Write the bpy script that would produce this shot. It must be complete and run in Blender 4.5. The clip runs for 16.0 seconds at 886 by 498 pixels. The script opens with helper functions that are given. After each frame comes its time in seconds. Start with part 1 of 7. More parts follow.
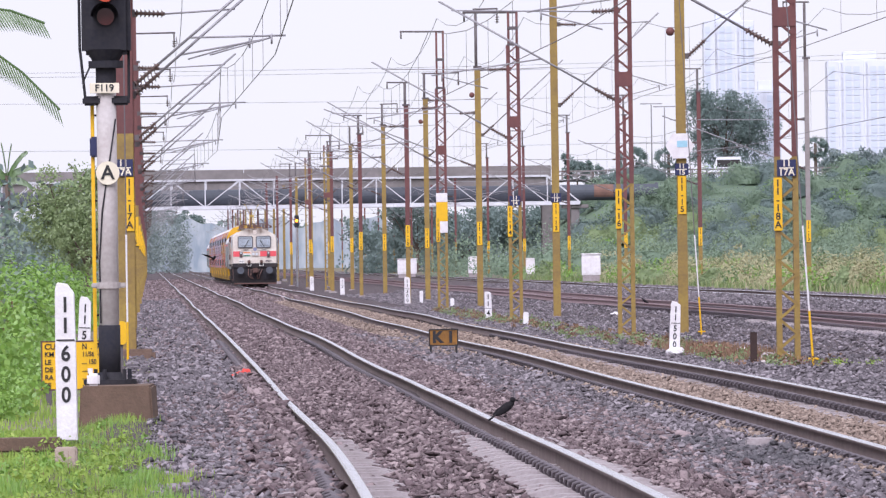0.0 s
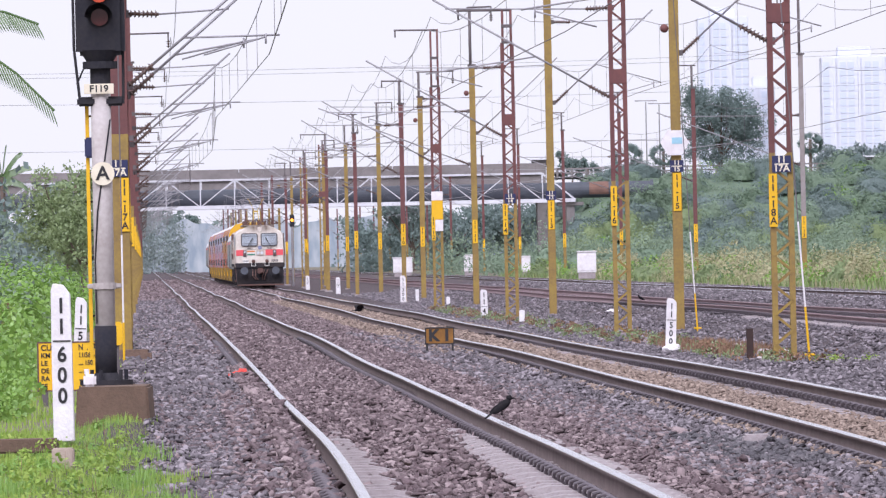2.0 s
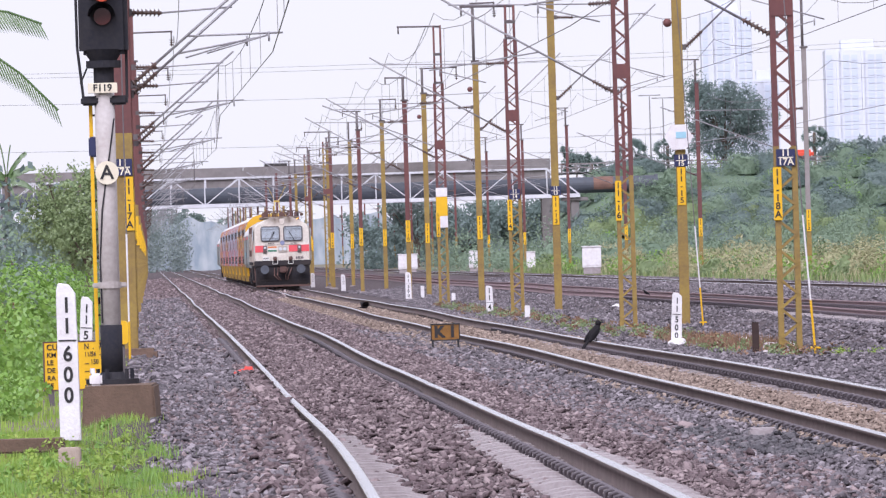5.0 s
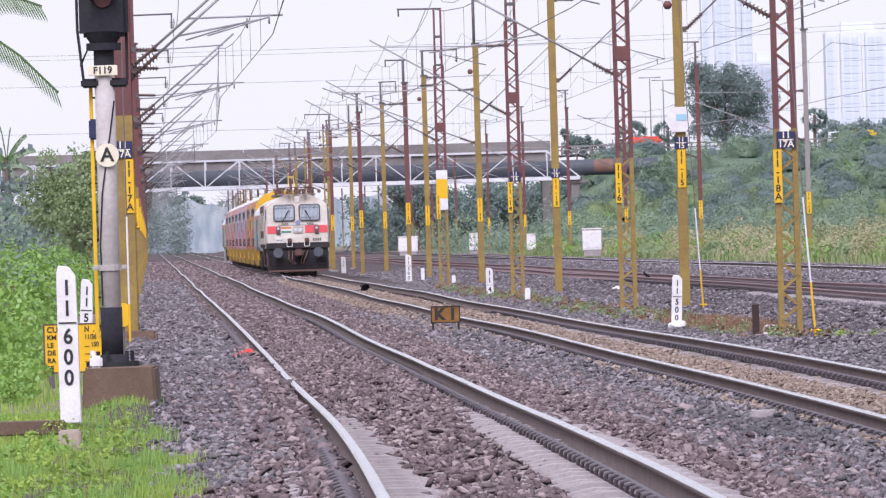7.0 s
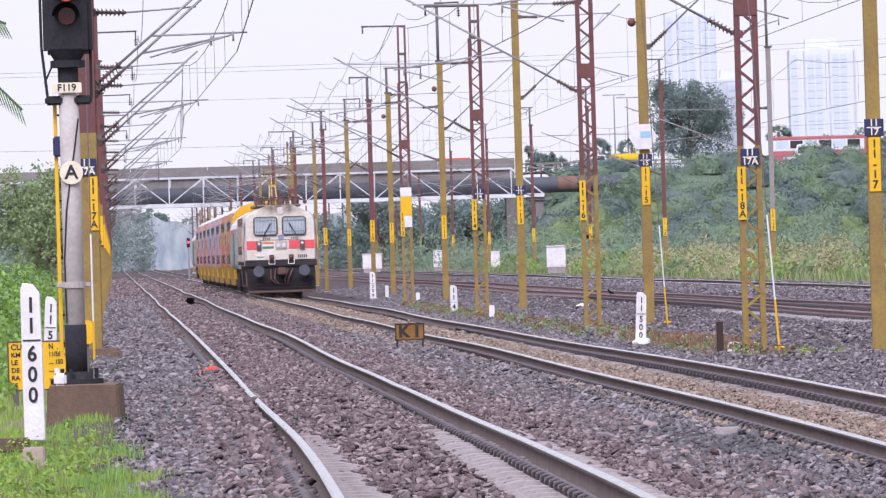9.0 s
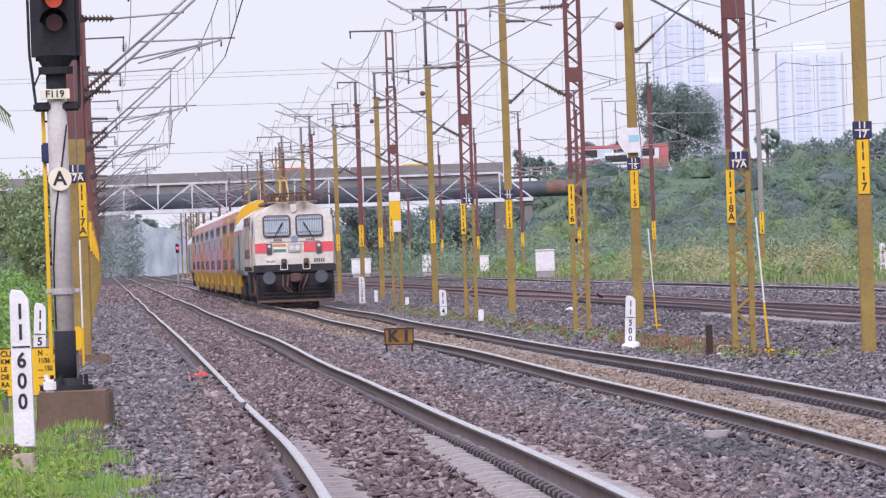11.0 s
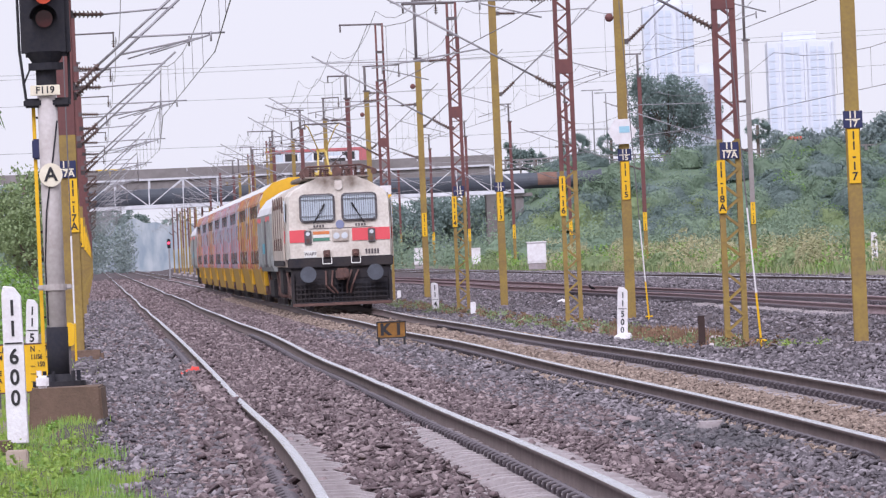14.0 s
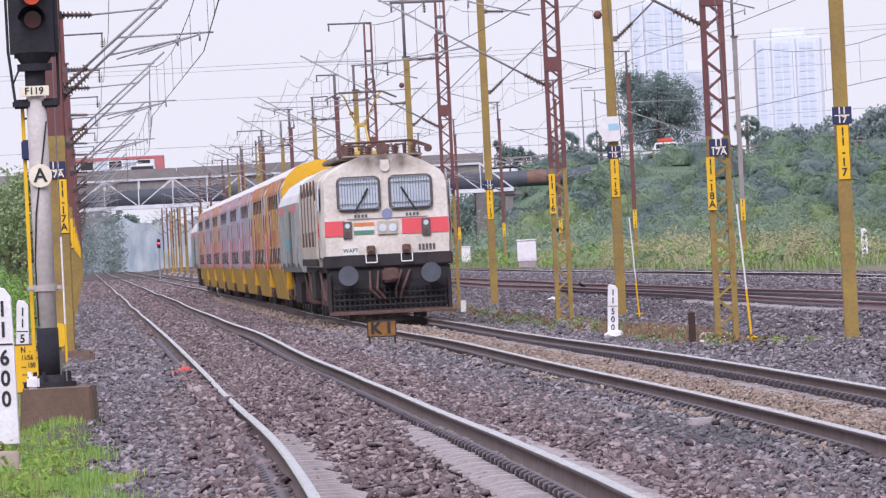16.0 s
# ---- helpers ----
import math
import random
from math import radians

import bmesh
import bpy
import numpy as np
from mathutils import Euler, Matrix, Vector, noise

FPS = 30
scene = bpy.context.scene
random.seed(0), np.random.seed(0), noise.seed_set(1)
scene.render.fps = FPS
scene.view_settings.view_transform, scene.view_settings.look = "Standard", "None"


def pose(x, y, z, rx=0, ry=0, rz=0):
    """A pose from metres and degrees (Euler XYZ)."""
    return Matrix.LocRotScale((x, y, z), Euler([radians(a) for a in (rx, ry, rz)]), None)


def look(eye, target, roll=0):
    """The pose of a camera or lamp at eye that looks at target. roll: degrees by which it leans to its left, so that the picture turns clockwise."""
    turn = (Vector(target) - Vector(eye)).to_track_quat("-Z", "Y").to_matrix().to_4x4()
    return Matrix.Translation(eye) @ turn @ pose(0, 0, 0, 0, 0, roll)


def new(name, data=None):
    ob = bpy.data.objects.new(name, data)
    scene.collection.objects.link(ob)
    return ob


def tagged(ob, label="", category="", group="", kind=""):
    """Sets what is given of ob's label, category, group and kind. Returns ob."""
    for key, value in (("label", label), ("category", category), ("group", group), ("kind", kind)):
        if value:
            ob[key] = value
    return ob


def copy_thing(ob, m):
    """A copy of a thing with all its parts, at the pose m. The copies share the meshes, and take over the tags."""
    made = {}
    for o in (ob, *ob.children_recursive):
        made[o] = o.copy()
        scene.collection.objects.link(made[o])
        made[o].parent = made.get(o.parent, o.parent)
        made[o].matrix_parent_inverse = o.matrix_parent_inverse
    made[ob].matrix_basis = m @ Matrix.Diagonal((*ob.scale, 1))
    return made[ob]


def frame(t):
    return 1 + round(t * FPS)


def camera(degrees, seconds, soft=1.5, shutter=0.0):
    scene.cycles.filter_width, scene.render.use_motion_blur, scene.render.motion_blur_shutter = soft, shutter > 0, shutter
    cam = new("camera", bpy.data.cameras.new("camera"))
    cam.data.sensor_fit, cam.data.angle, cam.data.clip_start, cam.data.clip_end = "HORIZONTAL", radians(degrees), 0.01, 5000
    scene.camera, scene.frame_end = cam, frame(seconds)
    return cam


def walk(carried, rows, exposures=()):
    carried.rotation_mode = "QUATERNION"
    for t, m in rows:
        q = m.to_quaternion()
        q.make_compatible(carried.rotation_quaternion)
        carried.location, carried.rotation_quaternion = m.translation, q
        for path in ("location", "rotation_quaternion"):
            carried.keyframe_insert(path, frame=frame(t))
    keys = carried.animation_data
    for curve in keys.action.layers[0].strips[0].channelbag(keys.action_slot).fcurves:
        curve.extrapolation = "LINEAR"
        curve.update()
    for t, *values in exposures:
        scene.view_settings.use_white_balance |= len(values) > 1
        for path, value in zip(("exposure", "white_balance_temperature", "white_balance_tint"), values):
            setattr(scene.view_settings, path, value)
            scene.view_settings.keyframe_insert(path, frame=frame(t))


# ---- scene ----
# A railway line seen through a very long lens: x right, y along the view, z up, rail tops near z = 0.
EYE = (0.0, 0.0, 1.5)
cam = camera(6.902, 16.0, soft=1.3)
# seconds, degrees of turn to the left, degrees up, roll
VIEW = [
    (0.0, 0.0, 0.0798, -0.81), (0.5, -0.0322, 0.0871, -0.93), (1.0, -0.0283, 0.0788, -0.99),
    (1.5, -0.0297, 0.0575, -1.04), (2.0, -0.0344, 0.0665, -1.2), (2.5, -0.0283, 0.0515, -1.28),
    (3.0, -0.0482, 0.0144, -1.34), (3.5, -0.0452, 0.0264, -1.42), (4.0, -0.0537, 0.0414, -1.6),
    (6.5, 0.0208, -0.0151, -1.7), (7.0, 0.0102, -0.0989, -1.69), (7.5, -0.0155, -0.1247, -1.56),
    (8.0, -0.0164, -0.0773, -1.77), (8.5, 0.0195, -0.0188, -1.83), (9.0, -0.2729, 0.0277, -1.7),
    (9.2, -0.2638, 0.079, -1.74), (11.5, -0.409, 0.0496, -2.08), (12.0, -0.4427, 0.036, -2.18),
    (12.5, -0.463, 0.0206, -2.18), (13.0, -0.4692, 0.0423, -2.29), (13.5, -0.4321, 0.0259, -2.39),
    (14.0, -0.4236, 0.0018, -2.45), (14.5, -0.4465, -0.0026, -2.75), (15.0, -0.4828, 0.003, -2.82),
    (15.5, -0.4879, -0.0179, -2.87), (16.0, -0.5013, -0.014, -2.8),
]


def aim(yaw, up, roll):
    a, b = radians(yaw), radians(up)
    way = Vector((-math.sin(a) * math.cos(b), math.cos(a) * math.cos(b), math.sin(b)))
    return look(EYE, Vector(EYE) + way * 100, roll)


walk(cam, [(t, aim(a, b, c)) for t, a, b, c in VIEW], [(0.0, 0.17), (8.8, 0.17), (11.4, 0.05), (16.0, 0.05)])

# ---- light: an even monsoon overcast ----
world = bpy.data.worlds.new("overcast")
scene.world = world
world.use_nodes = True
wn, wl = world.node_tree.nodes, world.node_tree.links
wn.clear()
w_out, w_bg, w_sky = wn.new("ShaderNodeOutputWorld"), wn.new("ShaderNodeBackground"), wn.new("ShaderNodeTexSky")
w_sky.sky_type, w_sky.sun_disc = "NISHITA", False
w_sky.sun_elevation, w_sky.sun_rotation = radians(43), radians(196)
w_gain = wn.new("ShaderNodeVectorMath")
w_gain.operation = "SCALE"
w_gain.inputs["Scale"].default_value = 0.08
w_mix = wn.new("ShaderNodeMix")
w_mix.data_type = "RGBA"
w_mix.inputs["Factor"].default_value = 0.93
w_mix.inputs["B"].default_value = (0.85, 0.84, 0.985, 1)
wl.new(w_sky.outputs["Color"], w_gain.inputs[0])
wl.new(w_gain.outputs[0], w_mix.inputs["A"])
wl.new(w_mix.outputs["Result"], w_bg.inputs["Color"])
w_bg.inputs["Strength"].default_value = 1.0
wl.new(w_bg.outputs[0], w_out.inputs[0])
sun = new("sun", bpy.data.lights.new("sun", "SUN"))
sun.data.energy, sun.data.angle, sun.data.color = 3.38, radians(40), (0.87, 0.86, 1.0)
sun.matrix_world = look((-50, -110, 170), (0, 60, 0))


# ---- materials ----
def mat(name, color, rough=0.7, metal=0.0, dark=None, scale=6.0, amount=0.5, bump=0.0, bump_scale=40.0, spec=0.4,
        random_island=0.0, random_object=0.0, light=None, translucent=0.0):
    """A surface whose colour wanders from color to dark in patches and grain, with fine relief."""
    ma = bpy.data.materials.new(name)
    ma.use_nodes = True
    n, l = ma.node_tree.nodes, ma.node_tree.links
    b = n["Principled BSDF"]
    b.inputs["Roughness"].default_value, b.inputs["Metallic"].default_value = rough, metal
    b.inputs["Specular IOR Level"].default_value = spec
    co = n.new("ShaderNodeTexCoord")
    dark = dark or tuple(c * 0.6 for c in color)
    big, fine = n.new("ShaderNodeTexNoise"), n.new("ShaderNodeTexNoise")
    big.inputs["Scale"].default_value, fine.inputs["Scale"].default_value = scale, scale * 9
    big.inputs["Detail"].default_value, fine.inputs["Detail"].default_value = 5, 4
    for t in (big, fine):
        l.new(co.outputs["Object"], t.inputs["Vector"])
    add = n.new("ShaderNodeMath")
    add.operation = "MULTIPLY_ADD"
    l.new(fine.outputs["Fac"], add.inputs[0])
    add.inputs[1].default_value = 0.6
    l.new(big.outputs["Fac"], add.inputs[2])
    ramp = n.new("ShaderNodeMapRange")
    ramp.inputs["From Min"].default_value, ramp.inputs["From Max"].default_value = 0.55, 1.05
    ramp.inputs["To Max"].default_value = amount
    l.new(add.outputs[0], ramp.inputs["Value"])
    mix = n.new("ShaderNodeMix")
    mix.data_type = "RGBA"
    mix.inputs["A"].default_value, mix.inputs["B"].default_value = (*color, 1), (*dark, 1)
    l.new(ramp.outputs[0], mix.inputs["Factor"])
    last = mix.outputs["Result"]
    if random_island or random_object:
        if random_island:
            src = n.new("ShaderNodeNewGeometry").outputs["Random Per Island"]
        else:
            src = n.new("ShaderNodeObjectInfo").outputs["Random"]
        m2 = n.new("ShaderNodeMix")
        m2.data_type = "RGBA"
        l.new(last, m2.inputs["A"])
        m2.inputs["B"].default_value = (*(light or dark), 1)
        pw = n.new("ShaderNodeMath")
        pw.operation = "POWER"
        pw.inputs[1].default_value = 2.6
        l.new(src, pw.inputs[0])
        src = pw.outputs[0]
        k = n.new("ShaderNodeMath")
        k.operation = "MULTIPLY"
        k.inputs[1].default_value = random_island or random_object
        l.new(src, k.inputs[0])
        l.new(k.outputs[0], m2.inputs["Factor"])
        last = m2.outputs["Result"]
    l.new(last, b.inputs["Base Color"])
    if bump:
        tex, bp = n.new("ShaderNodeTexNoise"), n.new("ShaderNodeBump")
        tex.inputs["Scale"].default_value, tex.inputs["Detail"].default_value = bump_scale, 4
        bp.inputs["Strength"].default_value, bp.inputs["Distance"].default_value = bump, 0.02
        l.new(co.outputs["Object"], tex.inputs["Vector"])
        l.new(tex.outputs["Fac"], bp.inputs["Height"])
        l.new(bp.outputs[0], b.inputs["Normal"])
    if translucent:
        tr, sh = n.new("ShaderNodeBsdfTranslucent"), n.new("ShaderNodeMixShader")
        sh.inputs[0].default_value = translucent
        l.new(last, tr.inputs["Color"])
        l.new(b.outputs[0], sh.inputs[1])
        l.new(tr.outputs[0], sh.inputs[2])
        l.new(sh.outputs[0], n["Material Output"].inputs[0])
    return ma


def glow(name, color, power):
    ma = bpy.data.materials.new(name)
    ma.use_nodes = True
    b = ma.node_tree.nodes["Principled BSDF"]
    b.inputs["Base Color"].default_value = (*color, 1)
    b.inputs["Emission Color"].default_value, b.inputs["Emission Strength"].default_value = (*color, 1), power
    return ma


EARTH = mat("earth", (0.22, 0.18, 0.14), 0.95, scale=0.4, dark=(0.10, 0.11, 0.06), amount=0.9, bump=0.5, bump_scale=8)
# Bed colour darkened to paint the shade in gaps between the stones.
BALLAST_SHADED = mat("ballast", (0.085, 0.062, 0.066), 0.95, scale=1.1, dark=(0.07, 0.055, 0.06), amount=0.8, bump=1.0, bump_scale=22)
STONE = mat("ballast_stone", (0.175, 0.122, 0.131), 0.75, scale=14, dark=(0.05, 0.036, 0.038), amount=0.85, bump=0.9, bump_scale=45, random_island=0.95, light=(0.40, 0.315, 0.315))
STONE_TAN = mat("tan_ballast_stone", (0.29, 0.215, 0.175), 0.85, scale=12, dark=(0.13, 0.095, 0.08), amount=0.7, bump=0.9, bump_scale=45, random_island=0.9, light=(0.46, 0.36, 0.30))
STONE_DARK = mat("dark_ballast_stone", (0.155, 0.134, 0.148), 0.75, scale=9, dark=(0.04, 0.035, 0.04), amount=0.8, bump=0.9, bump_scale=45, random_island=0.95, light=(0.37, 0.325, 0.35))
STONE_WET = mat("wet_dark_stone", (0.085, 0.078, 0.088), 0.45, scale=5, dark=(0.045, 0.04, 0.047), amount=0.6, bump=0.9, bump_scale=45, random_island=0.8, light=(0.20, 0.18, 0.19))
RAIL_SIDE = mat("rusty_rail", (0.17, 0.125, 0.12), 0.75, scale=3, dark=(0.07, 0.045, 0.04), amount=0.7, bump=0.3)
RAIL_BROWN = mat("pale_rusted_rail", (0.29, 0.20, 0.215), 0.7, scale=3, dark=(0.17, 0.11, 0.11), amount=0.7, bump=0.3)
RAIL_TOP = mat("worn_rail_top", (0.74, 0.73, 0.77), 0.24, metal=1.0, scale=2, dark=(0.45, 0.43, 0.44), amount=0.5)
CONCRETE = mat("sleeper_concrete", (0.42, 0.37, 0.38), 0.9, scale=4, dark=(0.24, 0.2, 0.2), amount=0.8, bump=0.4, random_object=0.5, light=(0.3, 0.27, 0.27))
CLIP = mat("spring_clip_steel", (0.15, 0.13, 0.145), 0.6, scale=20, amount=0.5)
OLIVE = mat("olive_yellow_paint", (0.33, 0.225, 0.055), 0.65, scale=1.6, dark=(0.17, 0.105, 0.05), amount=0.8, bump=0.1)
MAROON = mat("maroon_oxide_paint", (0.17, 0.065, 0.06), 0.7, scale=1.2, dark=(0.09, 0.04, 0.045), amount=0.7, bump=0.1)
GREY_STEEL = mat("galvanised_steel", (0.36, 0.35, 0.37), 0.55, metal=0.3, scale=3, dark=(0.2, 0.18, 0.19), amount=0.6)
DARK_STEEL = mat("weathered_steel", (0.13, 0.11, 0.115), 0.6, scale=3, dark=(0.07, 0.055, 0.055), amount=0.6)
WIRE = mat("copper_wire", (0.16, 0.14, 0.15), 0.5, scale=3)
INSUL = mat("brown_porcelain", (0.12, 0.075, 0.065), 0.25, scale=5, spec=0.6)
YELLOW = mat("yellow_plate", (0.80, 0.46, 0.015), 0.5, scale=5, dark=(0.6, 0.33, 0.02), amount=0.5)
BLACK = mat("black_paint", (0.02, 0.019, 0.022), 0.6, scale=5, dark=(0.04, 0.035, 0.035), amount=0.6)
BLUE = mat("dark_blue_enamel", (0.03, 0.035, 0.10), 0.4, scale=5)
WHITE = mat("whitewash", (0.80, 0.78, 0.80), 0.85, scale=5, dark=(0.55, 0.48, 0.48), amount=0.6, bump=0.3)
CREAM_PLATE = mat("cream_plate", (0.78, 0.72, 0.58), 0.5, scale=8, dark=(0.6, 0.5, 0.38), amount=0.5)


# ---- mesh helpers ----
def put(name, me, materials, parent=None, label="", smooth=False):
    for ma in (materials if isinstance(materials, (list, tuple)) else [materials]):
        me.materials.append(ma)
    if smooth:
        me.polygons.foreach_set("use_smooth", [True] * len(me.polygons))
    ob = new(name, me)
    ob.parent = parent
    if label:
        ob["label"] = label
    return ob


def part(name, bm, material, parent=None, label="", smooth=False):
    """One mesh object from a bmesh, under a thing or a part."""
    me = bpy.data.meshes.new(name)
    bmesh.ops.recalc_face_normals(bm, faces=bm.faces)
    bm.to_mesh(me)
    bm.free()
    return put(name, me, material, parent, label, smooth)


def thing(name, label, category, at=(0, 0, 0), turn=0.0, group="", kind=""):
    ob = new(name)
    ob.empty_display_size = 0.2
    ob.matrix_basis = pose(*at, 0, 0, turn)
    return tagged(ob, label, category, group, kind)


def box(bm, c, s, bevel=0.0, turn=None, index=0):
    """A box of size s round c, its edges rounded by bevel."""
    r = bmesh.ops.create_cube(bm, size=1.0)
    vs = r["verts"]
    bmesh.ops.scale(bm, vec=s, verts=vs)
    es = list({e for v in vs for e in v.link_edges})
    if bevel:
        vs = bmesh.ops.bevel(bm, geom=es, offset=bevel, segments=2, affect="EDGES")["verts"]
        vs = list({v for v in vs})
    if turn is not None:
        bmesh.ops.rotate(bm, cent=(0, 0, 0), matrix=turn.to_3x3(), verts=vs)
    bmesh.ops.translate(bm, vec=c, verts=vs)
    if index:
        for f in {f for v in vs for f in v.link_faces}:
            f.material_index = index
    return vs


def tube(bm, a, b, r, n=8, r2=None, index=0):
    """A rod from a to b."""
    a, b = Vector(a), Vector(b)
    d = b - a
    vs = bmesh.ops.create_cone(bm, cap_ends=True, segments=n, radius1=r, radius2=r if r2 is None else r2, depth=d.length)["verts"]
    bmesh.ops.rotate(bm, cent=(0, 0, 0), matrix=d.to_track_quat("Z", "Y").to_matrix(), verts=vs)
    bmesh.ops.translate(bm, vec=(a + b) / 2, verts=vs)
    if index:
        for f in {f for v in vs for f in v.link_faces}:
            f.material_index = index
    return vs


def bar(bm, a, b, w, h=None):
    """A flat or square bar from a to b."""
    a, b = Vector(a), Vector(b)
    d = b - a
    vs = bmesh.ops.create_cube(bm, size=1.0)["verts"]
    bmesh.ops.scale(bm, vec=(w, h or w, d.length), verts=vs)
    bmesh.ops.rotate(bm, cent=(0, 0, 0), matrix=d.to_track_quat("Z", "Y").to_matrix(), verts=vs)
    bmesh.ops.translate(bm, vec=(a + b) / 2, verts=vs)
    return vs


def mesh_np(name, v, f):
    """A mesh from arrays of corners and of faces with equally many corners."""
    me = bpy.data.meshes.new(name)
    k = f.shape[1]
    me.vertices.add(len(v))
    me.vertices.foreach_set("co", np.ascontiguousarray(v, np.float32).ravel())
    me.loops.add(f.size)
    me.loops.foreach_set("vertex_index", np.ascontiguousarray(f, np.int32).ravel())
    me.polygons.add(len(f))
    me.polygons.foreach_set("loop_start", np.arange(len(f), dtype=np.int32) * k)
    me.update(calc_edges=True)
    return me


def scatter(v, f, places):
    """Copies of a small mesh; places: arrays (n, 3, 3) of turns with sizes and (n, 3) of positions."""
    rot, pos = places
    allv = np.einsum("nij,vj->nvi", rot, v) + pos[:, None, :]
    allf = f[None] + (np.arange(len(pos)) * len(v))[:, None, None]
    return allv.reshape(-1, 3), allf.reshape(-1, f.shape[1])


def turns(n, rng, flat=False):
    """n random turns."""
    if flat:
        a = rng.uniform(0, 2 * np.pi, n)
        c, s, o, i = np.cos(a), np.sin(a), np.zeros(n), np.ones(n)
        return np.stack([np.stack([c, -s, o], -1), np.stack([s, c, o], -1), np.stack([o, o, i], -1)], 1)
    q = rng.normal(size=(n, 4))
    q /= np.linalg.norm(q, axis=1, keepdims=True)
    w, x, y, z = q.T
    return np.stack([np.stack([1 - 2 * (y * y + z * z), 2 * (x * y - z * w), 2 * (x * z + y * w)], -1),
                     np.stack([2 * (x * y + z * w), 1 - 2 * (x * x + z * z), 2 * (y * z - x * w)], -1),
                     np.stack([2 * (x * z - y * w), 2 * (y * z + x * w), 1 - 2 * (x * x + y * y)], -1)], 1)


def text(words, size, material, parent, m, name="lettering", thick=0.004, align="CENTER", narrow=1.0, space=1.0, bold=0.02):
    """Raised letters in the plane x-z, facing -y, at the pose m in the parent's space."""
    cu = bpy.data.curves.new(name, "FONT")
    cu.body, cu.size, cu.extrude, cu.align_x, cu.align_y = words, size, thick, align, "CENTER"
    cu.space_line, cu.offset = space, size * bold
    tmp = bpy.data.objects.new(name, cu)
    me = bpy.data.meshes.new_from_object(tmp)
    bpy.data.objects.remove(tmp)
    me.transform(m @ pose(0, 0, 0, 90, 0, 0) @ Matrix.Diagonal((narrow, 1, 1, 1)))
    return put(name, me, material, parent)


# ---- the lie of the line: D metres to the right of the first track's centre, at y = d ----
def line_x(D, d):
    near = np.maximum(0.0, 90.0 - np.asarray(d, float))
    return 2.42 + D - 0.04 * np.asarray(d, float) - 1.23e-4 * near * near


HEADING = math.degrees(math.atan(0.04))


def on(D, d, z=0.0):
    return (float(line_x(D, d)), float(d), z)


def bed_z(D, d):
    """Height of the stones over the cross-section of the line."""
    D = np.asarray(D, float)
    z = np.interp(D, [-60, -9, -5, -3.2, -2.2, -1.5, 1.5, 2.3, 3.2, 3.6, 4.8, 5.2, 5.62, 5.9, 6.5, 7.4, 8.6, 11.0, 12.2, 15.2, 16.4, 18.6, 19.2, 22.0, 24.0, 30, 60, 400],
                  [0.2, 0.1, -0.10, -0.12, -0.24, -0.155, -0.17, -0.25, -0.33, -0.285, -0.285, -0.335, -0.34, -0.30, -0.34, -0.45, -0.47, -0.45, -0.21, -0.17, 0.02, 0.06, -0.02, -0.06, 0.0, 0.15, 0.0, 0.0])
    near = np.exp(-((D + 2.55) / 0.42) ** 2 - ((np.asarray(d, float) - 71.5) / 3.2) ** 2)      # ground raised at the signal's plinth to fit the camera's view
    worn = np.exp(-((np.abs(D) - 0.56) / 0.22) ** 2) / (1 + np.exp((np.asarray(d, float) - 84) / 5))      # stones swept off the sleepers inside the rails
    return z + 0.25 * near - 0.026 * worn


TRACKS = [(0.0, 0.0), (4.75, -0.14), (14.0, 0.03), (20.2, 0.08)]


def wobble(d, seed):
    """Small faults of a track's line and level."""
    d = np.asarray(d, float)
    a = 0.012 * np.sin(d / 7.3 + seed) + 0.010 * np.sin(d / 17.0 + 2.1 * seed)
    b = 0.012 * np.sin(d / 9.1 + 3 * seed) + 0.018 * np.sin(d / 23.0 + 1.3 * seed)
    return a, b


def track_z(k, d):
    z = TRACKS[k][1]
    if k == 0:
        z = z + np.interp(d, [30, 45, 58, 72, 88, 105, 125], [0.09, 0.075, 0.05, 0.0, -0.05, -0.045, 0.0])
    return z


# ---- ground ----
def make_ground():
    ds = np.concatenate([np.arange(-60, 30, 15), np.arange(30, 200, 4), np.arange(200, 900, 25), np.array([900, 1200, 1800, 2600, 3600, 4900])])
    Ds = np.array([-4000, -900, -300, -120, -60, -30, -20, -14, -11, -9, -8, -7, -6, -5, -4.2, -3.6, -3.2, -2.7, -2.2, -1.5, 1.5, 2.3, 3.2, 4.7, 6.3,
                   7.4, 8.6, 9.8, 11, 12.2, 15, 18, 22, 24, 26, 30, 40, 60, 90, 140, 220, 400, 900, 4000.0])
    A, B = np.meshgrid(Ds, ds)
    rng = np.random.default_rng(3)
    z = bed_z(A, B) - 0.06 + rng.normal(0, 0.02, A.shape) * (np.abs(A) < 60)
    v = np.stack([line_x(A, B), B, z], -1).reshape(-1, 3)
    w = len(Ds)
    i = (np.arange(len(ds) - 1)[:, None] * w + np.arange(w - 1)).ravel()
    f = np.stack([i, i + 1, i + w + 1, i + w], 1)
    g = put("ground", mesh_np("ground", v, f), EARTH, smooth=True)
    tagged(g, "brown earth with patchy grass beside the railway line", "ground", kind="structure")


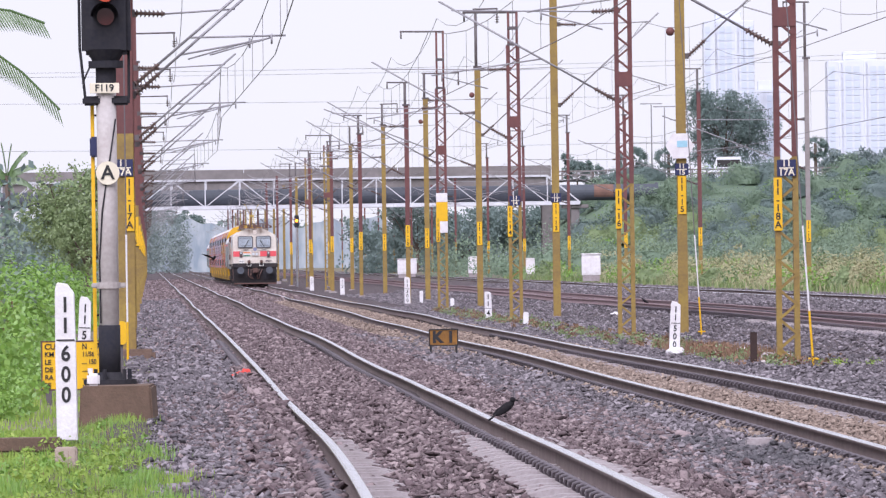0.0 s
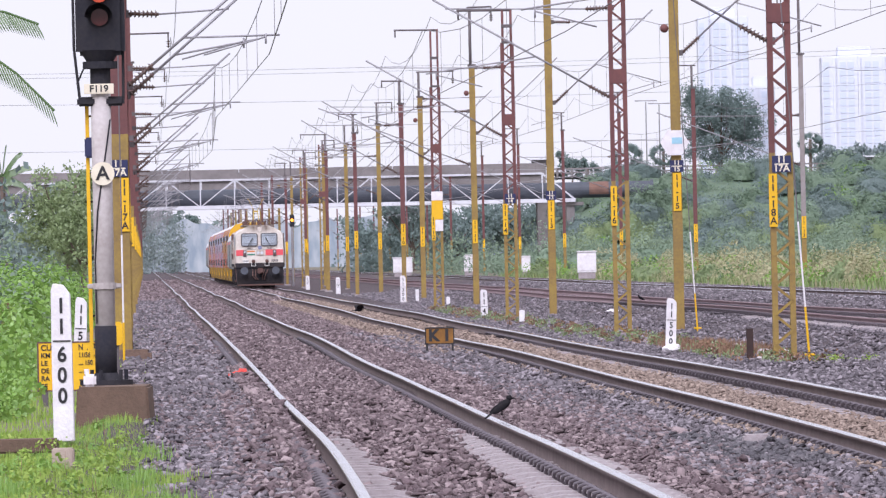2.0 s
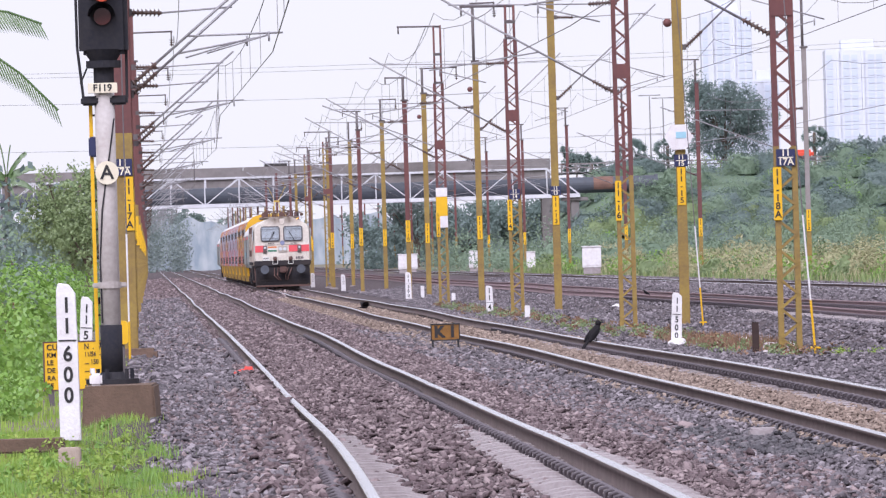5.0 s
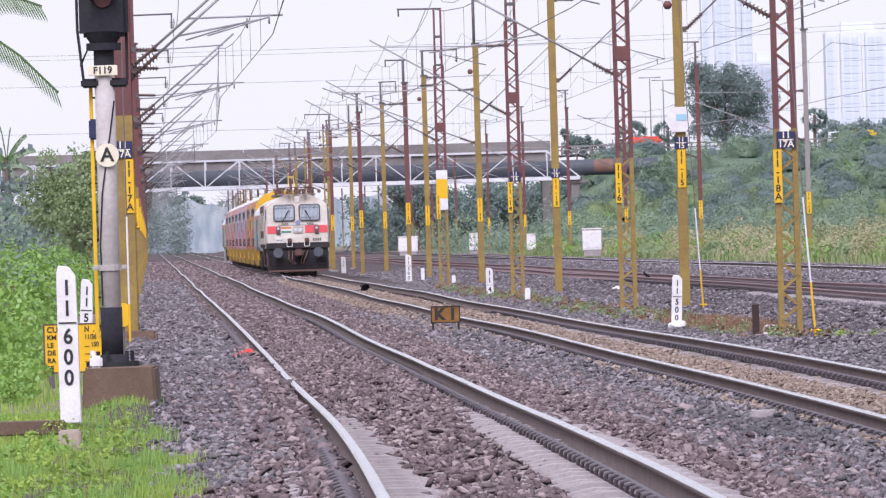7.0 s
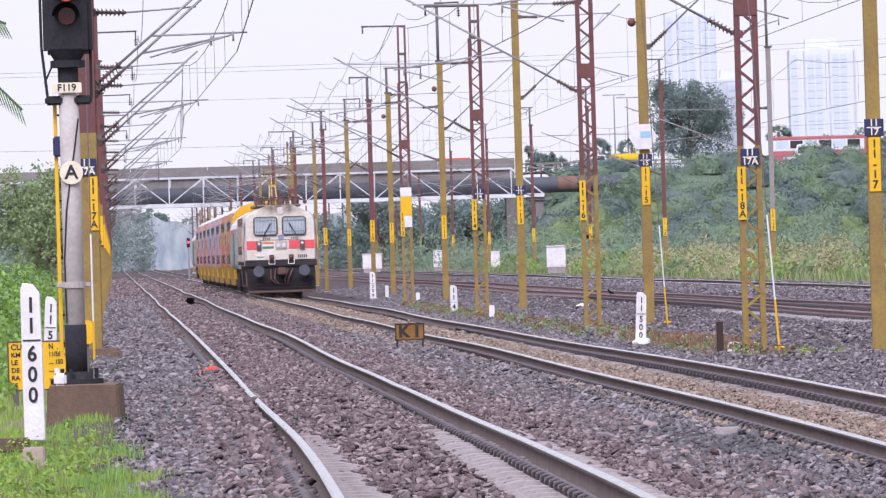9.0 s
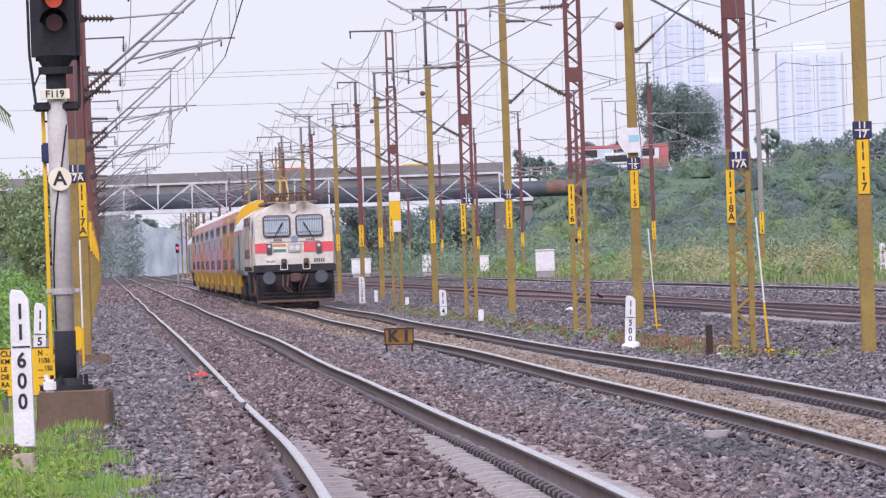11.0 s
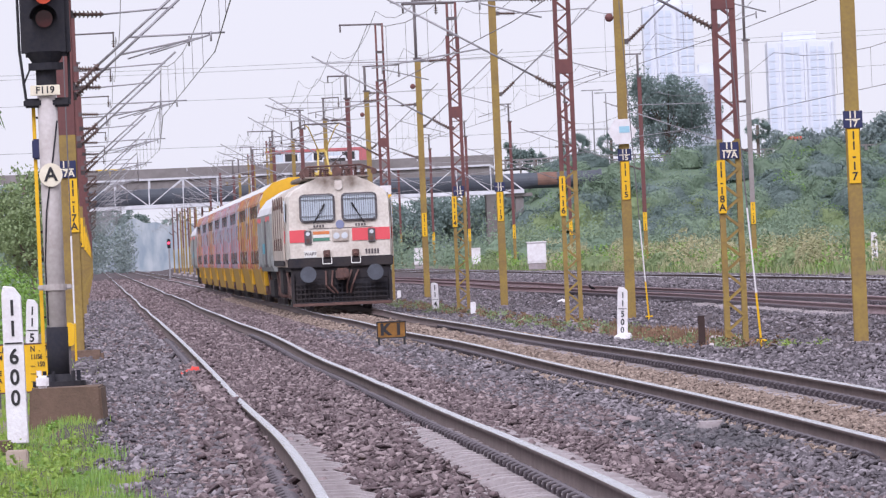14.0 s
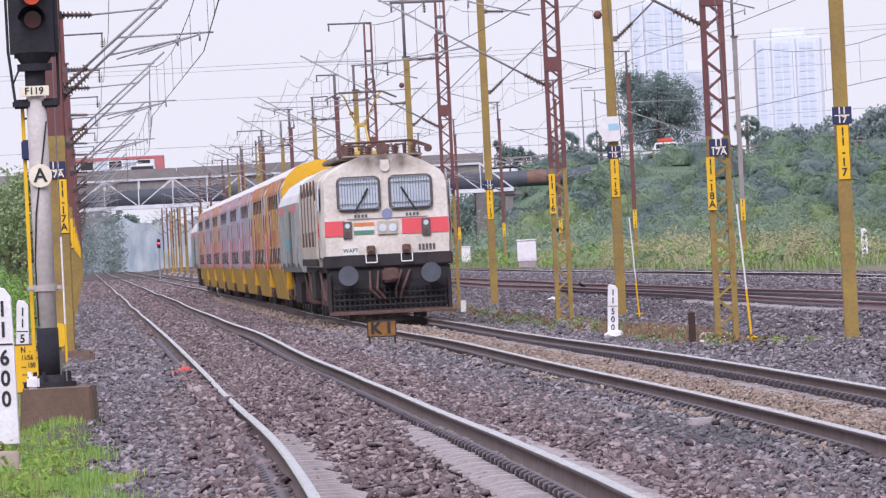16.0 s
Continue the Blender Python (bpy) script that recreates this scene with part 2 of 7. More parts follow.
def make_bed():
    ds = np.concatenate([np.arange(20, 160, 2.0), np.arange(160, 500, 8.0), np.arange(500, 1600, 40.0)])
    Ds = np.array([-3.1, -2.9, -2.7, -2.5, -2.35, -2.2, -2.0, -1.8, -1.5, -0.9, -0.7, -0.5, -0.3, 0.3, 0.5, 0.7, 0.9, 1.5, 1.9, 2.3, 2.8, 3.2, 3.8, 4.4, 5, 5.6, 6.3, 6.9, 7.4, 8.0, 8.6, 9.4, 10.2, 11, 11.6, 12.2, 13, 14, 15, 17, 19, 20.2, 22, 23, 24.0])
    A, B = np.meshgrid(Ds, ds)
    rng = np.random.default_rng(5)
    v = np.stack([line_x(A, B), B, bed_z(A, B) - 0.012 + rng.normal(0, 0.015, A.shape)], -1).reshape(-1, 3)
    w = len(Ds)
    i = (np.arange(len(ds) - 1)[:, None] * w + np.arange(w - 1)).ravel()
    f = np.stack([i, i + 1, i + w + 1, i + w], 1)
    g = put("ballast_bed", mesh_np("ballast_bed", v, f), BALLAST_SHADED)
    tagged(g, "bed of crushed grey-brown stone under the tracks, darkened to shade the gaps", "ballast", kind="structure")


STONE_V = np.array([[-.75, -.45, -.3], [.65, -.6, -.3], [.85, .4, -.25], [-.5, .65, -.3], [-.55, -.3, .3], [.35, -.5, .12], [.55, .2, .38], [-.2, .4, .2]])
STONE_F = np.array([[0, 3, 2, 1], [4, 5, 6, 7], [0, 1, 5, 4], [1, 2, 6, 5], [2, 3, 7, 6], [3, 0, 4, 7]])


def strew(name, label, D0, D1, d0, d1, per_m2, size, material, seed, lift=0.0):
    rng = np.random.default_rng(seed)
    n = int((D1 - D0) * (d1 - d0) * per_m2)
    D, d = rng.uniform(D0, D1, n), d0 + (d1 - d0) * rng.uniform(0, 1, n) ** 1.25
    keep = np.abs(line_x(D, d)) < d * 0.064 + 1
    D, d = D[keep], d[keep]
    for T, z in TRACKS:                    # no stones on the rails
        for rail in (T - 0.873, T + 0.873):
            gap = 0.085 if rail < 0 else 0.2       # the other rails show their clips
            keep = (D - rail < -gap) | (D - rail > 0.06)
            D, d = D[keep], d[keep]
    s = size * np.minimum(rng.lognormal(0, 0.42, len(D)), 2.1)
    lie = rng.normal(0, 0.42, (2, len(D)))               # broken flat stones lie down, a few stand on edge
    c, o, i = np.cos(lie), np.zeros(len(D)), np.ones(len(D))
    k = np.sin(lie)
    tip = np.stack([np.stack([i, o, o], -1), np.stack([o, c[0], -k[0]], -1), np.stack([o, k[0], c[0]], -1)], 1)
    tilt = np.stack([np.stack([c[1], o, k[1]], -1), np.stack([o, i, o], -1), np.stack([-k[1], o, c[1]], -1)], 1)
    rot = tilt @ tip @ turns(len(D), rng, True) * s[:, None, None] * rng.uniform((0.7, 0.55, 0.4), (1.6, 1.25, 1.1), (len(D), 3))[:, None, :]
    pos = np.stack([line_x(D, d), d, bed_z(D, d) + lift + s * rng.uniform(-0.45, 0.75, len(D))], -1)
    v, f = scatter(STONE_V, STONE_F, (rot, pos))
    tagged(put(name, mesh_np(name, v, f), material), label, "ballast", kind="stuff")


def make_ballast():
    L = "loose angular crushed stone ballast between and beside the rails"
    strew("ballast_stones", L, -2.3, 3.0, 40, 72, 430, 0.0205, STONE, 11)
    strew("ballast_stones", L, -2.3, 3.0, 40, 80, 16, 0.036, STONE, 31)
    strew("ballast_stones", L, -1.22, -0.95, 40, 62, 420, 0.032, STONE, 32, 0.085)
    strew("ballast_stones", L, -1.22, -0.95, 60, 110, 300, 0.034, STONE, 33, 0.06)
    strew("ballast_stones", L, -2.8, 3.0, 72, 130, 230, 0.0235, STONE, 18)
    strew("ballast_stones", L, -3.0, 3.0, 130, 330, 70, 0.031, STONE, 12)
    strew("ballast_stones", L, -3.0, 6.4, 330, 720, 9, 0.06, STONE, 19)
    strew("ballast_stones", L, -1.6, -1.05, 40, 90, 160, 0.03, STONE, 28, 0.02)
    strew("ballast_stones", L, -0.5, 0.35, 40, 90, 110, 0.03, STONE, 29, 0.02)
    strew("ballast_stones", "dark grey crushed stone on the left shoulder", -2.4, -1.15, 50, 120, 210, 0.026, STONE_DARK, 20, 0.012)
    strew("ballast_stones", "dark grey crushed stone on the left shoulder", -2.8, -1.15, 95, 330, 50, 0.038, STONE_DARK, 35, 0.015)
    strew("ballast_stones", "dark grey crushed stone between the two main tracks", 2.0, 3.7, 40, 100, 250, 0.025, STONE_DARK, 13)
    strew("ballast_stones", "dark grey crushed stone between the two main tracks", 2.2, 3.6, 100, 170, 80, 0.036, STONE_DARK, 25)
    strew("ballast_stones", "tan weathered stone ballast round the second track", 3.5, 6.2, 58, 140, 260, 0.022, STONE_TAN, 14)
    strew("ballast_stones", "patch of dark wet stone between the two main tracks", 2.6, 3.5, 62, 71, 300, 0.028, STONE_WET, 30, 0.015)
    strew("ballast_stones", "tan weathered stone ballast round the second track", 3.0, 6.4, 140, 420, 50, 0.032, STONE_TAN, 15)
    strew("ballast_stones", "dark grey crushed stone beside the second track", 6.0, 8.6, 80, 300, 75, 0.031, STONE_DARK, 16)
    strew("ballast_stones", "dark grey crushed stone on the shoulder of the far tracks", 8.4, 23.5, 98, 420, 34, 0.037, STONE_DARK, 17)


# ---- tracks ----
RAIL_PROFILE = [(-0.075, -0.172), (0.075, -0.172), (0.075, -0.160), (0.012, -0.140), (0.010, -0.045), (0.036, -0.036), (0.037, -0.010), (0.028, 0.0),
                (-0.028, 0.0), (-0.037, -0.010), (-0.036, -0.036), (-0.010, -0.045), (-0.012, -0.140), (-0.075, -0.160)]


def rail_mesh(k, side):
    D = TRACKS[k][0] + side * 0.873
    ds = np.concatenate([np.arange(24, 160, 1.6), np.arange(160, 500, 8.0), np.arange(500, 1601, 40.0)])
    a, b = wobble(ds, 1.7 * k + 0.4 * side + 1)
    cx, cz = line_x(D, ds) + a, track_z(k, ds) + b
    pr = np.array(RAIL_PROFILE)
    n = len(pr)
    v = np.stack([cx[:, None] + pr[:, 0], np.repeat(ds[:, None], n, 1), cz[:, None] + pr[:, 1]], -1).reshape(-1, 3)
    i = (np.arange(len(ds) - 1)[:, None] * n + np.arange(n)).ravel()
    j = (np.arange(len(ds) - 1)[:, None] * n + (np.arange(n) + 1) % n).ravel()
    f = np.stack([i, i + n, j + n, j], 1)
    me = mesh_np("rail", v, f)
    top = np.tile(np.isin(np.arange(n), [6, 7, 8]), len(ds) - 1)
    me.polygons.foreach_set("material_index", top.astype(np.int32))
    return me


def sleeper_bm():
    """Concrete sleeper, waisted in the middle, shoulders sloping."""
    bm = bmesh.new()
    rows = [(-1.375, 0.11, 0.0), (-1.30, 0.10, 0.02), (-0.55, 0.10, 0.02), (-0.35, 0.085, -0.02), (0.35, 0.085, -0.02), (0.55, 0.10, 0.02), (1.30, 0.10, 0.02), (1.375, 0.11, 0.0)]
    rings = []
    for x, w, z in rows:
        rings.append([bm.verts.new(p) for p in ((x, -w - 0.03, -0.2), (x, w + 0.03, -0.2), (x, w, z), (x, -w, z))])
    for p, q in zip(rings, rings[1:]):
        for i in range(4):
            bm.faces.new((p[i], q[i], q[(i + 1) % 4], p[(i + 1) % 4]))
    bm.faces.new(rings[0])
    bm.faces.new(rings[-1])
    return bm


def clip_shape():
    """A sprung rail clip: a loop of round bar that stands up beside the rail's foot."""
    pts = [Vector((0.02, 0.0, 0.0)), Vector((-0.03, -0.05, 0.045)), Vector((-0.085, -0.03, 0.075)), Vector((-0.12, 0.02, 0.06)), Vector((-0.125, 0.06, 0.02)),
           Vector((-0.08, 0.07, -0.01)), Vector((0.03, 0.05, 0.012))]
    v, f = [], []
    for i, p in enumerate(pts):
        d = (pts[min(i + 1, 6)] - pts[max(i - 1, 0)]).normalized()
        u = d.cross(Vector((0.3, 0.8, 0.5))).normalized()
        w = d.cross(u)
        for a in range(4):
            v.append(p * 1.15 + 0.016 * (math.cos(a * math.pi / 2) * u + math.sin(a * math.pi / 2) * w))
    for i in range(6):
        for a in range(4):
            f.append((i * 4 + a, i * 4 + (a + 1) % 4, i * 4 + 4 + (a + 1) % 4, i * 4 + 4 + a))
    return np.array(v), np.array(f)


def make_tracks():
    labels = ["railway track with bright worn rails on concrete sleepers", "railway track on tan ballast with polished rail tops",
              "rusty railway track with brown rails on dark ballast", "far railway track with a thin shining rail"]
    cv, cf = clip_shape()
    made = []
    for k, (D, z0) in enumerate(TRACKS):
        tr = thing("railway_track", labels[k], "railway track")
        made.append(tr)
        for side in (-1, 1):
            put("rail", rail_mesh(k, side), [RAIL_BROWN, RAIL_BROWN] if k == 2 else [RAIL_SIDE, RAIL_TOP], tr, smooth=False)
        # clips on both sides of both rails
        first, last = ((38, 150), (58, 170), (150, 240), (230, 240))[k]
        ds = np.arange(first, last, 0.62)
        vs, fs, off = [], [], 0
        for side in (-1, 1):
            for inner in (-1,):            # the other side's clips are buried in stone
                a, b = wobble(ds, 1.7 * k + 0.4 * side + 1)
                pos = np.stack([line_x(D + side * 0.873, ds) + a + inner * 0.075, ds, track_z(k, ds) + b - 0.158], -1)
                rot = np.tile(np.diag([-inner * 1.0, 1.0, 0.85]), (len(ds), 1, 1))
                v, f = scatter(cv, cf if inner < 0 else cf[:, ::-1], (rot, pos))
                vs.append(v), fs.append(f + off)
                off += len(v)
        tagged(put("rail_clip", mesh_np("rail_clip", np.concatenate(vs), np.concatenate(fs)), CLIP, tr, "row of dark sprung steel rail clips"), kind="stuff")
    return made


def lay_sleepers(made):
    me = bpy.data.meshes.new("sleeper")
    bm = sleeper_bm()
    bmesh.ops.recalc_face_normals(bm, faces=bm.faces)
    bm.to_mesh(me)
    bm.free()
    me.materials.append(CONCRETE)
    for k, (first, count) in enumerate(((38.0, 200), (58.0, 160), (150.0, 60), (230.0, 20))):
        rng = random.Random(k)
        for i in range(count):
            d = first + 0.62 * i
            ob = new("sleeper", me)
            ob.parent = made[k]
            ob.matrix_basis = pose(*on(TRACKS[k][0], d, float(track_z(k, d)) - 0.198 + rng.uniform(-0.012, 0.018)), 0, 0, HEADING + rng.uniform(-0.5, 0.5))


make_ground()
make_bed()
made_tracks = make_tracks()


# ---- overhead line: masts, brackets, wires ----
BROWN_CONCRETE = mat("brown_stained_concrete", (0.24, 0.155, 0.12), 0.95, scale=3, dark=(0.10, 0.07, 0.055), amount=0.8, bump=0.5)


SIDING_GREY = mat("weathered_grey_paint", (0.30, 0.27, 0.27), 0.7, scale=1.5, dark=(0.2, 0.16, 0.15), amount=0.7)


def joist(bm, h, w=0.24, z0=0.0, index=0):
    """A rolled H section standing up."""
    for y in (-w / 2, w / 2):
        vs = bmesh.ops.create_cube(bm, size=1.0)["verts"]
        bmesh.ops.scale(bm, vec=(w, 0.02, h), verts=vs)
        bmesh.ops.translate(bm, vec=(0, y, z0 + h / 2), verts=vs)
    vs = bmesh.ops.create_cube(bm, size=1.0)["verts"]
    bmesh.ops.scale(bm, vec=(0.03, w - 0.02, h), verts=vs)
    bmesh.ops.translate(bm, vec=(0, 0, z0 + h / 2), verts=vs)


def lattice(bm, z0, z1, w, step=0.27):
    """Two channels laced with a zigzag of flat bars, front and back."""
    for x in (-w / 2, w / 2):
        box(bm, (x, 0, (z0 + z1) / 2), (0.10, 0.22, z1 - z0))
    n = max(2, round((z1 - z0) / step))
    for i in range(n):
        a, b = z0 + (z1 - z0) * i / n, z0 + (z1 - z0) * (i + 1) / n
        s = 1 if i % 2 else -1
        for y in (-0.115, 0.115):
            bar(bm, (-s * w / 2, y, a), (s * w / 2, y, b), 0.012, 0.042)


def insulator(bm, a, b, r=0.075, n=7):
    """A ribbed porcelain rod from a to b."""
    a, b = Vector(a), Vector(b)
    tube(bm, a, b, 0.03, 6)
    d = (b - a).normalized()
    for i in range(n):
        c = a.lerp(b, (i + 0.7) / (n + 0.4))
        tube(bm, c - d * 0.012, c + d * 0.02, r, 10, r * 0.55)


def bracket(mast, side, reach, wire_z=5.55, z0=0.0, base=-0.3, rise=1.95, y=-0.05):
    """Swivel bracket of pipes that carries the two wires, side +1 or -1."""
    s = side
    low, top = Vector((s * 0.2, y, wire_z + base - z0)), Vector((s * 0.2, y, wire_z + rise - 0.1 - z0))
    head = Vector((s * (reach + 0.1), y, wire_z + rise - z0))
    slope = (head - low).normalized()
    br = bmesh.new()
    tube(br, low + slope * 0.58, head + slope * 0.35, 0.025, 7)
    tube(br, top + Vector((s * 0.55, 0, -0.02)), head + Vector((0, 0, -0.05)), 0.017, 7)
    a = low.lerp(head, 0.45)
    tube(br, a, (s * (reach + 0.6), y, wire_z + 0.35 - z0), 0.018, 7)
    tube(br, (s * (reach + 0.35), y, wire_z + 0.32 - z0), (s * (reach - 0.75), y, wire_z + 0.02 - z0), 0.014, 6)
    tube(br, (s * (reach + 0.35), y, wire_z + 0.38 - z0), (s * (reach + 0.35), y, wire_z + 0.2 - z0), 0.02, 6)
    b = part("bracket_arm", br, GREY_STEEL, mast, "grey pipe bracket arm over the track", True)
    bi = bmesh.new()
    insulator(bi, low, low + slope * 0.58)
    part("insulator", bi, INSUL, b, "ribbed brown porcelain insulator", True)
    bi = bmesh.new()
    insulator(bi, top, top + Vector((s * 0.55, 0, -0.02)))
    part("insulator", bi, INSUL, b, "ribbed brown porcelain insulator", True)
    for q in (low, top):
        bs = bmesh.new()
        box(bs, (s * 0.14, y, q.z), (0.16, 0.1, 0.14), 0.01)
        part("clamp", bs, DARK_STEEL, b)


def mast_tag(mast, words, z, w=0.2, h=0.95, upper=None, x=0.0, y=-0.15):
    """A yellow number plate down the mast's face, and a blue one over it."""
    bm = bmesh.new()
    box(bm, (x, y, z), (w, 0.012, h), 0.003)
    p = part("number_plate", bm, YELLOW, mast, "yellow plate with black number down the mast")
    size = min(0.2, h / len(words) * 1.12)
    for i, c in enumerate(words):
        text(c, size, BLACK, p, pose(x, y - 0.008, z + h * 0.94 * (0.5 - (i + 0.5) / len(words))))
    if upper:
        bm = bmesh.new()
        x = 0.0
        y -= 0.01
        box(bm, (x, y, z + h / 2 + 0.17), (0.34, 0.012, 0.3), 0.003)
        q = part("blue_plate", bm, BLUE, mast, "dark blue enamel plate with pale numbers")
        text(upper[0], 0.17, CREAM_PLATE, q, pose(x, y - 0.008, z + h / 2 + 0.25))
        text(upper[1], 0.17, CREAM_PLATE, q, pose(x, y - 0.008, z + h / 2 + 0.09))
        bm = bmesh.new()
        box(bm, (x, y - 0.008, z + h / 2 + 0.17), (0.26, 0.006, 0.02))
        part("rule", bm, CREAM_PLATE, q)


def footing(mast, s=0.5):
    bm = bmesh.new()
    box(bm, (0, 0, -0.19), (s, s, 0.5), 0.03)
    part("footing", bm, CONCRETE, mast)


def mast(D, d, z, h, style, low, label, words=None, upper=None, arms=(), tag_z=3.0, arm_top=0.0, ext=0.0, ball=0.0):
    ob = thing("overhead_line_mast", label, "mast", on(D, d, z), HEADING * 0.3, "masts of the overhead line")
    cut = low
    for z0, z1, ma, nm in ((0.0, cut, OLIVE, "lower_post"), (cut, h, {"yellow": OLIVE, "grey": SIDING_GREY}.get(style, MAROON), "upper_post")):
        bm = bmesh.new()
        if style == "lattice":
            lattice(bm, z0, z1, 0.32)
            if nm == "upper_post":
                box(bm, (0, 0, 6.2), (0.4, 0.26, 0.35), 0.01)
        else:
            joist(bm, z1 - z0, {"yellow": 0.24, "wide": 0.36}.get(style, 0.2), z0)
        part(nm, bm, ma, ob, "olive-yellow painted lower part" if nm == "lower_post" else "")
    if ext:
        xs = (-0.13, 0.13) if style == "lattice" else (-0.05,)
        for x in xs:
            bm = bmesh.new()
            tube(bm, (x, 0, h - 0.6), (x, 0, h + ext), 0.04 if style == "lattice" else 0.06, 8)
            part("extension_pole", bm, MAROON if style == "lattice" else DARK_STEEL, ob, "thin steel extension pole", True)
        bm = bmesh.new()
        box(bm, (0, 0, h + 0.02), (0.34, 0.3, 0.08), 0.01)
        part("cap", bm, DARK_STEEL, ob)
        if style == "lattice":
            bm = bmesh.new()
            box(bm, (0, 0, h + ext * 0.5), (0.34, 0.12, 0.1), 0.01)
            part("tie_plate", bm, DARK_STEEL, ob)
        bm = bmesh.new()
        tube(bm, (0.16 if arm_top < 0 else -0.16, 0, h + ext - 0.04), (arm_top, 0, h + ext - 0.02), 0.035, 7)
        tube(bm, (arm_top * 0.97, 0, h + ext - 0.02), (arm_top * 0.97, 0, h + ext - 0.3), 0.03, 7)
        arm = part("feeder_arm", bm, DARK_STEEL, ob, "steel arm for the feeder wire", True)
        if arm_top > 0:
            bm = bmesh.new()
            insulator(bm, (arm_top * 0.97, 0, h + ext - 0.3), (arm_top * 0.97, 0, h + ext - 0.62), 0.1, 3)
            part("insulator", bm, INSUL, arm)
    if ball:
        bm = bmesh.new()
        bmesh.ops.create_uvsphere(bm, u_segments=14, v_segments=10, radius=0.11)
        bmesh.ops.translate(bm, vec=(-0.24, -0.1, ball), verts=bm.verts)
        tube(bm, (-0.2, -0.1, ball), (0, -0.1, ball), 0.02, 6)
        part("weight_ball", bm, MAROON, ob, "small dark red ball on a stub", True)
    if style == "wide":
        bm = bmesh.new()
        box(bm, (0.1, -0.35, -0.12), (0.85, 0.7, 0.62), 0.06)
        part("footing", bm, DARK_STEEL if not words else BROWN_CONCRETE, ob, "broken brown concrete footing")
    else:
        footing(ob)
    for side, reach, *more in arms:
        bracket(ob, side, reach, z0=z, **(more[0] if more else {}))
    if words:
        if style == "lattice":
            mast_tag(ob, words, tag_z, 0.15, 0.95, upper, -0.16)
        elif style == "wide":
            mast_tag(ob, words, tag_z, 0.16, 0.95, upper, 0.1, -0.21)
        else:
            mast_tag(ob, words, tag_z, upper=upper)
    return ob


def make_masts():
    LY, LL, LM = ("olive-yellow steel mast with a number plate", "steel lattice mast, maroon above and yellow below", "slim maroon steel mast with a yellow foot")
    # between second and third track, nearer row
    for d, w, up in ((131.5, "11-18A", ("11", "17A")), (176, "11-16", None), (229, "11-14", ("11", "14")), (286, "11-12", None)):
        far = d > 200
        mast(9.0, d, -0.45, 8.6 if far else 11.6, "lattice", 3.7, LL, tuple(w), up, ((-1, 4.0),), 2.85 if d < 140 else 3.1, -1.55 if far else 0, {229: 1.05, 286: 2.25}.get(d, 0))
    for d in (474, 531):
        mast(9.1, d, -0.45, 9.4, "lattice", 9.0, "olive-yellow lattice mast far down the line")
    for d in (324, 396, 458, 520, 590):
        mast(9.0, d, -0.45, 8.75, "maroon", 3.4, LM, tuple("11-10"), None, ((-1, 4.0),), 3.0, -1.6 if d == 458 else -0.85, 1.05)
    wr = [o for o in scene.objects if o.name.startswith("overhead_line_mast") and abs(o.location.y - 286) < 1][0]
    for z, h, ma, nm in ((4.35, 0.35, WHITE, "white_wrap"), (3.8, 0.75, YELLOW, "yellow_wrap"), (3.2, 0.45, WHITE, "white_wrap")):
        bm = bmesh.new()
        box(bm, (0, 0, z), (0.44, 0.3, h), 0.01)
        part(nm, bm, ma, wr, "plastic sheet wrapped round the mast")
    # further row
    high = {"wire_z": 6.75, "base": -0.25, "rise": 2.5}
    for d, w, up in ((128.7, "11-17", ("11", "17")), (184, "11-15", ("11", "15")), (241, "11-13", ("11", "13"))):
        mast(10.94, d, -0.48, 13.0, "yellow", 3.6, LY, tuple(w), up, ((1, 3.1, high),), 3.5 if d == 184 else 3.3, ball=7.6 if d == 184 else 0)
    for i, d in enumerate((297, 353, 421, 489, 550, 610, 670)):
        mast(10.95 if i < 2 else 11.08, d, -0.48, 9.7, "yellow", 3.6, LY, tuple("11-11"), None, ((1, 3.1, high), (-1, 5.8)) if i % 2 == 0 else ((1, 3.1, high),), 3.0, 1.65 if i == 1 else 0.85, 2.4 if i == 0 else 1.25, ball=8.6 if i < 2 else 0)
    for d in (321, 384, 444, 504, 564, 624):
        mast(26.4, d, -0.1, 10.15, "grey" if d == 321 else "maroon", 2.8, "slim weathered grey steel mast with a yellow foot" if d == 321 else LM, tuple("11-13"), None, ((-1, 5.9),), 2.6, -1.0, 2.5 if d == 321 else 1.25)
    # beside the first track
    for i, d in enumerate((130, 184, 240, 296, 352, 408, 464, 520, 580, 640)):
        mast(-2.85, d, -0.2, 9.8, "wide" if i == 0 else "maroon", 3.6 if i else 4.0, LL if i == 0 else LM, tuple("11-17A") if i == 0 else tuple("11-15"),
             ("11", "17A") if i == 0 else None, ((1, 2.3, {"wire_z": 5.15, "base": -0.5, "rise": 1.35}), (1, 1.9, {"wire_z": 5.1, "base": -0.6, "rise": 0.95, "y": 0.6})), 2.75, 1.6, 1.2)


def make_far_masts():
    """Plain masts that crowd together where the line goes out of sight."""
    for D, side, first in ((-2.85, 1, 700), (9.0, -1, 652), (11.1, 1, 735), (26.4, -1, 690)):
        for i in range(8):
            mast(D, first + 58 * i, -0.3, 9.4, "yellow" if D == 11.1 else "maroon", 3.4, "slim steel mast far down the line", arms=((side, 2.6),))


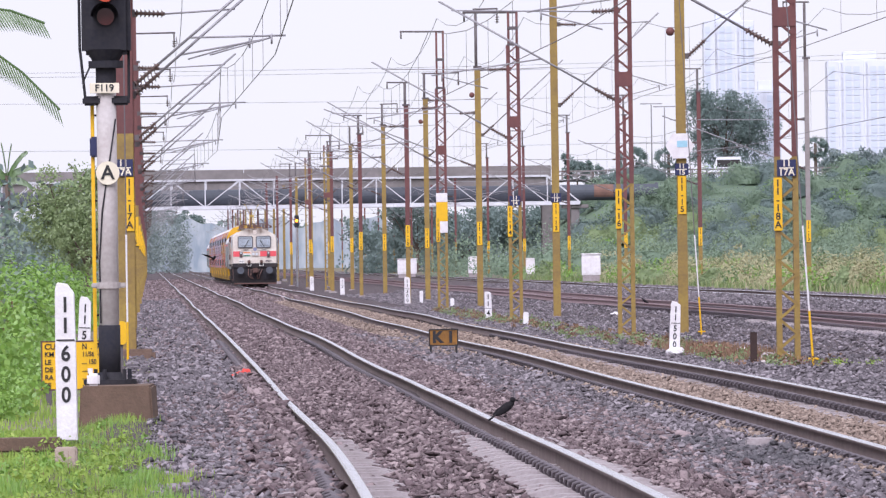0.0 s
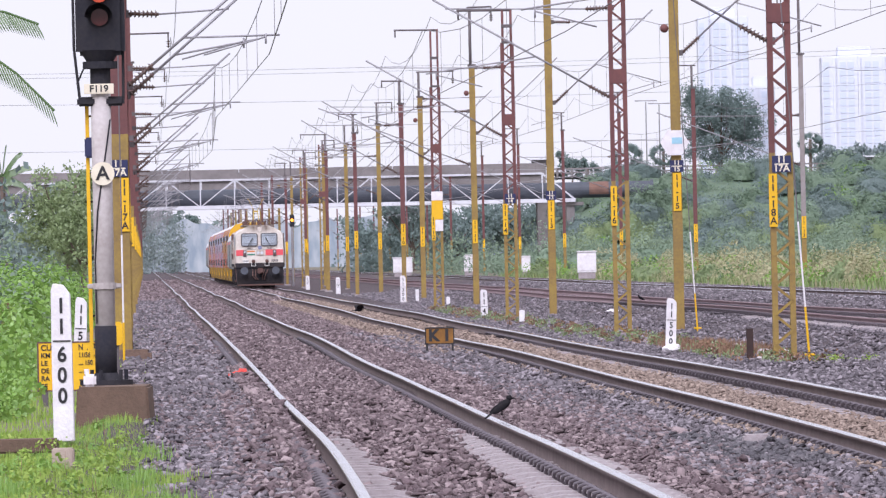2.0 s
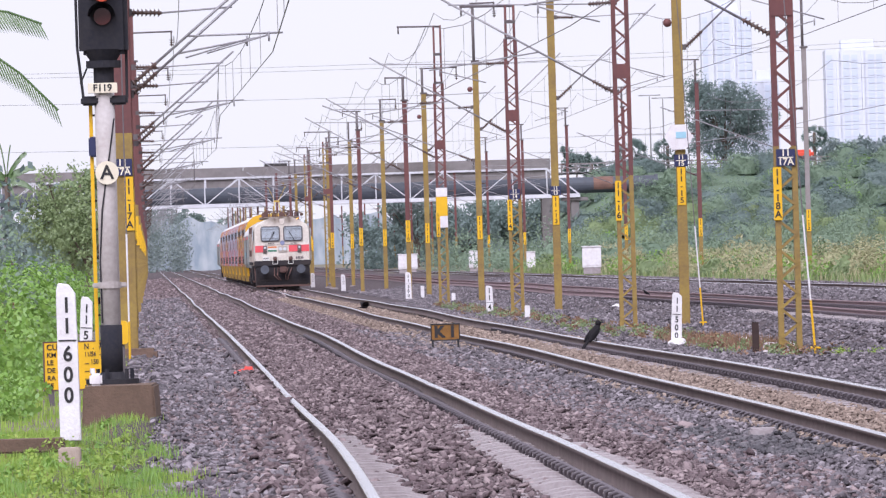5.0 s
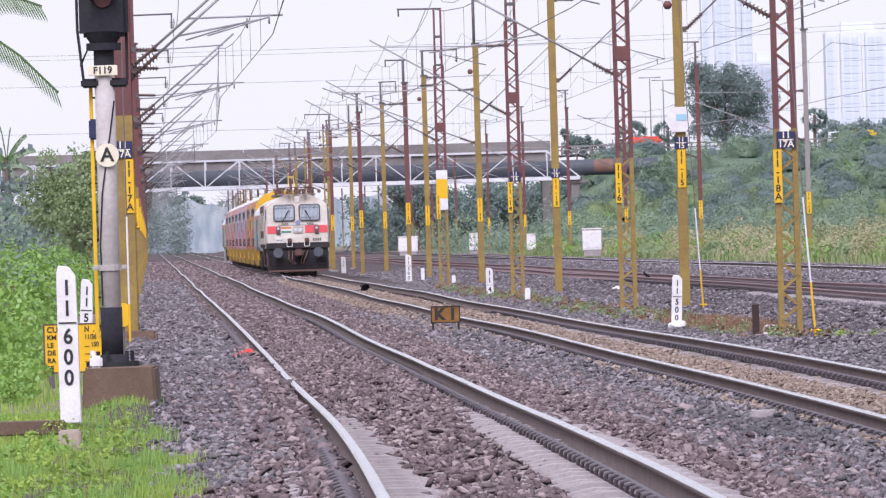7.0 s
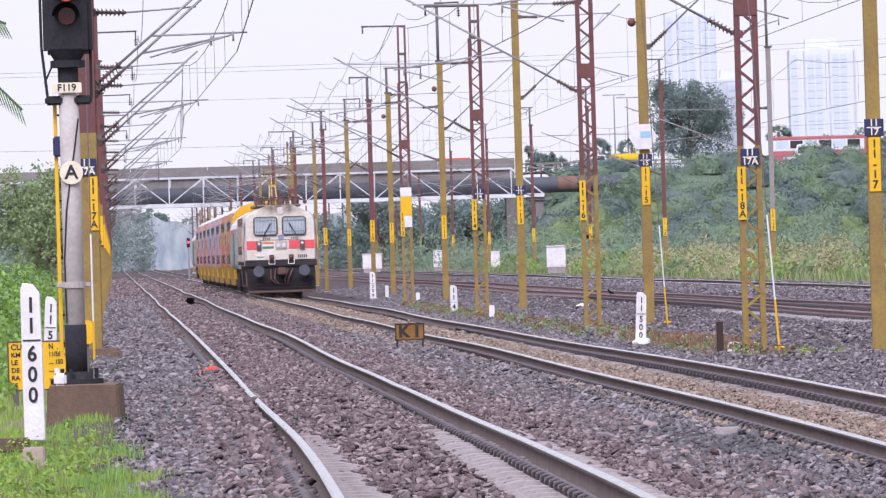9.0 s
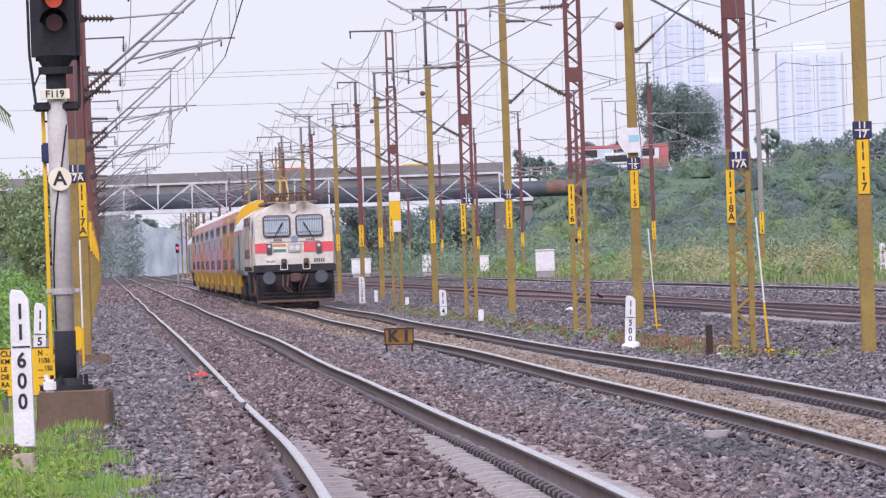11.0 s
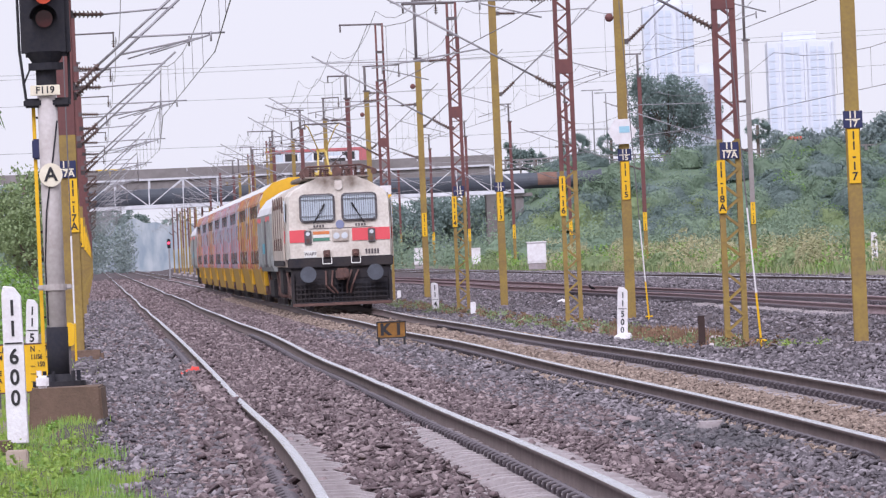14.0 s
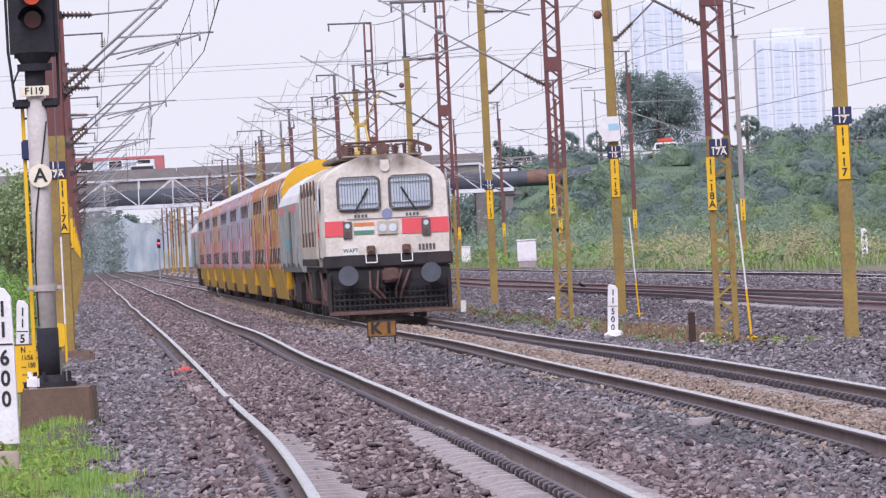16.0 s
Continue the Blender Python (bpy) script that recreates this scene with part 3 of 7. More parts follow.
def wire(bm, pts, r, n=4):
    """One thin wire through the points, in one piece."""
    rings = []
    for p in pts:
        rings.append([bm.verts.new((p[0] + r * math.cos(2 * math.pi * a / n), p[1], p[2] + r * math.sin(2 * math.pi * a / n))) for a in range(n)])
    for a, b in zip(rings, rings[1:]):
        for i in range(n):
            bm.faces.new((a[i], a[(i + 1) % n], b[(i + 1) % n], b[i]))


def make_wires():
    for D, zt, name in ((-0.35, -0.4, "first"), (4.9, -0.1, "second"), (14.0, 1.2, "third"), (20.2, 0.1, "fourth")):
        lift = {"first": 1.25, "third": 2.4}.get(name, 1.8)
        ob = thing("contact_line", "thin dark contact wire with messenger and droppers over the track", "overhead wire")
        spans = np.arange(74.0 if D < 10 else 128.7, 760, 55.5)
        cw, mw, dr = bmesh.new(), bmesh.new(), bmesh.new()
        cpts, mpts = [], []
        for i, (a, b) in enumerate(zip(spans, spans[1:])):
            sa, sb = (0.2 if i % 2 else -0.2), (-0.2 if i % 2 else 0.2)
            cpts += [on(D + sa, a, 5.55 + zt)]
            pts = []
            for j in range(7):
                u = j / 6
                sag = lift * 0.36 * 4 * u * (1 - u)
                pts.append(on(D + sa + (sb - sa) * u, a + (b - a) * u, 5.55 + lift + zt - sag))
            mpts += pts[:-1]
            for j in range(1, 6):
                p = pts[j]
                tube(dr, p, (p[0], p[1], 5.55 + zt), 0.006, 3)
        wire(cw, cpts, 0.010)
        wire(mw, mpts, 0.009)
        part("contact_wire", cw, WIRE, ob)
        part("messenger_wire", mw, WIRE, ob)
        tagged(part("dropper", dr, WIRE, ob), kind="stuff")
    for D, z, lab in ((9.3, 11.2, ""), (12.8, 11.2, ""), (24.9, 11.4, ""), (-1.2, 10.6, "")):
        ob = thing("feeder_wire", "thin slack feeder wire between mast tops", "overhead wire")
        bm = bmesh.new()
        spans = np.arange(128, 760, 56.0)
        wire(bm, [on(D, a + 56.0 * j / 6, z - 1.0 * 4 * (j / 6) * (1 - j / 6)) for a in spans[:-1] for j in range(6)], 0.012)
        part("wire", bm, WIRE, ob)


make_masts()
make_far_masts()
make_wires()


# ---- train ----
LOCO_WHITE = mat("dirty_white_paint", (0.74, 0.68, 0.64), 0.45, scale=1.1, dark=(0.48, 0.40, 0.33), amount=0.75, bump=0.05)
LOCO_RED = mat("coral_red_band", (0.74, 0.10, 0.12), 0.45, scale=3, dark=(0.6, 0.08, 0.09), amount=0.4)
LOCO_GREY = mat("grey_side_paint", (0.36, 0.38, 0.37), 0.65, spec=0.12, scale=1.0, dark=(0.22, 0.21, 0.2), amount=0.8)
LOCO_CREAM = mat("cream_cab_side", (0.60, 0.53, 0.47), 0.65, spec=0.12, scale=1.0, dark=(0.3, 0.24, 0.2), amount=0.7)
LOCO_DARK = mat("dark_underframe", (0.028, 0.028, 0.035), 0.8, spec=0.12, scale=2, dark=(0.07, 0.055, 0.05), amount=0.7)
BUFFER = mat("blue_grey_buffer_steel", (0.10, 0.11, 0.135), 0.45, scale=3, dark=(0.05, 0.05, 0.06), amount=0.7)
SOOT = mat("sooty_roof", (0.33, 0.28, 0.24), 0.8, scale=2, dark=(0.14, 0.11, 0.1), amount=0.8)
RUST = mat("rusty_brown_gear", (0.17, 0.09, 0.075), 0.85, scale=6, dark=(0.06, 0.04, 0.04), amount=0.8)
# Pale base colour paints in the sky reflected by the panes.
GLASS = mat("sky_toned_window_glass", (0.60, 0.66, 0.73), 0.12, scale=1, dark=(0.38, 0.43, 0.49), amount=0.6, spec=0.8)
LOCO_FRONT = mat("stained_white_nose", (0.78, 0.725, 0.66), 0.5, scale=1.4, dark=(0.44, 0.36, 0.30), amount=0.75, bump=0.05)


def soot_over_roof_edge(ma):
    """Brown exhaust stain that runs down from the middle of the roof."""
    n, l = ma.node_tree.nodes, ma.node_tree.links
    b = n["Principled BSDF"]
    base = b.inputs["Base Color"].links[0].from_socket
    co, sx = n.new("ShaderNodeTexCoord"), n.new("ShaderNodeSeparateXYZ")
    l.new(co.outputs["Object"], sx.inputs[0])
    up, ab, wide, tex = n.new("ShaderNodeMapRange"), n.new("ShaderNodeMath"), n.new("ShaderNodeMapRange"), n.new("ShaderNodeTexNoise")
    up.inputs["From Min"].default_value, up.inputs["From Max"].default_value = 3.38, 3.75
    l.new(sx.outputs["Z"], up.inputs["Value"])
    ab.operation = "ABSOLUTE"
    l.new(sx.outputs["X"], ab.inputs[0])
    wide.inputs["From Min"].default_value, wide.inputs["From Max"].default_value = 1.0, 0.45
    l.new(ab.outputs[0], wide.inputs["Value"])
    tex.inputs["Scale"].default_value, tex.inputs["Detail"].default_value = 3.5, 5
    l.new(co.outputs["Object"], tex.inputs["Vector"])
    m1, m2, m3 = n.new("ShaderNodeMath"), n.new("ShaderNodeMath"), n.new("ShaderNodeMath")
    for k in (m1, m2, m3):
        k.operation = "MULTIPLY"
    l.new(up.outputs[0], m1.inputs[0])
    l.new(wide.outputs[0], m1.inputs[1])
    l.new(m1.outputs[0], m2.inputs[0])
    l.new(tex.outputs["Fac"], m2.inputs[1])
    l.new(m2.outputs[0], m3.inputs[0])
    m3.inputs[1].default_value, m3.use_clamp = 1.7, True
    mx = n.new("ShaderNodeMix")
    mx.data_type = "RGBA"
    l.new(m3.outputs[0], mx.inputs["Factor"])
    l.new(base, mx.inputs["A"])
    mx.inputs["B"].default_value = (0.16, 0.115, 0.09, 1)
    l.new(mx.outputs["Result"], b.inputs["Base Color"])


soot_over_roof_edge(LOCO_FRONT)
GRILLE = mat("window_grille", (0.22, 0.23, 0.25), 0.5, scale=5)
FLAG_O = mat("flag_orange", (0.72, 0.24, 0.09), 0.5)
FLAG_W = mat("flag_white", (0.8, 0.78, 0.74), 0.5)
FLAG_G = mat("flag_green", (0.10, 0.26, 0.18), 0.5)
LAMP = mat("lamp_glass", (0.65, 0.68, 0.72), 0.1, scale=3, spec=0.8)
TEAL = mat("teal_patch", (0.06, 0.32, 0.42), 0.5, scale=2)
BLUE_EMBLEM = mat("blue_emblem", (0.25, 0.27, 0.42), 0.5, scale=20)
YELLOW_ROD = mat("yellow_rod", (0.62, 0.45, 0.12), 0.5)


def section(bm, prof, y0, y1, cap0=True, cap1=True, index=0, shrink=(1.0, 1.0)):
    """A shell of a cross-section (x, z) drawn along y."""
    a = [bm.verts.new((x * shrink[0], y0, z)) for x, z in prof]
    b = [bm.verts.new((x * shrink[1], y1, z)) for x, z in prof]
    n = len(prof)
    fs = [bm.faces.new((a[i], b[i], b[(i + 1) % n], a[(i + 1) % n])) for i in range(n)]
    if cap0:
        fs.append(bm.faces.new(a))
    if cap1:
        fs.append(bm.faces.new(b))
    for f in fs:
        f.material_index = index


def rrect(bm, cx, cz, w, h, r, y0, y1):
    """A plate with round corners, from y0 to y1."""
    prof = []
    for qx, qz, a0 in ((1, 1, 0), (-1, 1, 90), (-1, -1, 180), (1, -1, 270)):
        for k in range(5):
            a = radians(a0 + 22.5 * k)
            prof.append((cx + qx * (w / 2 - r) + r * math.cos(a), cz + qz * (h / 2 - r) + r * math.sin(a)))
    section(bm, prof, y0, y1)


def wheelset(bm, y, r=0.54):
    for s in (-1, 1):
        tube(bm, (s * 0.80, y, r), (s * 0.93, y, r), r, 24)
        tube(bm, (s * 0.93, y, r), (s * 1.05, y, r), 0.16, 12)
    tube(bm, (-0.8, y, r), (0.8, y, r), 0.09, 8)


def bogie(name, parent, y0, axles, gap):
    bm = bmesh.new()
    half = gap * (axles - 1) / 2
    w = 1.32 if axles == 3 else 1.22
    for s in (-1, 1):
        box(bm, (s * w, y0, 0.78), (0.14, 2 * half + 1.5, 0.28), 0.03)
        for i in range(axles):
            y = y0 - half + gap * i
            box(bm, (s * w, y, 0.55), (0.22, 0.42, 0.4), 0.03)
            for q in (-0.42, 0.42):
                tube(bm, (s * w, y + q, 0.55), (s * w, y + q, 1.0), 0.1, 8)
        tube(bm, (s * (w + 0.08), y0 - half * 0.6, 0.45), (s * (w + 0.13), y0 + half * 0.4, 1.15), 0.05, 6)
    b = part(name, bm, RUST, parent, "rusty brown bogie frame with springs")
    for i in range(axles):
        wb = bmesh.new()
        wheelset(wb, y0 - half + gap * i, 0.54 if axles == 3 else 0.46)
        part("wheelset", wb, DARK_STEEL, b, "", False)


def make_loco():
    lo = thing("electric_locomotive", "dirty white electric locomotive with a red band, hauling the train", "locomotive")
    # the body points to -y; its front plane is at y = 0
    prof = [(-1.55, 1.52), (1.55, 1.52), (1.57, 2.0), (1.55, 3.15), (1.50, 3.36), (1.38, 3.5), (0.95, 3.74), (0.55, 3.9), (-0.55, 3.9), (-0.95, 3.74), (-1.38, 3.5), (-1.50, 3.36), (-1.55, 3.15), (-1.57, 2.0)]
    bm = bmesh.new()
    section(bm, prof, -0.02, 0.1, True, False, 0, (0.935, 0.95))
    section(bm, prof, 0.1, 1.5, False, False, 0, (0.95, 1.0))
    section(bm, prof, 1.5, 2.6, False, True)
    part("front_cab", bm, LOCO_FRONT, lo, "dirty cream-white cab with rounded roof corners")
    bm = bmesh.new()
    section(bm, [(x * 0.995, z if z > 1.6 else 1.3) for x, z in prof], 2.6, 14.6)
    body = part("body", bm, LOCO_CREAM, lo, "grimy cream body side with louvres")
    for i in range(13):
        for s in (-1, 1):
            bm = bmesh.new()
            box(bm, (s * 1.575, 3.4 + i * 0.86, 2.6), (0.03, 0.6, 0.9 if i % 3 else 1.6), 0.008)
            part("louvre", bm, RUST if i % 3 == 0 else LOCO_CREAM, body)
    bm = bmesh.new()
    section(bm, prof, 14.6, 16.8)
    part("rear_cab", bm, LOCO_CREAM, lo)
    for s in (-1, 1):
        bm = bmesh.new()
        box(bm, (s * 1.576, 8.6, 1.42), (0.05, 11.8, 0.16), 0.01)
        part("side_sill", bm, LOCO_DARK, body)
    for s in (-1, 1):
        bm = bmesh.new()
        box(bm, (s * 1.572, 1.95, 2.35), (0.02, 0.62, 1.75), 0.006)
        dr = part("cab_door", bm, LOCO_CREAM, lo, "cream cab door with grab rails")
        for y in (1.55, 2.35):
            bm = bmesh.new()
            tube(bm, (s * 1.6, y, 1.5), (s * 1.6, y, 2.9), 0.018, 6)
            part("grab_rail", bm, LOCO_CREAM, dr)
    for s in (-1, 1):
        bm = bmesh.new()
        box(bm, (s * 1.572, 1.0, 2.95), (0.03, 0.66, 0.62), 0.01)
        part("side_window", bm, GLASS, lo)
    # red band, in pieces round the front
    y = -0.036
    for x0, x1 in ((-1.468, -0.98), (0.36, 1.468)):
        bm = bmesh.new()
        box(bm, ((x0 + x1) / 2, y, 2.19), (x1 - x0 - 0.004, 0.01, 0.36))
        part("red_band", bm, LOCO_RED, lo, "coral red band across the nose")
    for s in (-1, 1):
        bm = bmesh.new()
        box(bm, (s * 1.578, 1.52, 2.19), (0.01, 0.5, 0.36))
        part("red_band", bm, LOCO_RED, lo, "coral red band on the cab side")
    for x in (-0.63, 0.60):
        wf = bmesh.new()
        rrect(wf, x, 2.99, 1.05, 0.84, 0.15, y - 0.03, y + 0.02)
        w = part("windscreen_frame", wf, DARK_STEEL, lo, "dark rubber windscreen surround")
        g = bmesh.new()
        rrect(g, x, 3.0, 0.93, 0.70, 0.1, y - 0.04, y - 0.02)
        part("windscreen", g, GLASS, w, "glass windscreen behind a wire grille, sky reflection put into its colour")
        g = bmesh.new()
        for i in range(15):
            xx = x - 0.46 + 0.92 * i / 14
            tube(g, (xx, y - 0.07, 2.62), (xx, y - 0.07, 3.38), 0.008, 5)
        for z in (2.64, 2.76, 3.24, 3.36):
            tube(g, (x - 0.49, y - 0.07, z), (x + 0.49, y - 0.07, z), 0.012, 5)
        part("grille", g, GRILLE, w, "grey wire stone guard")
        g = bmesh.new()
        s = 1 if x < 0 else -1
        tube(g, (x - s * 0.12, y - 0.1, 2.55), (x + s * 0.2, y - 0.1, 3.06), 0.016, 6)
        tube(g, (x + s * 0.07, y - 0.1, 2.86), (x + s * 0.22, y - 0.1, 3.12), 0.024, 6)
        part("wiper", g, BLACK, w)
    # head lamps and markers
    bm = bmesh.new()
    box(bm, (0.02, y - 0.01, 2.17), (0.48, 0.06, 0.32), 0.012)
    hl = part("headlamp_box", bm, LOCO_CREAM, lo)
    for x in (-0.1, 0.14):
        g = bmesh.new()
        tube(g, (x, y - 0.03, 2.17), (x, y - 0.06, 2.17), 0.095, 18)
        part("headlamp", g, LAMP, hl, "round glass headlamp", False)
    for s in (-1, 1):
        bm = bmesh.new()
        box(bm, (s * 0.93, y - 0.015, 2.15), (0.21, 0.07, 0.40), 0.012)
        ml = part("marker_light", bm, DARK_STEEL, lo, "dark housing with two marker lenses")
        for z, ma in ((2.25, LAMP), (2.06, RUST)):
            g = bmesh.new()
            tube(g, (s * 0.93, y - 0.04, z), (s * 0.93, y - 0.065, z), 0.06, 14)
            part("lens", g, ma, ml)
        bm = bmesh.new()
        tube(bm, (s * 0.978, 0.0, 1.07), (s * 0.978, -0.5, 1.07), 0.11, 14)
        tube(bm, (s * 0.978, -0.5, 1.07), (s * 0.978, -0.56, 1.07), 0.235, 24)
        part("buffer", bm, BUFFER, lo, "round blue-grey steel buffer", False)
        bm = bmesh.new()
        box(bm, (s * 0.42 + 0.02, y - 0.06, 1.66), (0.2, 0.14, 0.2), 0.02)
        tube(bm, (s * 0.42 + 0.02, y - 0.05, 1.66), (s * 0.42 + 0.02, y - 0.16, 1.6), 0.06, 10)
        part("jumper_socket", bm, RUST, lo)
        bm = bmesh.new()
        for q in (-0.13, 0.13):
            tube(bm, (s * 0.42 + 0.02 + q, y - 0.1, 1.55), (s * 0.42 + 0.02 + q, y - 0.14, 1.36), 0.014, 6)
        tube(bm, (s * 0.42 - 0.11, y - 0.14, 1.36), (s * 0.42 + 0.15, y - 0.14, 1.36), 0.014, 6)
        part("step_loop", bm, FLAG_W, lo)
    for z, ma in ((2.27, FLAG_O), (2.175, FLAG_W), (2.08, FLAG_G)):
        g = bmesh.new()
        box(g, (-0.54, y, z), (0.48, 0.01, 0.09))
        part("flag_stripe", g, ma, lo)
    bm = bmesh.new()
    tube(bm, (0.02, y + 0.01, 2.5), (0.02, y - 0.012, 2.5), 0.125, 20)
    part("emblem", bm, BLUE_EMBLEM, lo, "round blue emblem")
    bm = bmesh.new()
    box(bm, (-0.88, y + 0.004, 1.66), (0.36, 0.012, 0.2))
    part("class_plate", bm, FLAG_W, lo)
    text("WAP7", 0.13, DARK_STEEL, lo, pose(-0.88, y - 0.006, 1.66))
    bm = bmesh.new()
    for i in range(5):
        box(bm, (0.76 + i * 0.085, y - 0.002, 1.68), (0.055, 0.01, 0.14))
    part("number_bars", bm, DARK_STEEL, lo)
    bm = bmesh.new()
    for x in (-0.6, 0.62):
        for i in range(4):
            box(bm, (x - 0.13 + i * 0.085, y - 0.002, 2.47), (0.05, 0.01, 0.07))
    box(bm, (0.02, y, 2.4), (1.9, 0.012, 0.012))
    part("small_lettering", bm, DARK_STEEL, lo)
    # skirt, coupling, cattle guard
    bm = bmesh.new()
    box(bm, (0, 0.3, 1.4), (3.06, 0.8, 0.3), 0.03)
    box(bm, (0, 0.5, 1.07), (2.9, 1.0, 0.4), 0.03)
    # Dark block added behind the cattle guard in place of the shade there.
    box(bm, (0, 0.45, 0.6), (2.75, 0.9, 0.7), 0.03)
    part("buffer_beam", bm, LOCO_DARK, lo, "dark blue-grey buffer beam, with an added dark block for shade")
    bm = bmesh.new()
    for i in range(23):
        x = -1.32 + 2.64 * i / 22
        box(bm, (x, -0.1, 0.52), (0.03, 0.04, 0.62))
    for z in (0.24, 0.36, 0.5, 0.64, 0.78):
        box(bm, (0, -0.13, z), (2.7, 0.03, 0.035))
    for s in (-1, 1):
        box(bm, (s * 1.42, 0.1, 0.66), (0.09, 0.5, 0.95), 0.02)
    part("cattle_guard", bm, LOCO_DARK, lo, "dark barred cattle guard")
    bm = bmesh.new()
    box(bm, (0, -0.14, 0.18), (2.9, 0.06, 0.09), 0.01)
    part("guard_foot", bm, RUST, lo, "rusty lower edge of the cattle guard")
    bm = bmesh.new()
    box(bm, (0, -0.3, 1.05), (0.34, 0.6, 0.34), 0.05)
    box(bm, (0.12, -0.55, 1.07), (0.16, 0.3, 0.3), 0.04)
    for x in (-0.45, -0.25, 0.3, 0.5):
        tube(bm, (x, -0.05, 1.15), (x * 0.8 - 0.1, -0.28, 0.72), 0.03, 7)
        tube(bm, (x * 0.8 - 0.1, -0.28, 0.72), (x * 0.5, -0.15, 0.5), 0.03, 7)
    part("coupler", bm, RUST, lo, "rusty knuckle coupler with hoses")
    # roof gear
    bm = bmesh.new()
    tube(bm, (0.02, -0.06, 3.62), (0.02, 0.3, 3.62), 0.12, 16)
    box(bm, (0.02, 0.1, 3.72), (0.26, 0.3, 0.18), 0.03)
    part("top_headlamp", bm, LOCO_WHITE, lo, "old headlamp housing under the roof edge")
    bm = bmesh.new()
    box(bm, (0, 1.6, 3.885), (1.9, 2.6, 0.05), 0.02)
    box(bm, (0, 8.6, 3.9), (2.0, 10.6, 0.12), 0.03)
    part("roof_hatch", bm, SOOT, lo, "sooty roof hatch")
    bm = bmesh.new()
    for x in (-0.75, -0.3, 0.35, 0.8):
        for q in (1.2, 2.4):
            insulator(bm, (x, q, 3.9), (x, q, 4.16), 0.09, 4)
    for q in (1.1, 2.5):
        tube(bm, (-0.85, q, 4.22), (0.75, q, 4.24), 0.022, 8)
        tube(bm, (-1.05, q, 4.02), (-0.85, q, 4.22), 0.022, 8)
        tube(bm, (0.75, q, 4.24), (1.12, q, 4.1), 0.022, 8)
    for k in range(9):
        x = -0.9 + 0.21 * k
        tube(bm, (x, 1.5 + 0.2 * (k % 3), 3.9), (x + 0.08 * ((k % 3) - 1), 1.9, 4.17), 0.024, 6)
        insulator(bm, (x + 0.1, 3.0 + 0.3 * (k % 2), 3.9), (x + 0.1, 3.0 + 0.3 * (k % 2), 4.2), 0.075, 4)
    for s in (-1, 1):
        tube(bm, (s * 0.6, 1.1, 4.2), (s * 0.45, 3.4, 4.26), 0.02, 8)
        tube(bm, (s * 0.2, 1.1, 4.1), (s * 0.7, 3.4, 4.2), 0.02, 8)
    box(bm, (-0.85, 2.0, 4.02), (0.35, 0.5, 0.3), 0.04)
    tube(bm, (0.02, 0.8, 4.06), (0.02, 1.1, 4.06), 0.14, 14)
    tube(bm, (1.12, 0.9, 4.02), (1.12, 1.2, 4.02), 0.09, 12)
    part("folded_collector", bm, RUST, lo, "folded current collector with insulators on the sooty roof")
    # raised collector at the rear
    bm = bmesh.new()
    for s in (-1, 1):
        tube(bm, (s * 0.18, 11.8, 4.15), (s * 0.12, 13.2, 4.85), 0.03, 7)
        tube(bm, (s * 0.1, 13.2, 4.85), (s * 0.42, 12.1, 5.55), 0.02, 7)
        tube(bm, (s * 0.42, 12.1, 5.55), (s * 0.55, 12.1, 5.68), 0.02, 7)
    box(bm, (0, 12.5, 4.12), (0.9, 1.6, 0.1), 0.02)
    box(bm, (0, 13.2, 4.85), (0.35, 0.1, 0.1), 0.02)
    pg = part("pantograph", bm, YELLOW_ROD, lo, "raised yellow current collector")
    bm = bmesh.new()
    for q in (11.95, 12.25):
        tube(bm, (-0.55, q, 5.66), (0.55, q, 5.66), 0.025, 7)
        for s in (-1, 1):
            tube(bm, (s * 0.55, q, 5.66), (s * 0.9, q, 5.5), 0.02, 7)
    part("contact_strip", bm, DARK_STEEL, pg)
    bm = bmesh.new()
    for s in (-1, 1):
        box(bm, (s * 1.28, 8.4, 0.85), (0.5, 3.0, 0.75), 0.04)
    box(bm, (0, 8.4, 1.25), (2.9, 15.4, 0.2), 0.02)
    part("underframe", bm, LOCO_DARK, lo, "dark equipment boxes under the floor")
    bogie("bogie", lo, 3.9, 3, 1.85)
    bogie("bogie", lo, 13.0, 3, 1.85)
    return lo


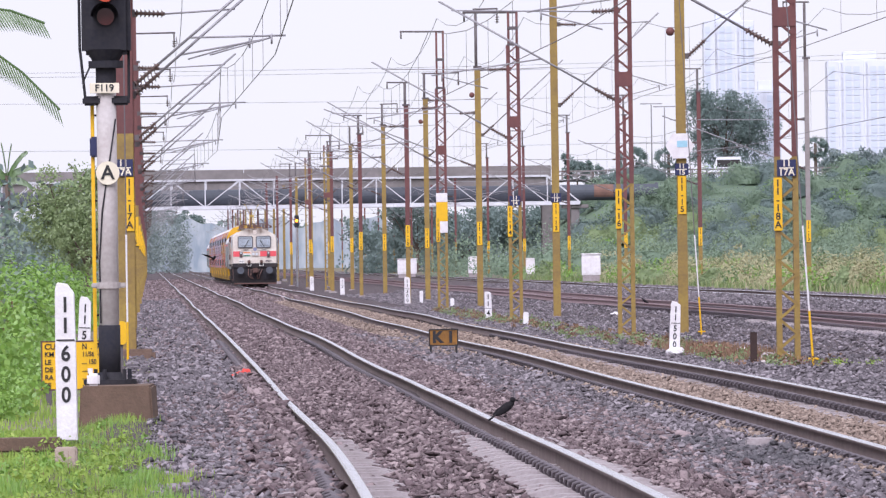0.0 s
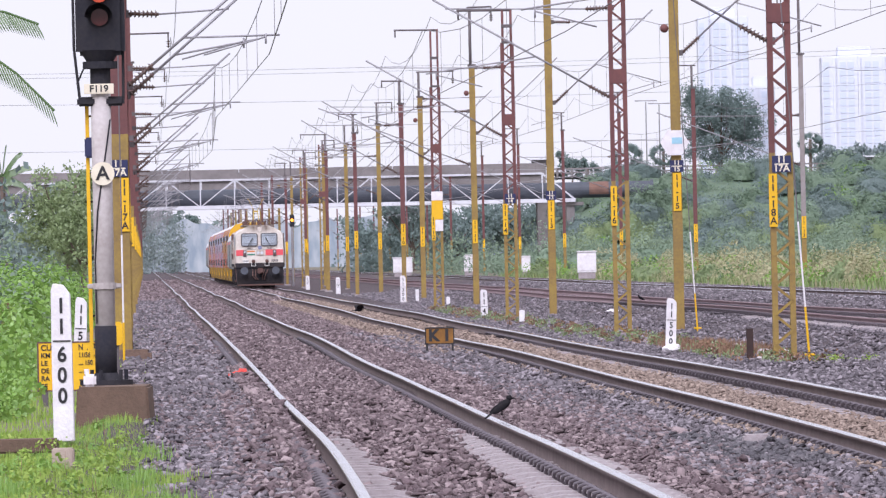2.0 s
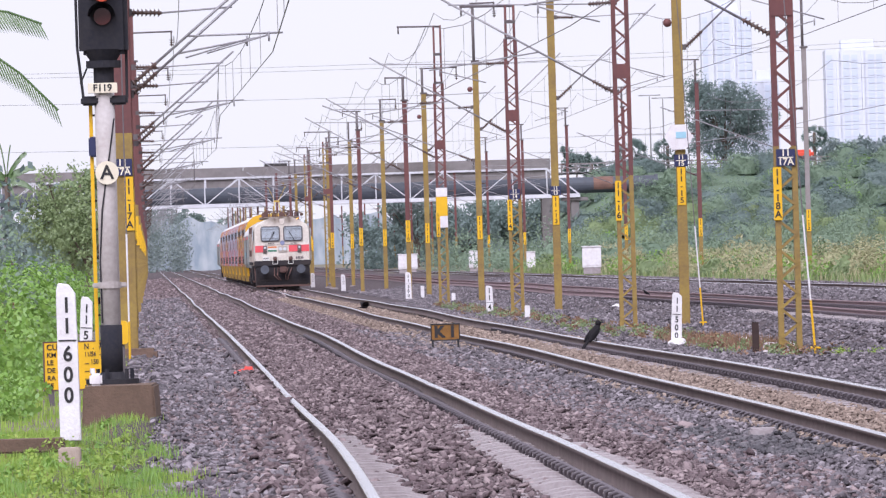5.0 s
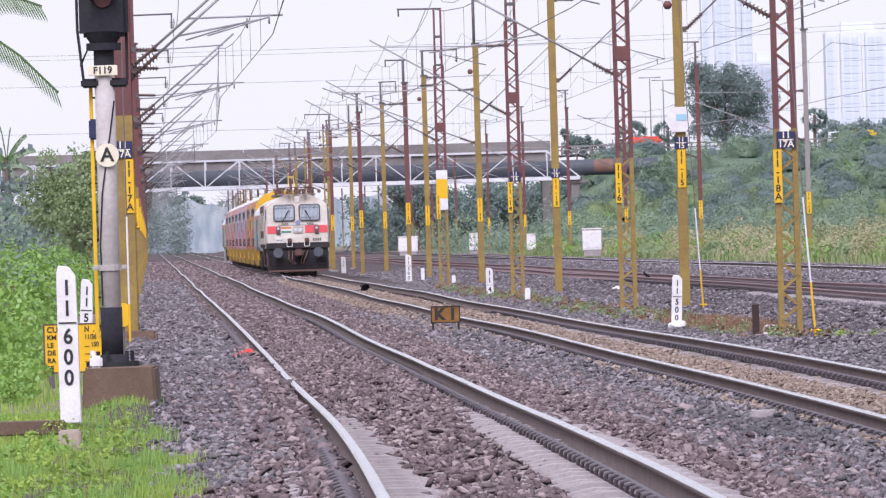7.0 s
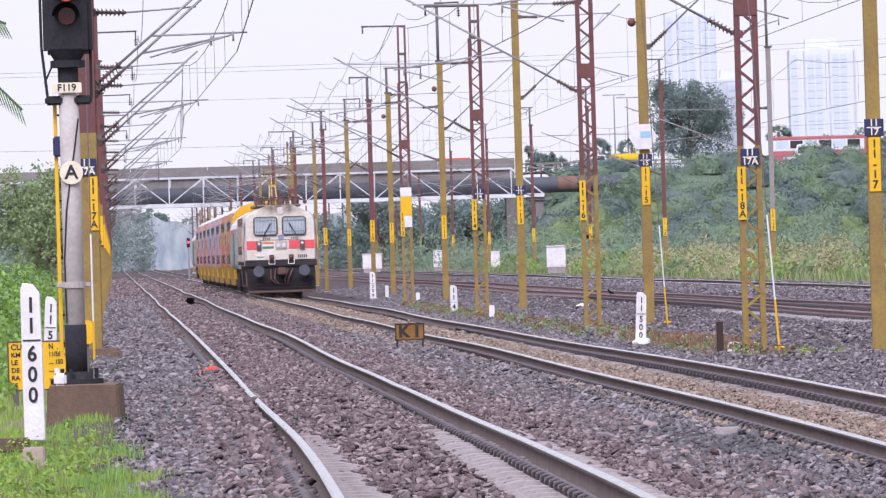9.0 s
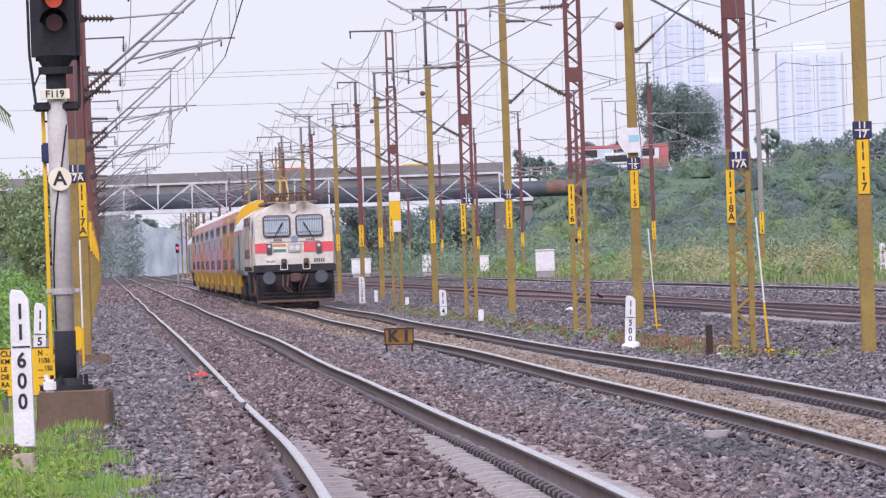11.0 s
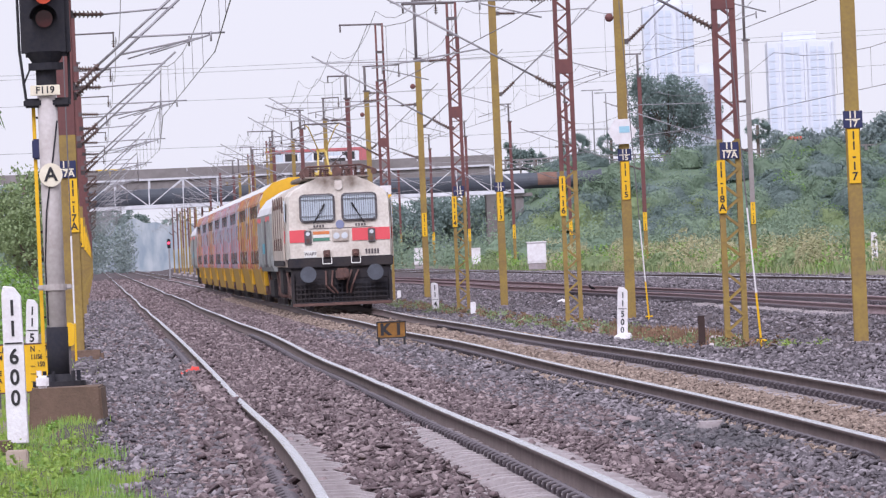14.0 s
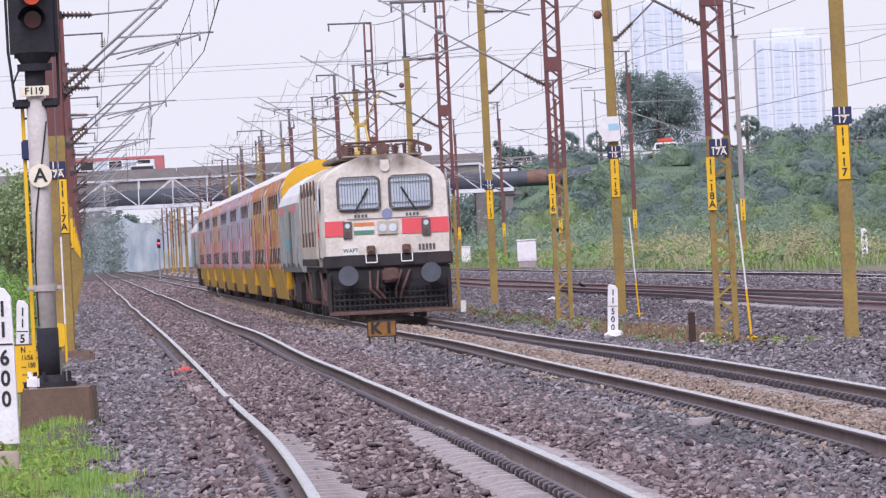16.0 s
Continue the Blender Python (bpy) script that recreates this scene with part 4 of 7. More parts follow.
def livery(name, a, b, c, low):
    """Coach paint: broad vertical sweeps of two colours with a third between, over a yellow foot."""
    ma = bpy.data.materials.new(name)
    ma.use_nodes = True
    n, l = ma.node_tree.nodes, ma.node_tree.links
    bs = n["Principled BSDF"]
    bs.inputs["Roughness"].default_value, bs.inputs["Specular IOR Level"].default_value = 0.7, 0.12
    co, sx = n.new("ShaderNodeTexCoord"), n.new("ShaderNodeSeparateXYZ")
    l.new(co.outputs["Object"], sx.inputs[0])
    no = n.new("ShaderNodeTexNoise")
    no.inputs["Scale"].default_value, no.inputs["Detail"].default_value = 0.55, 3.5
    mp = n.new("ShaderNodeMapping")
    mp.inputs["Scale"].default_value = (0.2, 1, 1.6)
    l.new(co.outputs["Object"], mp.inputs[0])
    l.new(mp.outputs[0], no.inputs["Vector"])
    ramp = n.new("ShaderNodeValToRGB")
    ramp.color_ramp.interpolation = "CONSTANT"
    e = ramp.color_ramp.elements
    e[0].position, e[0].color = 0.0, (*a, 1)
    e[1].position, e[1].color = 0.43, (*b, 1)
    k = e.new(0.52)
    k.color = (*c, 1)
    k = e.new(0.58)
    k.color = (*a, 1)
    k = e.new(0.62)
    k.color = (0.62, 0.56, 0.55, 1)
    k = e.new(0.36)
    k.color = (*[0.5 * p + 0.5 * q for p, q in zip(b, c)], 1)
    k = e.new(0.68)
    k.color = (*[0.55 * q for q in b], 1)
    cell, fl, wn_, half = n.new("ShaderNodeMapping"), n.new("ShaderNodeVectorMath"), n.new("ShaderNodeTexWhiteNoise"), n.new("ShaderNodeMath")
    cell.inputs["Scale"].default_value = (0.01, 0.34, 2.1)
    fl.operation = "FLOOR"
    l.new(co.outputs["Object"], cell.inputs[0])
    l.new(cell.outputs[0], fl.inputs[0])
    l.new(fl.outputs[0], wn_.inputs["Vector"])
    half.operation = "MULTIPLY_ADD"
    half.inputs[1].default_value = 0.34
    l.new(wn_.outputs["Value"], half.inputs[0])
    sh = n.new("ShaderNodeMath")
    sh.operation = "SUBTRACT"
    sh.inputs[1].default_value = 0.17
    l.new(no.outputs["Fac"], half.inputs[2])
    l.new(half.outputs[0], sh.inputs[0])
    l.new(sh.outputs[0], ramp.inputs[0])
    cmp = n.new("ShaderNodeMath")
    cmp.operation = "LESS_THAN"
    cmp.inputs[1].default_value = 1.22
    l.new(sx.outputs["Z"], cmp.inputs[0])
    m1 = n.new("ShaderNodeMix")
    m1.data_type = "RGBA"
    l.new(cmp.outputs[0], m1.inputs["Factor"])
    l.new(ramp.outputs[0], m1.inputs["A"])
    m1.inputs["B"].default_value = (*low, 1)
    dirt = n.new("ShaderNodeTexNoise")
    dirt.inputs["Scale"].default_value, dirt.inputs["Detail"].default_value = 2.5, 6
    l.new(co.outputs["Object"], dirt.inputs["Vector"])
    mr = n.new("ShaderNodeMapRange")
    mr.inputs["From Min"].default_value, mr.inputs["From Max"].default_value, mr.inputs["To Max"].default_value = 0.42, 0.8, 0.62
    l.new(dirt.outputs["Fac"], mr.inputs["Value"])
    m2 = n.new("ShaderNodeMix")
    m2.data_type = "RGBA"
    l.new(mr.outputs[0], m2.inputs["Factor"])
    l.new(m1.outputs["Result"], m2.inputs["A"])
    m2.inputs["B"].default_value = (0.16, 0.12, 0.10, 1)
    l.new(m2.outputs["Result"], bs.inputs["Base Color"])
    return ma


CO_YEL = (0.46, 0.28, 0.06)
LIV_A = livery("yellow_red_livery", (0.60, 0.33, 0.05), (0.52, 0.13, 0.08), (0.34, 0.24, 0.12), CO_YEL)
LIV_B = livery("lilac_pink_livery", (0.40, 0.38, 0.47), (0.58, 0.20, 0.20), (0.30, 0.38, 0.50), CO_YEL)
LIV_C = livery("grey_red_livery", (0.44, 0.33, 0.32), (0.55, 0.15, 0.12), (0.55, 0.34, 0.10), CO_YEL)
ROOF_GREY = mat("silver_roof", (0.72, 0.72, 0.75), 0.5, scale=1, dark=(0.45, 0.43, 0.43), amount=0.7)
END_YELLOW = mat("yellow_coach_end", (0.72, 0.40, 0.02), 0.5, scale=1, dark=(0.5, 0.27, 0.03), amount=0.6)
COACH_GLASS = mat("tinted_glass", (0.065, 0.06, 0.06), 0.85, scale=1, spec=0.04)
PILLAR = mat("pale_blue_grey_paint", (0.42, 0.46, 0.53), 0.7, spec=0.12, scale=2, dark=(0.26, 0.27, 0.31), amount=0.7)
RED_PANEL = mat("red_door_panel", (0.55, 0.07, 0.07), 0.5, scale=4)


def make_coach(liv, label):
    co = thing("double_deck_coach", label, "coach", group="coaches of the train")
    prof = [(-1.40, 0.62), (1.40, 0.62), (1.52, 1.3), (1.525, 2.6), (1.50, 3.5), (1.36, 3.86), (-1.36, 3.86), (-1.50, 3.5), (-1.525, 2.6), (-1.52, 1.3)]
    high = [(x, max(z, 1.12)) for x, z in prof]
    low = [(x * 0.97 if z < 1 else x, 0.34 if z < 1 else z) for x, z in prof]
    bm = bmesh.new()
    section(bm, high, 0.0, 3.6, True, True)
    section(bm, low, 3.6, 15.1, True, True)
    section(bm, high, 15.1, 18.7, True, True)
    body = part("body", bm, liv, co)
    for s in (-1, 1):
        for q in (0.35, 18.35):
            bm = bmesh.new()
            box(bm, (s * 1.30, q, 1.0), (0.3, 0.6, 0.7), 0.03)
            part("footstep", bm, END_YELLOW, co, "yellow steps under the doors")
    roof = [(-1.36, 3.862), (1.36, 3.862), (1.05, 4.12), (0.5, 4.28), (-0.5, 4.28), (-1.05, 4.12)]
    bm = bmesh.new()
    section(bm, roof, 0.004, 18.696)
    for i in range(16):
        box(bm, (0, 0.9 + i * 1.13, 4.285), (1.3, 0.05, 0.03))
    part("roof", bm, ROOF_GREY, co, "ribbed silver-grey roof")
    bm = bmesh.new()
    section(bm, [(x * 0.985, z) for x, z in ((-1.40, 0.9), (1.40, 0.9), (1.52, 1.3), (1.52, 3.45), (1.36, 3.86), (1.05, 4.14), (0.5, 4.3), (-0.5, 4.3), (-1.05, 4.14), (-1.36, 3.86), (-1.52, 3.45), (-1.52, 1.3))], -0.05, 0.0)
    end = part("end_wall", bm, END_YELLOW, co, "yellow end wall with rounded top")
    bm = bmesh.new()
    box(bm, (0, -0.25, 2.2), (1.0, 0.4, 2.1), 0.06)
    part("gangway", bm, BLACK, end)
    for y in (0.9, 17.8):
        for s in (-1, 1):
            bm = bmesh.new()
            box(bm, (s * 1.53, y, 2.15), (0.03, 0.8, 1.95), 0.01)
            dr = part("door", bm, liv, co, "coach door with a window")
            bm = bmesh.new()
            box(bm, (s * 1.548, y, 2.6), (0.012, 0.5, 0.6), 0.004)
            part("door_window", bm, COACH_GLASS, dr)
            bm = bmesh.new()
            box(bm, (s * 1.53, y + (1.4 if y < 5 else -1.4), 2.1), (0.03, 0.5, 0.42))
            part("red_panel", bm, RED_PANEL, co)
    for y in (0.2, 2.95, 15.75, 18.5):
        for s in (-1, 1):
            bm = bmesh.new()
            box(bm, (s * 1.522, y, 2.45), (0.02, 0.34, 2.0), 0.004)
            part("pillar", bm, PILLAR, body, "pale blue-grey painted pillar")
    for i in range(7):
        for z, h in ((1.62, 0.46), (3.16, 0.5)):
            for s in (-1, 1):
                bm = bmesh.new()
                box(bm, (s * ((1.521 if z < 2 else 1.5085) - 0.012), 3.3 + i * 2.02, z), (0.035, 1.0 + 0.3 * (i % 2), h))
                part("window", bm, COACH_GLASS, body)
    bm = bmesh.new()
    box(bm, (0, 9.35, 0.95), (2.3, 18.2, 0.3), 0.05)
    part("underframe", bm, LOCO_DARK, co)
    bogie("bogie", co, 2.3, 2, 2.4)
    bogie("bogie", co, 16.4, 2, 2.4)
    return co


def make_power_car():
    """Single-deck generator van with a rounded white roof, between the engine and the coaches and at the tail."""
    co = thing("generator_van", "faded grey generator van with a white rounded roof", "railway van", group="generator vans")
    side = [(-1.5, 1.16), (1.5, 1.16), (1.61, 1.4), (1.62, 2.98), (-1.62, 2.98), (-1.61, 1.4)]
    bm = bmesh.new()
    section(bm, side, 0.0, 17.0)
    body = part("body", bm, LOCO_GREY, co, "faded grey-green van side")
    bm = bmesh.new()
    section(bm, [(-1.62, 2.984), (1.62, 2.984), (1.54, 3.2), (1.28, 3.52), (0.8, 3.8), (0.3, 3.92), (-0.3, 3.92), (-0.8, 3.8), (-1.28, 3.52), (-1.54, 3.2)], 0.0, 17.0)
    for i in range(14):
        box(bm, (0, 0.8 + i * 1.18, 3.925), (0.9, 0.05, 0.03))
    part("roof", bm, ROOF_GREY, co, "white rounded roof with ribs")
    bm = bmesh.new()
    box(bm, (0, -0.22, 2.2), (1.0, 0.4, 2.0), 0.06)
    part("gangway", bm, BLACK, co)
    for s in (-1, 1):
        for y0, y1 in ((0.3, 5.2), (12.0, 16.6)):
            bm = bmesh.new()
            box(bm, (s * 1.625, (y0 + y1) / 2, 2.84), (0.012, y1 - y0, 0.16))
            part("red_stripe", bm, LOCO_RED, body)
        bm = bmesh.new()
        box(bm, (s * 1.625, 9.6, 1.9), (0.012, 3.6, 0.34))
        part("teal_patch", bm, TEAL, body)
        for y in (1.3, 5.9, 10.8, 15.6):
            bm = bmesh.new()
            box(bm, (s * 1.63, y, 2.05), (0.03, 1.0, 1.5), 0.008)
            part("louvre_door", bm, DARK_STEEL if y in (5.9,) else LOCO_GREY, body)
    bm = bmesh.new()
    box(bm, (0, 8.5, 1.02), (2.6, 16.4, 0.3), 0.04)
    for s in (-1, 1):
        box(bm, (s * 1.1, 8.5, 0.6), (0.6, 5.0, 0.6), 0.04)
    part("underframe", bm, LOCO_DARK, co, "dark equipment boxes under the floor")
    bogie("bogie", co, 2.6, 2, 2.5)
    bogie("bogie", co, 14.4, 2, 2.5)
    return co


loco = make_loco()
TRAIN = [(loco, 0.0)]
kinds = [make_coach(LIV_A, "yellow and red double-deck railway coach with silver roof"),
         make_coach(LIV_B, "lilac and pink double-deck railway coach with yellow foot"),
         make_coach(LIV_C, "grey and red double-deck railway coach with yellow foot")]
van = make_power_car()
TRAIN.append((van, 17.5))
for i in range(8):
    k = (0, 0, 1, 1, 1, 2, 1, 2)[i]
    first = kinds[k]
    ob = first if all(first is not o for o, _ in TRAIN) else copy_thing(first, Matrix())
    TRAIN.append((ob, 35.0 + i * 19.4))
TRAIN.append((copy_thing(van, Matrix()), 35.0 + 8 * 19.4))


# ---- plants ----
LEAF_LIGHT = mat("fresh_leaves", (0.24, 0.42, 0.08), 0.45, spec=0.7, scale=0.5, dark=(0.15, 0.28, 0.06), amount=0.8, random_island=0.45, light=(0.33, 0.47, 0.10), translucent=0.3)
LEAF_MID = mat("leaves", (0.15, 0.245, 0.09), 0.42, spec=0.8, scale=0.4, dark=(0.075, 0.13, 0.055), amount=0.8, random_island=0.35, light=(0.17, 0.25, 0.08), translucent=0.25)
# Both leaf colours below are paled and blued to put haze into distant foliage.
LEAF_HAZE_DARK = mat("hazed_dark_leaves", (0.235, 0.30, 0.285), 0.6, spec=0.35, scale=0.16, dark=(0.13, 0.185, 0.17), amount=0.8, random_island=0.2, light=(0.27, 0.34, 0.28), translucent=0.35)
LEAF_HAZE_GREEN = mat("hazed_green_leaves", (0.265, 0.35, 0.25), 0.6, spec=0.4, scale=0.2, dark=(0.15, 0.22, 0.15), amount=0.8, random_island=0.2, light=(0.27, 0.35, 0.20), translucent=0.3)
LEAF_RED = mat("reddish_leaves", (0.27, 0.15, 0.10), 0.7, scale=1, dark=(0.10, 0.06, 0.04), amount=0.7, random_island=0.6, light=(0.28, 0.2, 0.1))
GRASS = mat("grass", (0.33, 0.47, 0.09), 0.6, scale=1.0, dark=(0.19, 0.31, 0.06), amount=0.8, random_island=0.7, light=(0.40, 0.50, 0.12), translucent=0.3)
STRAW = mat("straw_grass", (0.50, 0.46, 0.29), 0.8, scale=0.3, dark=(0.27, 0.31, 0.15), amount=0.9, random_island=0.7, light=(0.58, 0.50, 0.34), translucent=0.25)
FIELD = mat("field_grass", (0.20, 0.29, 0.10), 0.6, scale=0.4, dark=(0.12, 0.19, 0.07), amount=0.8, random_island=0.8, light=(0.34, 0.36, 0.17), translucent=0.25)
# Slope lightened with its bushes, haze put into the colour.
SLOPE = mat("overgrown_slope", (0.15, 0.21, 0.14), 0.7, scale=0.25, dark=(0.06, 0.10, 0.05), amount=0.9, bump=1.0, bump_scale=1.2)
# Greyed leaves for the farthest trees, with distance haze mixed into the colour.
LEAF_HAZE_FAR = mat("hazed_far_leaves", (0.27, 0.33, 0.35), 0.4, spec=0.9, scale=0.1, dark=(0.16, 0.21, 0.18), amount=0.8, random_island=0.5, light=(0.27, 0.31, 0.25), translucent=0.3)
LEAF_OLIVE = mat("olive_green_leaves", (0.27, 0.35, 0.17), 0.5, spec=0.6, scale=0.3, dark=(0.16, 0.22, 0.09), amount=0.8, random_island=0.3, light=(0.30, 0.34, 0.15), translucent=0.3)
BARK = mat("bark", (0.16, 0.12, 0.10), 0.9, scale=4, bump=0.6)

LEAF_V = np.array([[0, 0, 0], [0.32, 0.5, 0.06], [0, 1, 0], [-0.32, 0.5, 0.06]])
LEAF_F = np.array([[0, 1, 2, 3]])


def leaves(centres, size, rng):
    rot = turns(len(centres), rng) * (size * rng.uniform(0.6, 1.3, len(centres)))[:, None, None]
    return scatter(LEAF_V, LEAF_F, (rot, centres))


def cloud(n_clumps, per, radius, place, rng):
    """Leaf centres in uneven clumps; place(rng) gives a clump's middle and size."""
    out = []
    for _ in range(n_clumps):
        c, r = place(rng)
        p = rng.normal(size=(per, 3))
        p /= np.linalg.norm(p, axis=1, keepdims=True)
        p *= (rng.uniform(0.35, 1, (per, 1)) ** 0.5) * r
        out.append(p * np.array([1, 1, 0.8]) + c)
    return np.concatenate(out)


def mounds(name, label, n, per, place, size, material, seed, slim=1.0, category="undergrowth", heart=False):
    """Rounded bushes: leaves lying over lumpy domes, filled if heart; place(rng) gives a dome's foot, radius and height."""
    rng = np.random.default_rng(seed)
    spots, turn, hearts = [], [], []
    az, el = np.meshgrid(np.arange(12) * 2 * np.pi / 12, np.array([0.0, 0.3, 0.6, 0.9, 1.2, 1.5]))
    ball = np.stack([np.cos(az) * np.cos(el), np.sin(az) * np.cos(el), np.sin(el)], -1).reshape(-1, 3)
    r_, c_ = np.meshgrid(np.arange(5), np.arange(12), indexing="ij")
    quads = np.stack([r_ * 12 + c_, r_ * 12 + (c_ + 1) % 12, (r_ + 1) * 12 + (c_ + 1) % 12, (r_ + 1) * 12 + c_], -1).reshape(-1, 4)
    for _ in range(n):
        c, r, h = place(rng)
        p = rng.normal(size=(per, 3))
        p /= np.linalg.norm(p, axis=1, keepdims=True)
        p[:, 2] = np.abs(p[:, 2])
        a, b, e = rng.uniform(0, 6.3, 3)

        def lumps(q):
            return 1 + 0.16 * np.sin(5 * q[:, 0] + a) * np.sin(5 * q[:, 2] + b) + 0.12 * np.sin(9 * q[:, 1] + e)
        lump = lumps(p) - 0.22 * rng.uniform(0, 1, per) ** 3
        spots.append(c + p * lump[:, None] * np.array([r, r, h]))
        hearts.append(c + ball * (lumps(ball) - 0.24)[:, None] * np.array([r, r, h]))
        up = p + rng.normal(0, 0.34, p.shape)
        up /= np.linalg.norm(up, axis=1, keepdims=True)
        side = np.cross(up, rng.normal(size=p.shape))
        side /= np.linalg.norm(side, axis=1, keepdims=True)
        turn.append(np.stack([side * slim, np.cross(up, side), up], -1) * (size * rng.uniform(0.6, 1.4, per))[:, None, None])
    v, f = scatter(LEAF_V, LEAF_F, (np.concatenate(turn), np.concatenate(spots)))
    if heart:
        hf = quads[None] + (np.arange(n) * len(ball))[:, None, None] + len(v)
        v, f = np.concatenate([v] + hearts), np.concatenate([f, hf.reshape(-1, 4)])
    return tagged(put(name, mesh_np(name, v, f), material), label, category, kind="stuff")


def blades(name, label, spots, height, width, material, seed, lean=0.35, category="grass"):
    """Upright tapering blades of grass at spots (n, 3)."""
    rng = np.random.default_rng(seed)
    n = len(spots)
    bv = np.array([[-0.5, 0, 0], [0.5, 0, 0], [0.32, 0.15, 0.55], [-0.32, 0.15, 0.55], [0.04, 0.5, 1.0], [-0.04, 0.5, 1.0]])
    bf = np.array([[0, 1, 2, 3], [3, 2, 4, 5]])
    h = height * rng.uniform(0.5, 1.2, n)
    rot = turns(n, rng, True) * np.stack([np.full(n, width), h * lean, h], -1)[:, None, :]
    v, f = scatter(bv, bf, (rot, spots))
    return tagged(put(name, mesh_np(name, v, f), material), label, category, kind="stuff")


def undergrowth(name, label, n, per, place, size, material, seed):
    rng = np.random.default_rng(seed)
    v, f = leaves(cloud(n, per, 1, place, rng), size, rng)
    return tagged(put(name, mesh_np(name, v, f), material), label, "undergrowth", kind="stuff")


def make_plants():
    def bank(D0, D1, d0, d1, h0, h1, r0, r1):
        def place(rng):
            u = rng.uniform() ** 1.4
            d = d0 + (d1 - d0) * u
            D = rng.uniform(D0, D1)
            k = min(1.0, 0.25 + (D1 - D) / 2.2)
            r = rng.uniform(r0, r1)
            return np.array([float(line_x(D, d)), d, float(bed_z(D, d)) + rng.uniform(0, 1) * rng.uniform(h0, h1) * k]), r
        return place
    undergrowth("undergrowth", "dense bright green creeper and shrubs on the bank", 330, 70, bank(-9.5, -4.2, 92, 190, 1.2, 2.0, 0.25, 0.55), 0.12, LEAF_LIGHT, 21)
    undergrowth("undergrowth", "dense green shrubs on the bank", 110, 60, bank(-12, -4.6, 120, 300, 1.6, 2.9, 0.4, 0.8), 0.14, LEAF_HAZE_GREEN, 22)
    undergrowth("undergrowth", "fresh green shrubs and creeper behind the sign board", 260, 70, bank(-7.5, -3.75, 77, 112, 0.5, 1.15, 0.14, 0.34), 0.075, LEAF_LIGHT, 26)
    undergrowth("undergrowth", "patch of withered reddish leaves among the shrubs", 16, 60, bank(-5.3, -4.7, 120, 136, 1.6, 2.0, 0.25, 0.4), 0.11, LEAF_RED, 23)
    undergrowth("undergrowth", "dark green thicket further down the line", 160, 60, bank(-24, -5, 300, 640, 2.5, 5.0, 0.8, 1.8), 0.4, LEAF_HAZE_DARK, 24)
    rng = np.random.default_rng(31)
    # verge in front

    def spots(n, D0, D1, d0, d1, dz=-0.02):
        d = d0 + (d1 - d0) * rng.uniform(0, 1, n)
        D = rng.uniform(D0, D1, n)
        return np.stack([line_x(D, d), d, bed_z(D, d) - 0.05 + dz], -1), D, d
    p, D, d = spots(60000, -4.6, -1.5, 42, 72)
    p[:, 2] += np.where(D > -2.4, 0.07, 0.0)          # where the grass grows over the edge of the stones
    edge = -2.42 + 0.15 * np.sin(d * 0.9) + 0.08 * np.sin(d * 2.7) + np.where((d > 47) & (d < 58), 0.27, 0) - np.where(d > 67, 0.25, 0)
    p = p[D < edge + rng.normal(0, 0.1, len(D))]
    patch = np.sin(p[:, 0] * 5.1 + 1.7 * np.sin(p[:, 1] * 0.8)) + rng.normal(0, 0.4, len(p))
    blades("verge_grass", "short bright green grass on the verge", p[patch < 0.6], 0.10, 0.012, GRASS, 32)
    blades("verge_grass", "longer tufts of grass on the verge", p[patch >= 0.6], 0.13, 0.012, LEAF_LIGHT, 27)
    p, D, d = spots(6000, -6.5, -2.95, 68, 110)
    blades("verge_grass", "bright green grass beside the signal", p, 0.12, 0.02, GRASS, 33)
    p, D, d = spots(1500, -3.6, -2.4, 104, 190)
    blades("verge_grass", "thin grass along the edge of the ballast", p, 0.12, 0.02, GRASS, 34)

    def weed(rng):
        d = rng.uniform(47, 66)
        D = rng.uniform(-3.6, -2.5)
        return np.array([float(line_x(D, d)), d, -0.1 + rng.uniform(0, 0.1)]), rng.uniform(0.04, 0.12)
    undergrowth("verge_weeds", "leafy light green weeds in the verge grass", 40, 24, weed, 0.04, GRASS, 35)
    # low growth round the mast feet and between the tracks
    p, D, d = spots(1800, 7.6, 10.6, 120, 300, 0.02)

    def low_weed(rng):
        d = 128 + 150 * rng.uniform() ** 1.3
        D = 8.7 + rng.normal(0, 0.45)
        return np.array([float(line_x(D, d)), d, -0.47 + rng.uniform(0, 0.1)]), rng.uniform(0.06, 0.2)
    undergrowth("weeds", "low reddish-brown weeds between the tracks", 210, 40, low_weed, 0.06, LEAF_RED, 36)
    undergrowth("weeds", "low olive-green weeds between the tracks", 210, 40, low_weed, 0.06, LEAF_OLIVE, 37)
    p, D, d = spots(4200, 8.0, 10.0, 132, 160, 0.02)
    p = p[((D - 8.9) / 0.9) ** 2 + ((d - 146) / 12) ** 2 + rng.normal(0, 0.25, len(d)) < 0.8]
    blades("weeds", "patch of dry red-brown weeds beside the post", p, 0.22, 0.025, LEAF_RED, 38)
    # field beyond the far tracks
    p, D, d = spots(15000, 25.0, 37.0, 290, 480, 0.0)
    p = p[np.sin(p[:, 0] * 0.55 + 1.3 * np.sin(p[:, 1] * 0.03)) + rng.normal(0, 0.5, len(p)) > -0.3]
    hill = 0.55 + 0.45 * np.sin(p[:, 0] * 0.9 + 2 * np.sin(p[:, 1] * 0.05)) * np.sin(p[:, 0] * 0.37 + 1.0)
